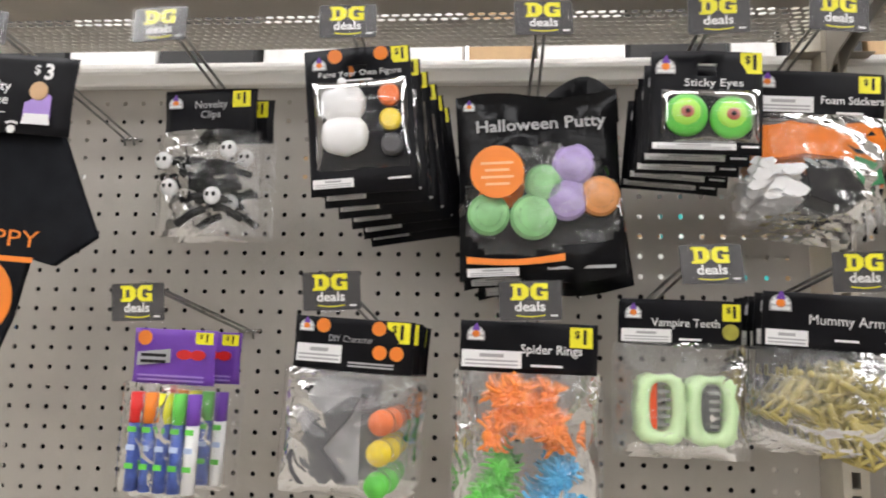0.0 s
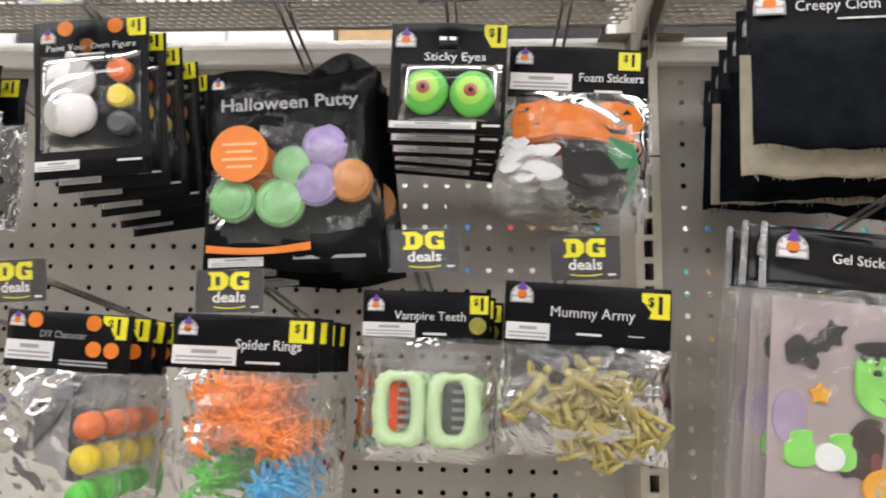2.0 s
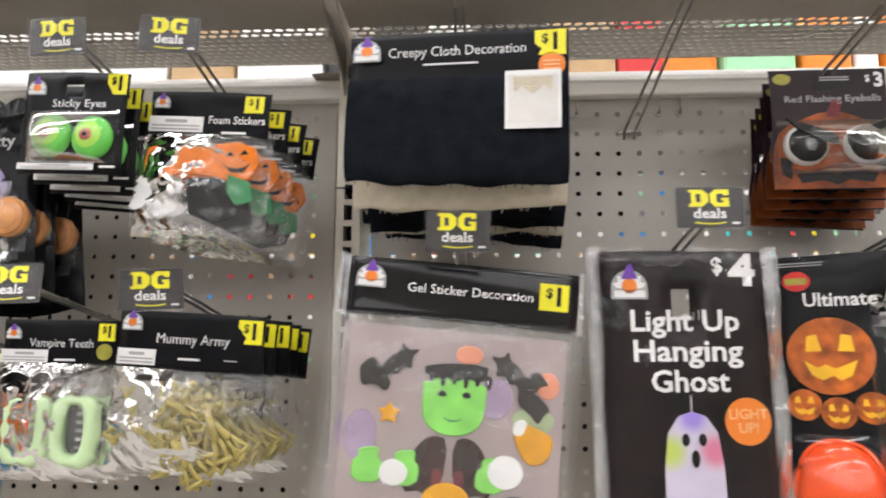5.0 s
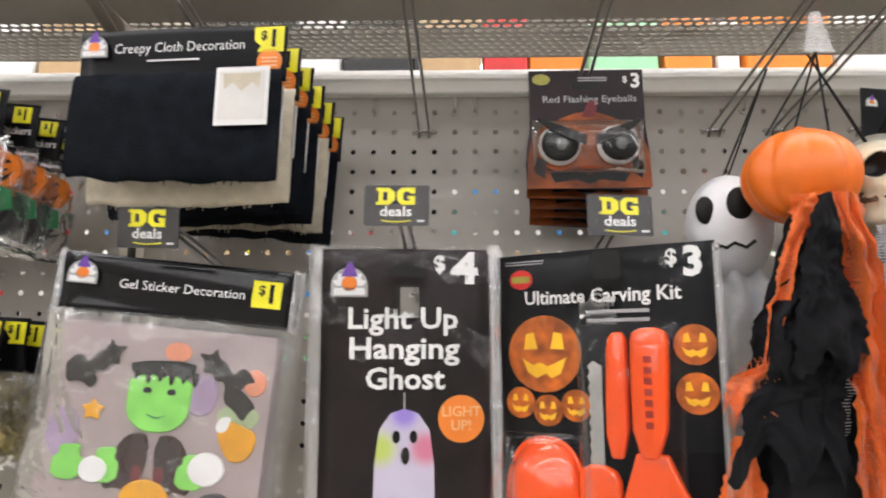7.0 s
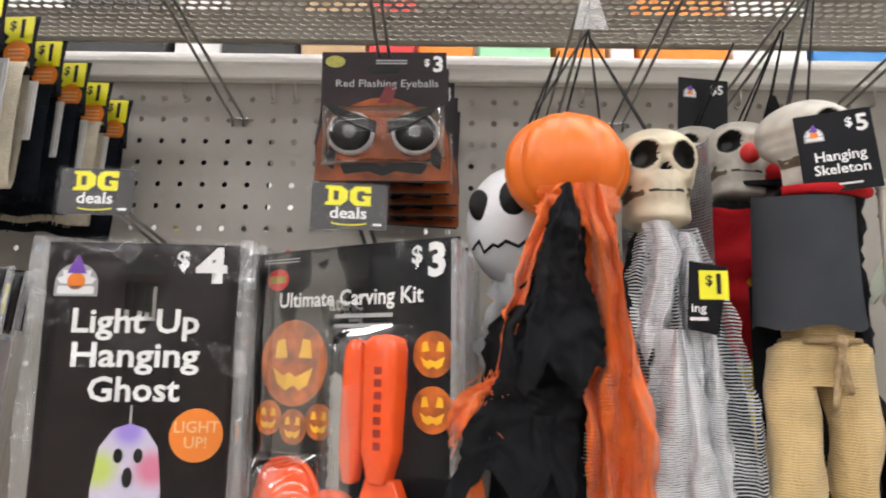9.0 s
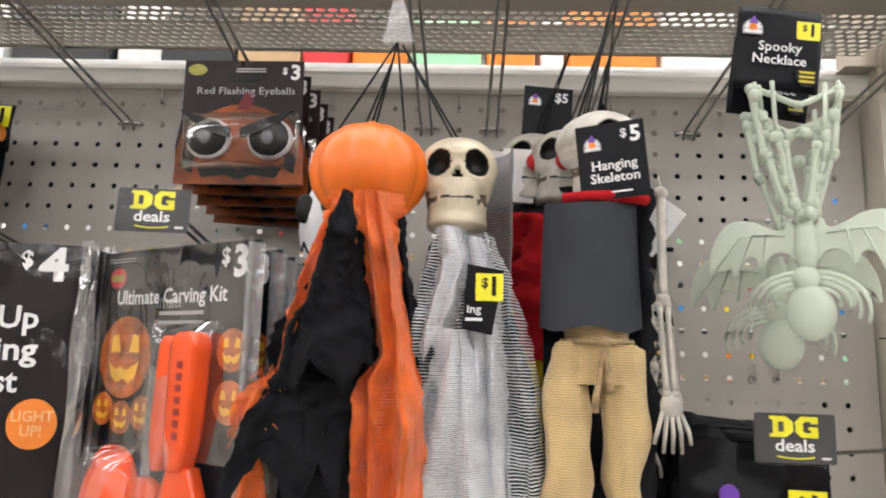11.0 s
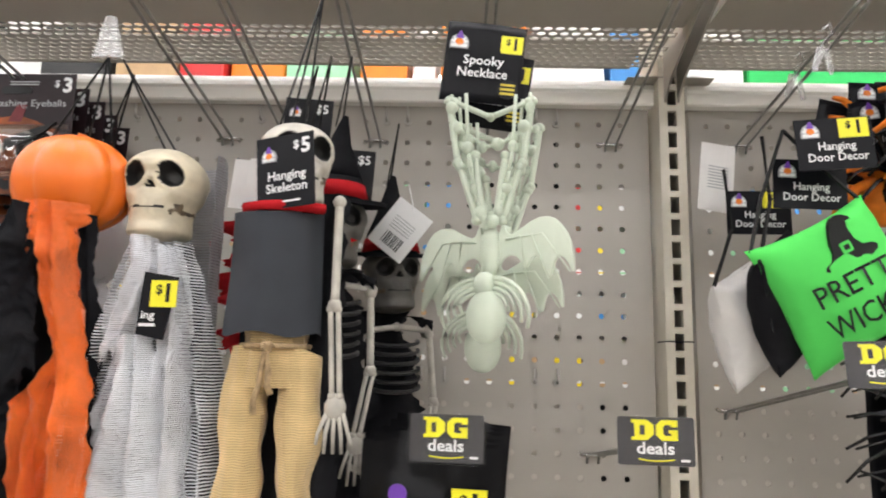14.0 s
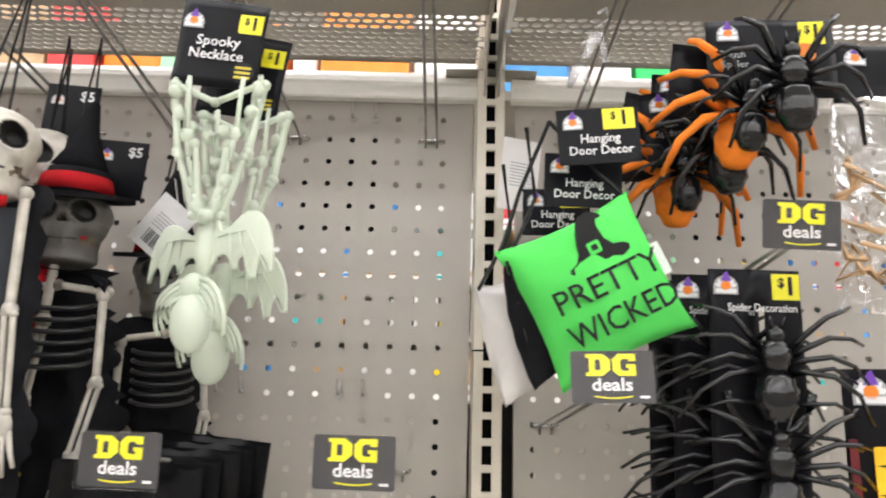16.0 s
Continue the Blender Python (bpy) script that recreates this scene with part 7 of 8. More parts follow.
    part("rope_knot", ball(bmesh.new(), tuple(w @ Vector((-0.004, -0.034, -0.141))), 0.0050, 0.004, 0.0046, 12, 8, lambda d: 1 + 0.14 * math.sin(7 * d.x + 5 * d.z)), M_ROPE, t, "", True)
    part("trouser_lining", sheet(bmesh.new(), lambda u, v: tuple(w @ Vector((-0.040 + 0.075 * u, 0.016, -0.10 - 0.23 * v))), 4, 4), M_BFAB, t, "black cloth behind", True)
    t2 = thing("hanging_skeleton", "plastic skeleton with bare arm bones behind the coat", "hanging decoration", pose(1.349, 0.572, 1.490), "hanging figures")
    arm(t2, ((-0.004, 0, 0.008), (-0.004, 0, -0.070), (0.000, 0, -0.136)))
    part("shoulder_cloth", strip([(-0.024, 0.030, 0.02), (-0.024, 0.030, -0.10), (-0.024, 0.03, -0.26)], (0.045, 0.05, 0.055), 0.005, 3, 71), M_BFAB, t2, "black cloth body", True)
    cords(t, -0.004, 0, 0.034, (0.012, -0.012, 0.150), 0.010, 3)
    # behind it: black suit and witch hat
    t3 = thing("hanging_witch_skeleton", "plastic skeleton in black cloth and witch hat with red band", "hanging decoration", pose(1.322, 0.672, 1.494, 0, 0, 14), "hanging figures")
    # the shadow under the hat is painted into this skull's colour
    part("skull_head", skull_mesh((0, 0, 0), 0.030, 0.034, 0.032), [M_BONED, M_SOCKET, M_WASH], t3, "bone skull with its shade painted dark")
    part("hat_brim", poly(bmesh.new(), [(0.047 * math.cos(a), 0.040 * math.sin(a)) for a in [2 * math.pi * k / 26 for k in range(26)]], -0.002, 0.002), M_BFAB, t3, "black felt hat brim").data.transform(Matrix.Translation((0, -0.004, 0.026)) @ Matrix.Rotation(radians(98), 4, "X"))
    part("hat_cone", tube(tube(bmesh.new(), [(0, 0, 0.026), (0, 0, 0.048)], 0.0295, 20, 0.0245), [(0, 0, 0.0481), (0.001, 0.001, 0.065), (0.002, 0.002, 0.085), (0.006, 0.006, 0.112)], 0.0244, 20, 0.003), M_BFAB, t3, "black pointed hat", True)
    part("hat_band", tube(bmesh.new(), [(0, 0, 0.0285), (0, 0, 0.0425)], 0.0305, 20, 0.0272), M_REDFAB, t3, "red satin hat band", True)
    bm = bmesh.new()
    bone(bm, (-0.036, -0.012, -0.052), (0.0, -0.016, -0.048), 0.0030)
    bone(bm, (0.036, -0.012, -0.052), (0.0, -0.016, -0.048), 0.0030)
    part("collarbone", bm, M_BONEG, t3, "bone collar", True)
    for k in range(6):
        part("rib", tube(bmesh.new(), [(0.026 * math.cos(math.pi * q / 10), -0.004 - 0.020 * math.sin(math.pi * q / 10), -0.062 - 0.009 * k - 0.005 * math.sin(math.pi * q / 10)) for q in range(11)], 0.0021, 5), M_RIB, t3, "dark painted rib", True)
    part("suit", strip([(0, 0.030, -0.03), (0, 0.032, -0.14), (0, 0.034, -0.30)], (0.080, 0.095, 0.100), 0.005, 4, 83), M_BFAB, t3, "black cloth suit", True)
    arm(t3, ((0.034, -0.018, -0.056), (0.036, -0.020, -0.122), (0.026, -0.024, -0.176)))
    arm(t3, ((-0.036, -0.018, -0.056), (-0.040, -0.020, -0.126), (-0.040, -0.024, -0.180)))
    part("bow", strip([(-0.03, -0.018, -0.034), (0.034, -0.016, -0.040)], (0.014, 0.014), 0.003, 2, 87), M_BFAB, t3, "black bow", True)
    cords(t3, 0, 0, 0.10, (0.008, -0.01, 0.166), 0.006, 2)
    copy_thing(t3, pose(1.366, 0.765, 1.462, 0, -3, 24))
    tg = thing("barcode_tag", "white paper swing tag with printed bars", "swing tag", pose(1.378, 0.716, 1.506, 0, 38, -8))
    part("tag", poly(bmesh.new(), rrect(-0.021, 0.021, -0.026, 0.026, 0.001), 0, 0.0006), M_WHITE, tg)
    for k in range(9):
        part("barcode_bar", poly(bmesh.new(), [(-0.010 + 0.0024 * k, -0.020), (-0.010 + 0.0024 * k + (0.0016 if k % 3 else 0.0009), -0.020), (-0.010 + 0.0024 * k + (0.0016 if k % 3 else 0.0009), -0.007), (-0.010 + 0.0024 * k, -0.007)], -0.0004, -0.0001), M_DGREY, tg)
    bars(tg, -0.012, 0.012, 0.010, 0.0008, -0.0001, 5, 0.003, M_GREY)
    part("tag_loop", tube(bmesh.new(), [(0, 0, 0.022), (-0.022, 0.0, 0.040)], 0.0006, 4), M_WHITE, tg)
    # a third and a fourth behind, in red and mustard
    for k, (x, y) in enumerate(((1.291, 0.676), (1.266, 0.714))):
        t4 = thing("hanging_clown_skeleton", "plastic clown skeleton with red nose in red and mustard cloth", "hanging decoration", pose(x, y, 1.542 + 0.009 * k, 0, 5, -8 + 6 * k), "hanging figures")
        part("skull_head", skull_mesh((0, 0, 0), 0.031, 0.037, 0.034), [M_BONEG, M_SOCKET, M_WASH], t4, "greyish bone skull")
        part("red_nose", ball(bmesh.new(), (0, -0.037, 0.000), 0.0085, None, None, 14, 9), M_RED, t4, "round red nose", True)
        part("neck_ruff", ball(bmesh.new(), (0, 0, -0.044), 0.034, 0.030, 0.009, 30, 8, lambda d: 1 + 0.10 * math.sin(12 * math.atan2(d.y, d.x))), M_BFAB, t4, "", True)
        part("red_jacket", strip([(0, -0.014, -0.046), (0, -0.014, -0.10), (0, -0.012, -0.16)], (0.085, 0.092, 0.08), 0.005, 4, 91 + k), M_REDFAB, t4, "red cloth jacket", True)
        part("mustard_trousers", strip([(0.006, -0.018, -0.075), (0.008, -0.016, -0.18), (0.008, -0.012, -0.34)], (0.035, 0.060, 0.07), 0.005, 4, 95 + k), M_YELFAB, t4, "mustard cloth trousers", True)
        part("white_tag", poly(bmesh.new(), rrect(-0.058, -0.026, -0.030, 0.020, 0.001), 0.004, 0.0046), M_PILLW, t4, "white paper tag")
        arm(t4, ((0.040, -0.016, -0.052), (0.042, -0.018, -0.12), (0.040, -0.020, -0.18)), 0.0036)
        cords(t4, 0, 0, 0.034, (0.022, -0.03, 0.110), 0.006, 2)
    for x, y, z in ((1.325, 0.735, 1.592), (1.282, 0.720, 1.640)):
        c = thing("skeleton_price_card", "small black price card behind the skeletons", "price card", pose(x, y, z, 0, 3, 4))
        part("card", poly(bmesh.new(), rrect(-0.024, 0.024, -0.056, 0.0, 0.0006), 0, 0.0008), M_CARD, c)
        emblem(c, -0.013, -0.016, 0.0062, -0.0002)
        text("$5", 0.013, 0.013, -0.0105, -0.0001, M_WHITE, c, bold=0.02)


# ---- glow necklaces, pillows, spiders ----
def necklaces():
    for k in range(2):
        t = thing("glow_necklace", "pale glow-green spooky necklace on a black card", "necklace", pose(1.457 + 0.010 * k, 0.610 + 0.035 * k, 1.664 - 0.010 * k, 0, 6 + 2 * k, -2), "spooky necklaces")
        card(t, 0.067, -0.070, 0.0, bend=0.002)
        emblem(t, -0.022, -0.020, 0.0080, -0.0035)
        price(t, 0.013, -0.010, 0.0185, 0.0155, -0.0026)
        text("Spooky\nNecklace", 0.0115, 0.0, -0.040, -0.0040, M_WHITE, t, width=0.042, bold=0.012)
        seal = part("yellow_seal", disc(bmesh.new(), 0.0225, -0.057, 0.0085, -0.0030, -0.0022, 18), M_BLACK, t)
        bars(t, 0.0165, 0.0285, -0.0525, 0.002, -0.0031, 3, 0.0038, M_YELDULL2)
        flat = set(t.children_recursive)
        r = random.Random(50 + k)
        # two loops of bone beads
        for loop, (w, low, y) in enumerate(((0.064, -0.110, -0.012), (0.052, -0.170, -0.006), (0.040, -0.176, -0.016))):
            bm = bmesh.new()
            prev = None
            for q in range(17):
                u = q / 16
                x = w / 2 * math.cos(math.pi * (1 - u)) * (1.0 if loop == 0 else 1 - 0.45 * math.sin(math.pi * u))
                z = -0.068 + (low + 0.068) * math.sin(math.pi * u) ** (0.8 if loop == 0 else 0.55) + r.uniform(-0.002, 0.002)
                p = Vector((x, y + r.uniform(-0.003, 0.003), z))
                if q % 2:
                    ball(bm, p, 0.0040 + 0.0014 * (q % 4 == 1), None, 0.0054, 8, 6)
                if prev is not None:
                    tube(bm, [prev, p], 0.0017, 6)
                prev = p
            part("bead_chain", bm, M_GLOW, t, "chain of glow plastic bones", True)
        bm = bmesh.new()
        for s in (-1, 1):
            bone(bm, (s * 0.034, -0.010, -0.072), (s * 0.026, -0.012, -0.125), 0.0028)
            bone(bm, (s * 0.024, -0.012, -0.128), (s * 0.010, -0.012, -0.172), 0.0028)
            bone(bm, (s * 0.012, -0.016, -0.120), (s * 0.005, -0.014, -0.170), 0.0026)
            bone(bm, (s * 0.030, -0.014, -0.074), (0, -0.016, -0.088), 0.0024)
        part("bone_link", bm, M_GLOW, t, "", True)
        chain = set(t.children_recursive)
        # bat pendant, then the spider hung under it
        wing = [(0, 0.010), (0.008, 0.012), (0.012, 0.026), (0.017, 0.012), (0.028, 0.016), (0.044, 0.025), (0.060, 0.025), (0.072, 0.014), (0.079, -0.004), (0.080, -0.026), (0.072, -0.010), (0.063, -0.008), (0.058, -0.030), (0.050, -0.010), (0.041, -0.006), (0.035, -0.020), (0.028, -0.006), (0.016, -0.004), (0.008, -0.014)]
        dx, dz, dy = -0.016 * k, -0.197 - 0.012 * k, 0.004 * k
        pts = rounded([(0.9 * x + dx, 0.92 * z + dz) for x, z in wing + [(0, -0.016)] + [(-x, z) for x, z in wing[:0:-1]]])
        b = part("bat_pendant", bevelled(poly(bmesh.new(), pts, -0.0115 + dy, -0.0090 + dy), 0.0009, 2), M_GLOW, t, "glow plastic bat pendant", True)
        part("bat_body", ball(bmesh.new(), (dx, -0.012 + dy, dz), 0.0085, 0.006, 0.022, 14, 16, lambda d: 1 + 0.07 * math.sin(24 * d.z)), M_GLOW, b, "", True)
        for sg in (-1, 1):
            for rib in ((0.051, -0.024), (0.069, -0.020), (0.031, -0.016)):
                part("wing_rib", tube(bmesh.new(), [(dx + sg * 0.014, -0.0122 + dy, dz + 0.008), (dx + sg * (0.5 * rib[0] + 0.012), -0.0130 + dy, dz + 0.010), (dx + sg * rib[0], -0.0122 + dy, dz + rib[1])], 0.0007, 5), M_GLOW, b, "", True)
        sp = part("spider_pendant", ball(bmesh.new(), (dx + 0.002, -0.020 + dy, dz - 0.052), 0.0168, 0.012, 0.0205, 22, 14), M_GLOW, t, "glow plastic spider pendant", True)
        part("spider_head", ball(bmesh.new(), (dx, -0.019 + dy, dz - 0.027), 0.0095, 0.008, 0.0100, 14, 9), M_GLOW, sp, "", True)
        for sg in (-1, 1):
            for q in range(4):
                out, down = 0.016 + 0.006 * q, 0.010 + 0.006 * q
                pts = [(dx + sg * (0.006 + out * math.sin(1.95 * a)), -0.018 + dy - 0.004 * math.sin(3 * a), dz - 0.034 + 0.004 * q - down * (1 - math.cos(1.95 * a))) for a in [n / 7 for n in range(8)]]
                part("spider_leg", tube(bmesh.new(), pts, 0.0021, 7, 0.0014), M_GLOW, sp, "", True)

        turn = Matrix.Translation((0, -0.014, 0)) @ Matrix.Rotation(radians(-34), 4, 'Z') @ Matrix.Translation((0, 0.014, 0))
        for ob in t.children_recursive:
            if ob not in chain:
                ob.data.transform(turn)
            if ob not in flat:
                ob.data.transform(Matrix.Translation((0.003, 0, 0)) @ Matrix.Rotation(radians(-6 - 2 * k), 4, 'Y'))


M_YELDULL2 = mat("mustard_print", (0.62, 0.50, 0.04), 0.4, var=0.1)


M_PLUG = mat("smoky_clear_plastic", (0.42, 0.40, 0.37), 0.15, var=0.05)


M_GLOW.node_tree.nodes["Principled BSDF"].inputs["Subsurface Weight"].default_value = 0.0
M_GLOW.node_tree.nodes["Principled BSDF"].inputs["Alpha"].default_value = 0.62


def dark_packs():
    t = thing("foil_packet", "shiny black foil packet under a peg hook", "packet", pose(1.418, 0.606, 1.320, 0, 1, -4), "black foil packets")

    def f(u, v):
        b = math.sin(math.pi * min(max(u, 0.03), 0.97)) * math.sin(math.pi * min(max(0.2 + 0.8 * v, 0.0), 0.97))
        return (0.106 * (u - 0.5), -0.012 * b - 0.005 * noise.noise(Vector((u * 5, v * 4, 1))), -0.12 * v + 0.004 * noise.noise(Vector((u * 6, 0, 4))))
    part("bag_front", sheet(bmesh.new(), f, 18, 14), M_FOIL, t, "crinkled black foil", True)
    part("bag_back", sheet(bmesh.new(), lambda u, v: (0.106 * (u - 0.5), 0.004, -0.12 * v), 4, 4), M_FOIL, t)
    price(t, 0.018, -0.030, 0.026, 0.024, -0.016)
    part("purple_patch", disc(bmesh.new(), -0.022, -0.036, 0.007, -0.0155, -0.0145, 12), M_PURPLE, t)
    fan(t, 4, 0.028, 0.004, 0.002, 0.8)


def cushion(half, m, t, name="cushion"):
    def f(u, v, s):
        x, z = 2 * u - 1, 2 * v - 1
        edge = (1 - x * x) * (1 - z * z)
        pull = 1 - 0.10 * (1 - abs(x) ** 2) * abs(z) ** 3
        pull2 = 1 - 0.10 * (1 - abs(z) ** 2) * abs(x) ** 3
        return (half * x * pull2, s * 0.026 * max(edge, 0) ** 0.45 + 0.0012 * noise.noise(Vector((x * 4, z * 4, s))), half * z * pull)
    bm = sheet(bmesh.new(), lambda u, v: f(u, v, -1), 24, 24)
    sheet(bm, lambda u, v: f(u, v, 1), 24, 24)
    bmesh.ops.remove_doubles(bm, verts=bm.verts, dist=0.0002)
    bmesh.ops.recalc_face_normals(bm, faces=bm.faces)
    return part(name, bm, m, t, "", True)


def pillows():
    t = thing("door_pillow", "small lime green pillow with black witch hat lettering", "pillow", pose(1.7415, 0.622, 1.449, 0, -27, 4) @ Matrix.Scale(1.06, 4), "door pillows")
    cushion(0.0535, M_PILLOW, t)
    text("PRETTY", 0.0225, 0.001, 0.001, -0.0268, M_BLACK, t, width=0.078, bold=0.004)
    text("WICKED", 0.0225, 0.002, -0.023, -0.0252, M_BLACK, t, width=0.080, bold=0.004)
    hat = part("printed_hat", poly(bmesh.new(), rounded([(-0.020, 0.017), (-0.008, 0.022), (-0.004, 0.036), (0.003, 0.049), (0.012, 0.050), (0.020, 0.043), (0.012, 0.043), (0.014, 0.024), (0.028, 0.020), (0.026, 0.014), (0.008, 0.011), (-0.012, 0.012)]), -0.0240, -0.0205), M_BLACK, t, "printed black witch hat")
    part("hat_buckle", poly(bmesh.new(), rrect(0.000, 0.009, 0.0215, 0.0300, 0.0015), -0.0246, -0.0241), M_PILLOW, hat)
    part("buckle_hole", poly(bmesh.new(), rrect(0.0023, 0.0067, 0.0238, 0.0277, 0.0008), -0.0251, -0.0247), M_BLACK, hat)
    part("side_label", poly(bmesh.new(), rrect(0.044, 0.056, -0.012, 0.012, 0.001), -0.0008, 0.0), M_WHITE, t, "white sewn label")
    # hanging loop and card
    for s in (-1, 1):
        part("ribbon", tube(bmesh.new(), [(s * 0.050, 0, 0.050), (0.028 * s + 0.012, 0.006, 0.085), (0.030, 0.010, 0.125)], 0.0016, 5), M_BLACK, t, "black hanging ribbon")
    for k, (x, y, z, m, lab) in enumerate(((1.716, 0.660, 1.440, M_BFAB, "small black pillow with white print"), (1.702, 0.704, 1.424, M_PILLW, "small white pillow behind the others"))):
        p = thing("door_pillow", lab, "pillow", pose(x, y, z, 0, -24 + 2 * k, 50 - 6 * k), "door pillows")
        cushion(0.050, m, p)
        for q in range(3):
            part("printed_bone", ball(bmesh.new(), (0.018, -0.0245, 0.022 - 0.020 * q), 0.003, 0.002, 0.008, 8, 6), M_WHITE if k == 0 else M_BLACK, p)
        part("ribbon", tube(bmesh.new(), [(-0.048, 0, 0.048), (0.01, 0.0, 0.085), (0.02, 0.0, 0.14)], 0.0018, 5), M_BLACK, p, "black hanging ribbon")
    for x, y, z, ti, full in ((1.743, 0.617, 1.588, -4, True), (1.740, 0.650, 1.562, 2, False), (1.732, 0.735, 1.556, 0, True)):
        c = thing("decor_card", "black hang card lettered in white above the pillows", "hang card", pose(x, y, z, 0, ti, -3), "pillow cards")
        part("card", poly(bmesh.new(), rrect(-0.031, 0.031, -0.044, 0.0, 0.0008), 0, 0.0008), M_CARD, c)
        emblem(c, -0.019, -0.012, 0.0075, -0.0002)
        if full:
            price(c, 0.004, -0.001, 0.024, 0.0165, -0.0001)
        text("Hanging\nDoor Decor", 0.0098, 0.001, -0.029, -0.0001, M_WHITE, c, width=0.048, bold=0.012)
    for x, y, z in ((1.742, 0.668, 1.655), (1.748, 0.630, 1.663)):
        c = thing("clear_hanger", "empty clear plastic hanger on the peg hook", "hanger", pose(x, y, z, 0, 6, 12), "clear hangers")
        bm = tube(bmesh.new(), [(0, 0, 0.012), (0.006, 0, 0.018), (0.010, 0, 0.010), (0.002, 0, 0.002), (0, 0, -0.004)], 0.0014, 6)
        part("hanger_hook", bm, M_MILK, c, "", True)
        part("hanger_bar", bevelled(poly(bmesh.new(), [(-0.010, -0.030), (-0.006, -0.006), (0.006, -0.004), (0.012, -0.028), (0.008, -0.030), (0.002, -0.012), (-0.005, -0.030)], -0.001, 0.001), 0.0006, 1), M_MILK, c, "", True)
    p = thing("paper_tag", "pale paper tag with printed bars behind the pillows", "swing tag", pose(1.700, 0.755, 1.575, 0, 6, 10))
    part("tag", poly(bmesh.new(), rrect(-0.019, 0.019, -0.036, 0.036, 0.001), 0, 0.0006), M_PILLW, p)
    bars(p, -0.010, 0.012, 0.012, 0.0012, -0.0001, 8, 0.0032, M_GREY)


def spider_shape(t, x, y, z, s, m, m2=None, spread=1.0, thick=1.0, angles=(52, 18, -10, -40)):
    b = part("spider_body", ball(bmesh.new(), (x, y, z), 0.0145 * s, 0.011 * s, 0.0185 * s, 22, 16, lambda d: 1 + 0.05 * math.sin(13 * d.z) + 0.04 * math.cos(6 * math.atan2(d.y, d.x)) * (1 - d.z * d.z)), m, t, "glossy spider abdomen", True)
    part("spider_thorax", ball(bmesh.new(), (x, y - 0.001, z + 0.026 * s), 0.0105 * s, 0.009 * s, 0.0125 * s, 14, 9), m, b, "", True)
    part("spider_head", ball(bmesh.new(), (x, y - 0.002, z + 0.040 * s), 0.0062 * s, 0.006 * s, 0.0070 * s, 12, 8), m, b, "", True)
    for sg in (-1, 1):
        for q in range(4):
            a = radians(angles[q])
            L = (0.058, 0.054, 0.054, 0.062)[q] * s * spread
            p0 = Vector((x + sg * 0.008 * s, y, z + (0.030 - 0.004 * q) * s))
            p1 = p0 + Vector((sg * 0.45 * L * math.cos(a), -0.010 * s, 0.45 * L * math.sin(a) + 0.007 * s))
            p2 = p0 + Vector((sg * 0.75 * L * math.cos(a), -0.006 * s, 0.75 * L * math.sin(a) + 0.003 * s))
            p3 = p0 + Vector((sg * L * math.cos(a * 1.15), 0.004 * s, L * math.sin(a * 1.15) - 0.006 * s))
            part("spider_leg", tube(bmesh.new(), [p0, p1, p2, p3], 0.0034 * s * thick, 7, 0.0016 * s * thick), m2 if (m2 and q % 2) else m, b, "orange leg" if (m2 and q % 2) else "", True)
        part("spider_fang", tube(bmesh.new(), [(x + sg * 0.003 * s, y - 0.004, z + 0.044 * s), (x + sg * 0.005 * s, y - 0.008, z + 0.053 * s)], 0.0016 * s, 5, 0.0007), m, b, "", True)


def plush_spiders():
    for k, (x, y, z, ti) in enumerate(((1.884, 0.628, 1.670, -2), (1.842, 0.676, 1.632, -8), (1.868, 0.715, 1.660, 4))):
        t = thing("flock_spider", "black and orange plastic spider on a black card", "toy spider", pose(x, y, z, 0, ti, -2), "orange spiders on cards")
        card(t, 0.100, -0.066, 0.0, bend=0.002)
        emblem(t, -0.034, -0.013, 0.0085, -0.0035)
        price(t, 0.022, -0.003, 0.020, 0.019, -0.0028)
        text("Plush\nSpider", 0.0085, -0.030, -0.034, -0.0036, M_GREY, t)
        part("orange_dot", disc(bmesh.new(), 0.025, -0.030, 0.0085, -0.0040, -0.0030, 14), M_ORANGE, t)
        spider_shape(t, 0.006, -0.018, -0.080, 1.10, M_RUBBER, None, 0.88, 0.85)
        o = thing("flock_spider", "orange flocked spider hanging behind a black one", "toy spider", pose(x - 0.022, y + 0.024, z - 0.016, 0, ti + 8, 4), "orange spiders on cards")
        card(o, 0.096, -0.062, 0.0, bend=0.002)
        spider_shape(o, 0.006, -0.010, -0.082, 1.20, M_FLOCK, None, 0.92, 1.25)
        spider_shape(o, 0.010, -0.024, -0.076, 0.92, M_RUBBER, None, 0.9, 0.8)


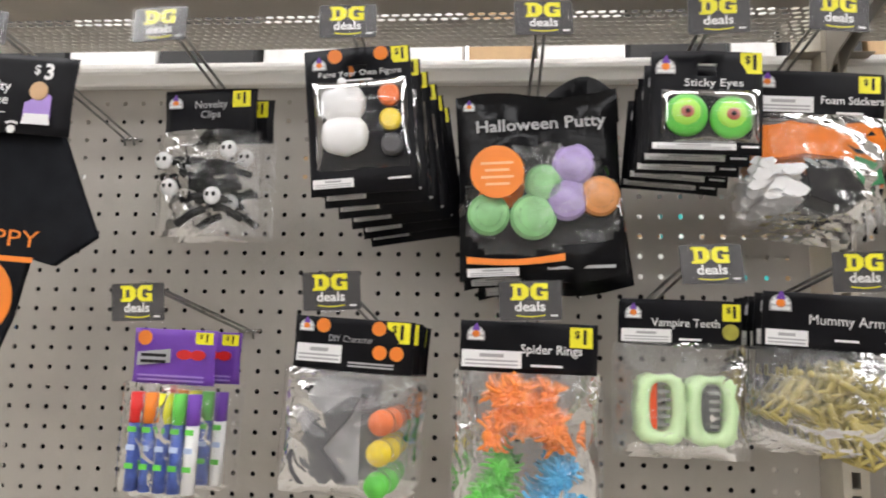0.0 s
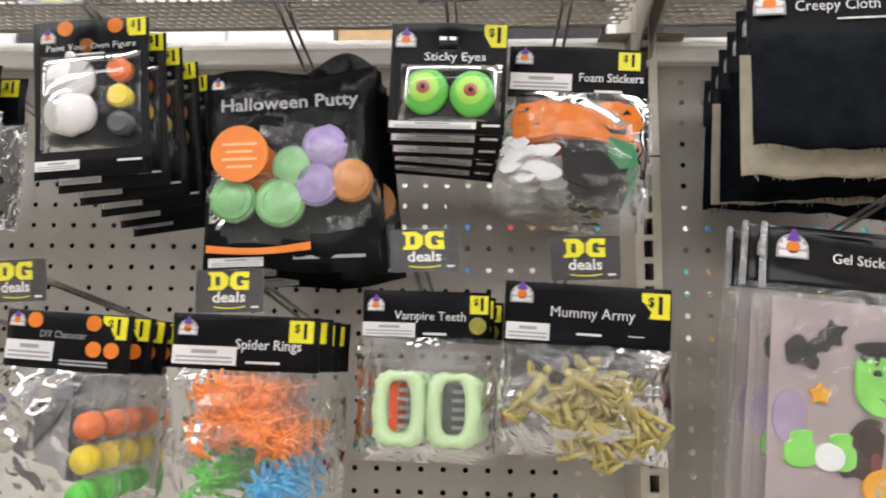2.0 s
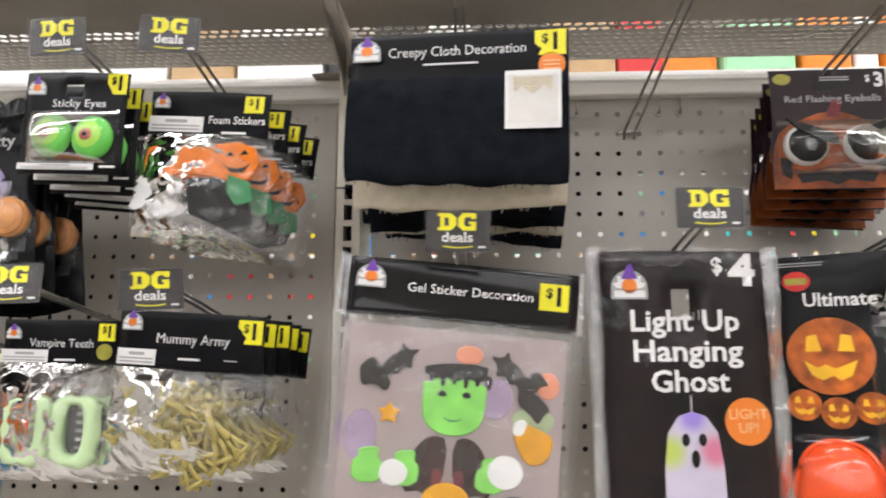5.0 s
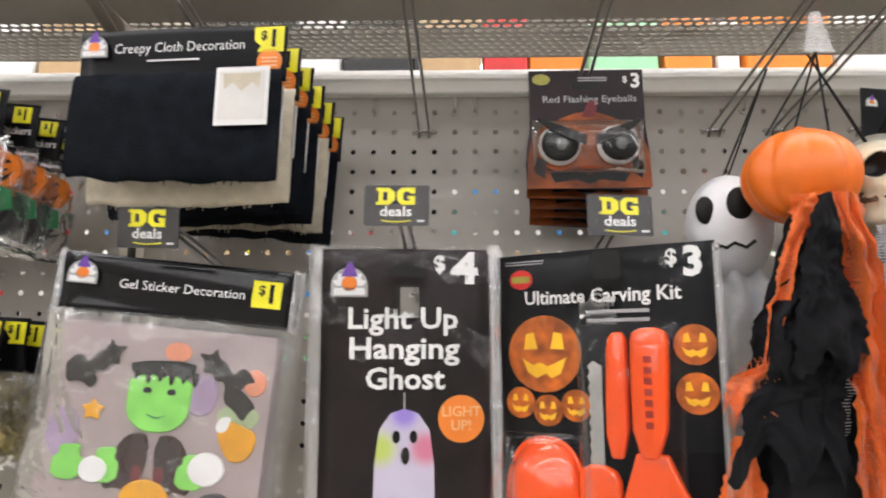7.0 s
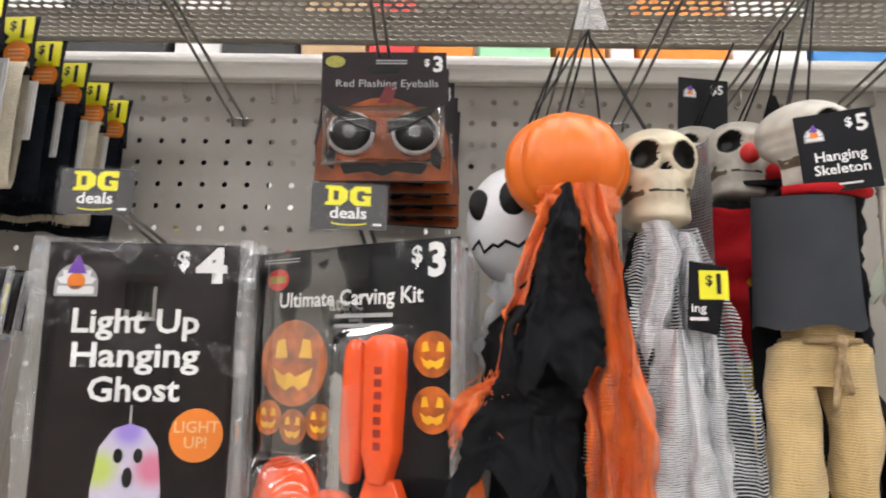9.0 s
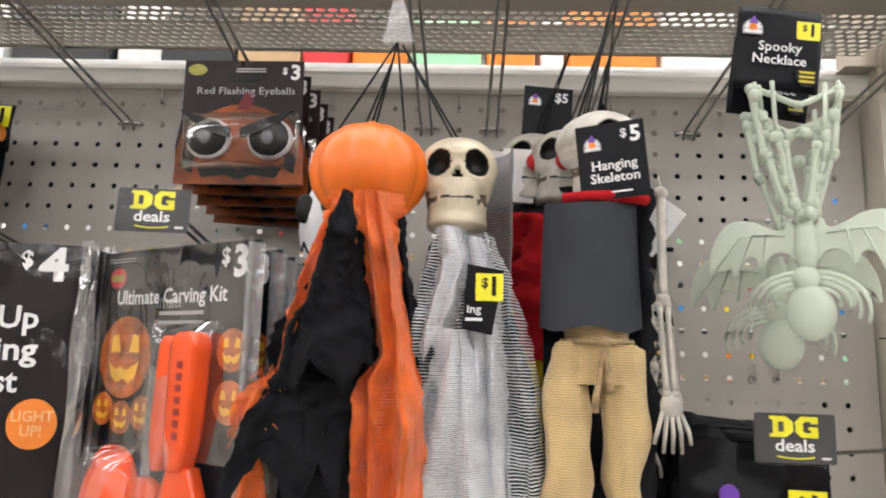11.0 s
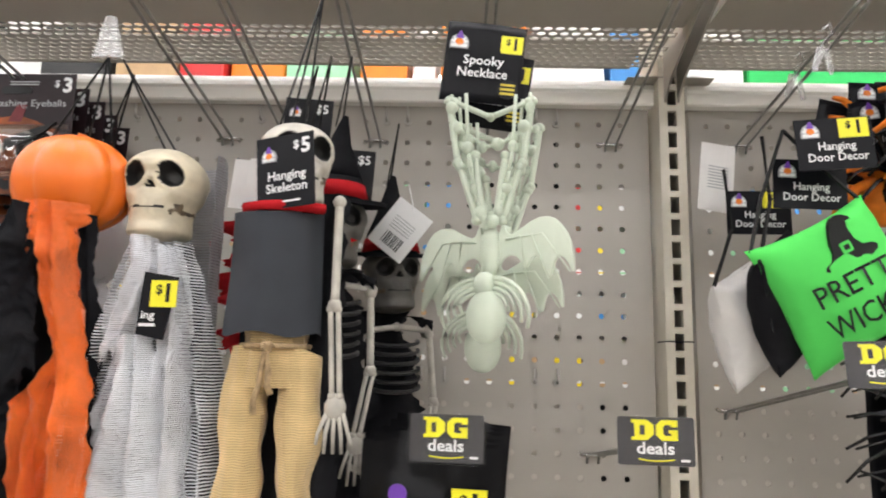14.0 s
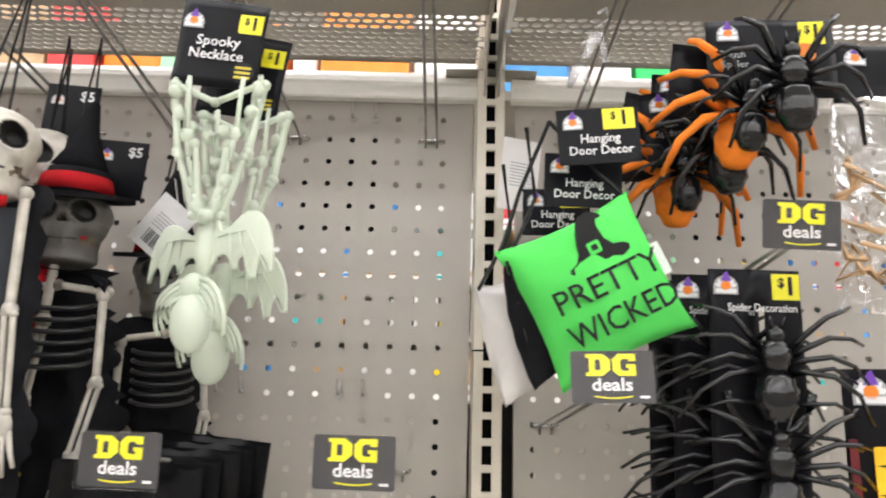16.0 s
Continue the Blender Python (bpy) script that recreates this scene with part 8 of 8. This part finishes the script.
def rubber_spiders():
    for k, (x, y) in enumerate(((1.863, 0.632), (1.846, 0.664), (1.838, 0.700))):
        t = thing("rubber_spider_card", "row of glossy black spiders on a tall black card", "toy spider", pose(x, y, 1.468, 0, 0.5, -3), "black spider cards")
        card(t, 0.068, -0.230, 0.0, bend=0.002)
        emblem(t, -0.022, -0.014, 0.0090, -0.0035)
        price(t, 0.012, -0.003, 0.020, 0.0195, -0.0026)
        text("Spider Decoration", 0.0085, 0.004, -0.029, -0.0038, M_WHITE, t, width=0.050, bold=0.005)
        for q in range(3):
            spider_shape(t, 0.005, -0.018, -0.092 - 0.072 * q, 1.05, M_RUBBER, None, 1.02, 0.72, (34, 14, -6, -24))
            for sg in (-1, 1):
                for n in range(3):
                    z = -0.078 - 0.072 * q - 0.020 * n
                    part("spare_leg", tube(bmesh.new(), [(0.005 + sg * 0.010, -0.014, z), (0.005 + sg * 0.036, -0.026, z + 0.006 - 0.004 * n), (0.005 + sg * 0.058, -0.014, z - 0.004 - 0.003 * n)], 0.0021, 6, 0.0012), M_RUBBER, t, "", True)
        part("card_ring", tube(bmesh.new(), [(0.005 + 0.030 * math.cos(a), -0.006, -0.090 + 0.030 * math.sin(a)) for a in [math.pi * (1 + q / 10) for q in range(11)]], 0.0035, 6), M_RUBBER, t, "", True)


def far_right():
    t = thing("mask_card", "black printed card with yellow panel beside the spiders", "toy card", pose(1.978, 0.632, 1.397, 0, -1, -2))
    card(t, 0.110, -0.19, 0.0, bend=0.003)
    emblem(t, -0.036, -0.018, 0.013, -0.0040)
    part("yellow_panel", poly(bmesh.new(), rrect(-0.038, 0.04, -0.19, -0.055, 0.002), -0.0048, -0.0040), M_PRINTYL, t, "yellow printed panel")
    for k in range(6):
        part("panel_cut", poly(bmesh.new(), [(-0.038, -0.068 - 0.02 * k), (0.0, -0.064 - 0.02 * k), (-0.004, -0.074 - 0.02 * k)], -0.0054, -0.0049), M_BLACK, t)
    part("red_edge", poly(bmesh.new(), rrect(-0.054, -0.048, -0.19, -0.05, 0.001), -0.0030, -0.0020), M_MAROON, t)
    t = thing("moss_packet", "clear packet of pale tan moss under a black header", "packet", pose(1.990, 0.634, 1.652, 0, 1, -2))
    card(t, 0.104, -0.048, 0.0, "header", label="black header card")
    emblem(t, -0.036, -0.012, 0.0085, -0.0040)
    pouch(t, 0.108, -0.215, -0.046, 0.024, 71)
    r = random.Random(9)
    for q in range(26):
        x, z = r.uniform(-0.05, 0.045), r.uniform(-0.205, -0.10)
        part("moss_strand", tube(bmesh.new(), [(x + r.uniform(-0.02, 0.02), r.uniform(-0.018, -0.004), z + r.uniform(-0.02, 0.02)) for _ in range(6)], 0.0022, 5), M_BURLAPFLAT, t, "", True)


tee()
novelty_clips()
figure_set()
putty()
sticky_eyes()
foam_stickers()
creepy_cloth()
eyeball_lights()
markers()
makeup_kit()
spider_rings()
vampire_teeth()
mummy_army()
gel_stickers()
hanging_ghost_pack()
carving_kit()
pumpkin_figure()
ghost_figure()
skull_figure()
skeletons()
necklaces()
dark_packs()
pillows()
plush_spiders()
rubber_spiders()
far_right()

# clear plugs left in holes
for i, j in ((31, 12), (32, 12), (12, 12), (11, 12), (18, 12), (5, 12), (4, 12), (4, 0), (5, 0), (9, 0), (10, 0), (36, 12), (47, 12), (24, 12)):
    t = thing("peg_plug", "small clear plastic clip fixed in a pegboard hole", "clip", pose(HX - i * PITCH, WALL, HZ + j * PITCH), "clear clips")
    part("stem", tube(bmesh.new(), [(0, 0.004, 0), (0, -0.007, 0.001), (0, -0.009, 0.006), (0, -0.009, 0.016)], 0.0019, 7), M_PLUG, t, "", True)
    part("collar", tube(bmesh.new(), [(0, -0.0002, 0), (0, -0.0022, 0)], 0.0046, 10), M_PLUG, t)

# upper hooks, then lower hooks: place, row of holes
for x, j, dt in ((-0.435, 10, 0.0), (-0.262, 10, 0.0), (-0.095, 10, 0.0), (0.085, 10, 0.0), (0.238, 10, 0.0), (0.350, 10, 0.0)):
    hook(x, j, 0.583, True, -0.013, tagdx=dt)
for x in (0.600, 0.800, 0.985, 1.145, 1.235, 1.328, 1.455, 1.610, 1.755, 1.880):
    hook(x, 11, 0.560, False)
for x, j, lift, dt in ((-0.271, 0, -0.020, 0.002), (-0.092, 0, -0.008, -0.004), (0.077, 0, -0.014, -0.012), (0.226, 1, -0.007, 0.010), (0.351, 1, -0.012, 0.004), (0.595, 3, -0.016, 0.0), (0.795, 3, 0.002, -0.003), (0.973, 3, -0.006, -0.004), (1.431, -3, -0.002, -0.004), (1.578, -3, 0.0, -0.010), (1.738, -1, 0.006, 0.0), (1.866, 3, 0.007, 0.001)):
    hook(x, j, 0.574, True, lift, tagdx=dt)
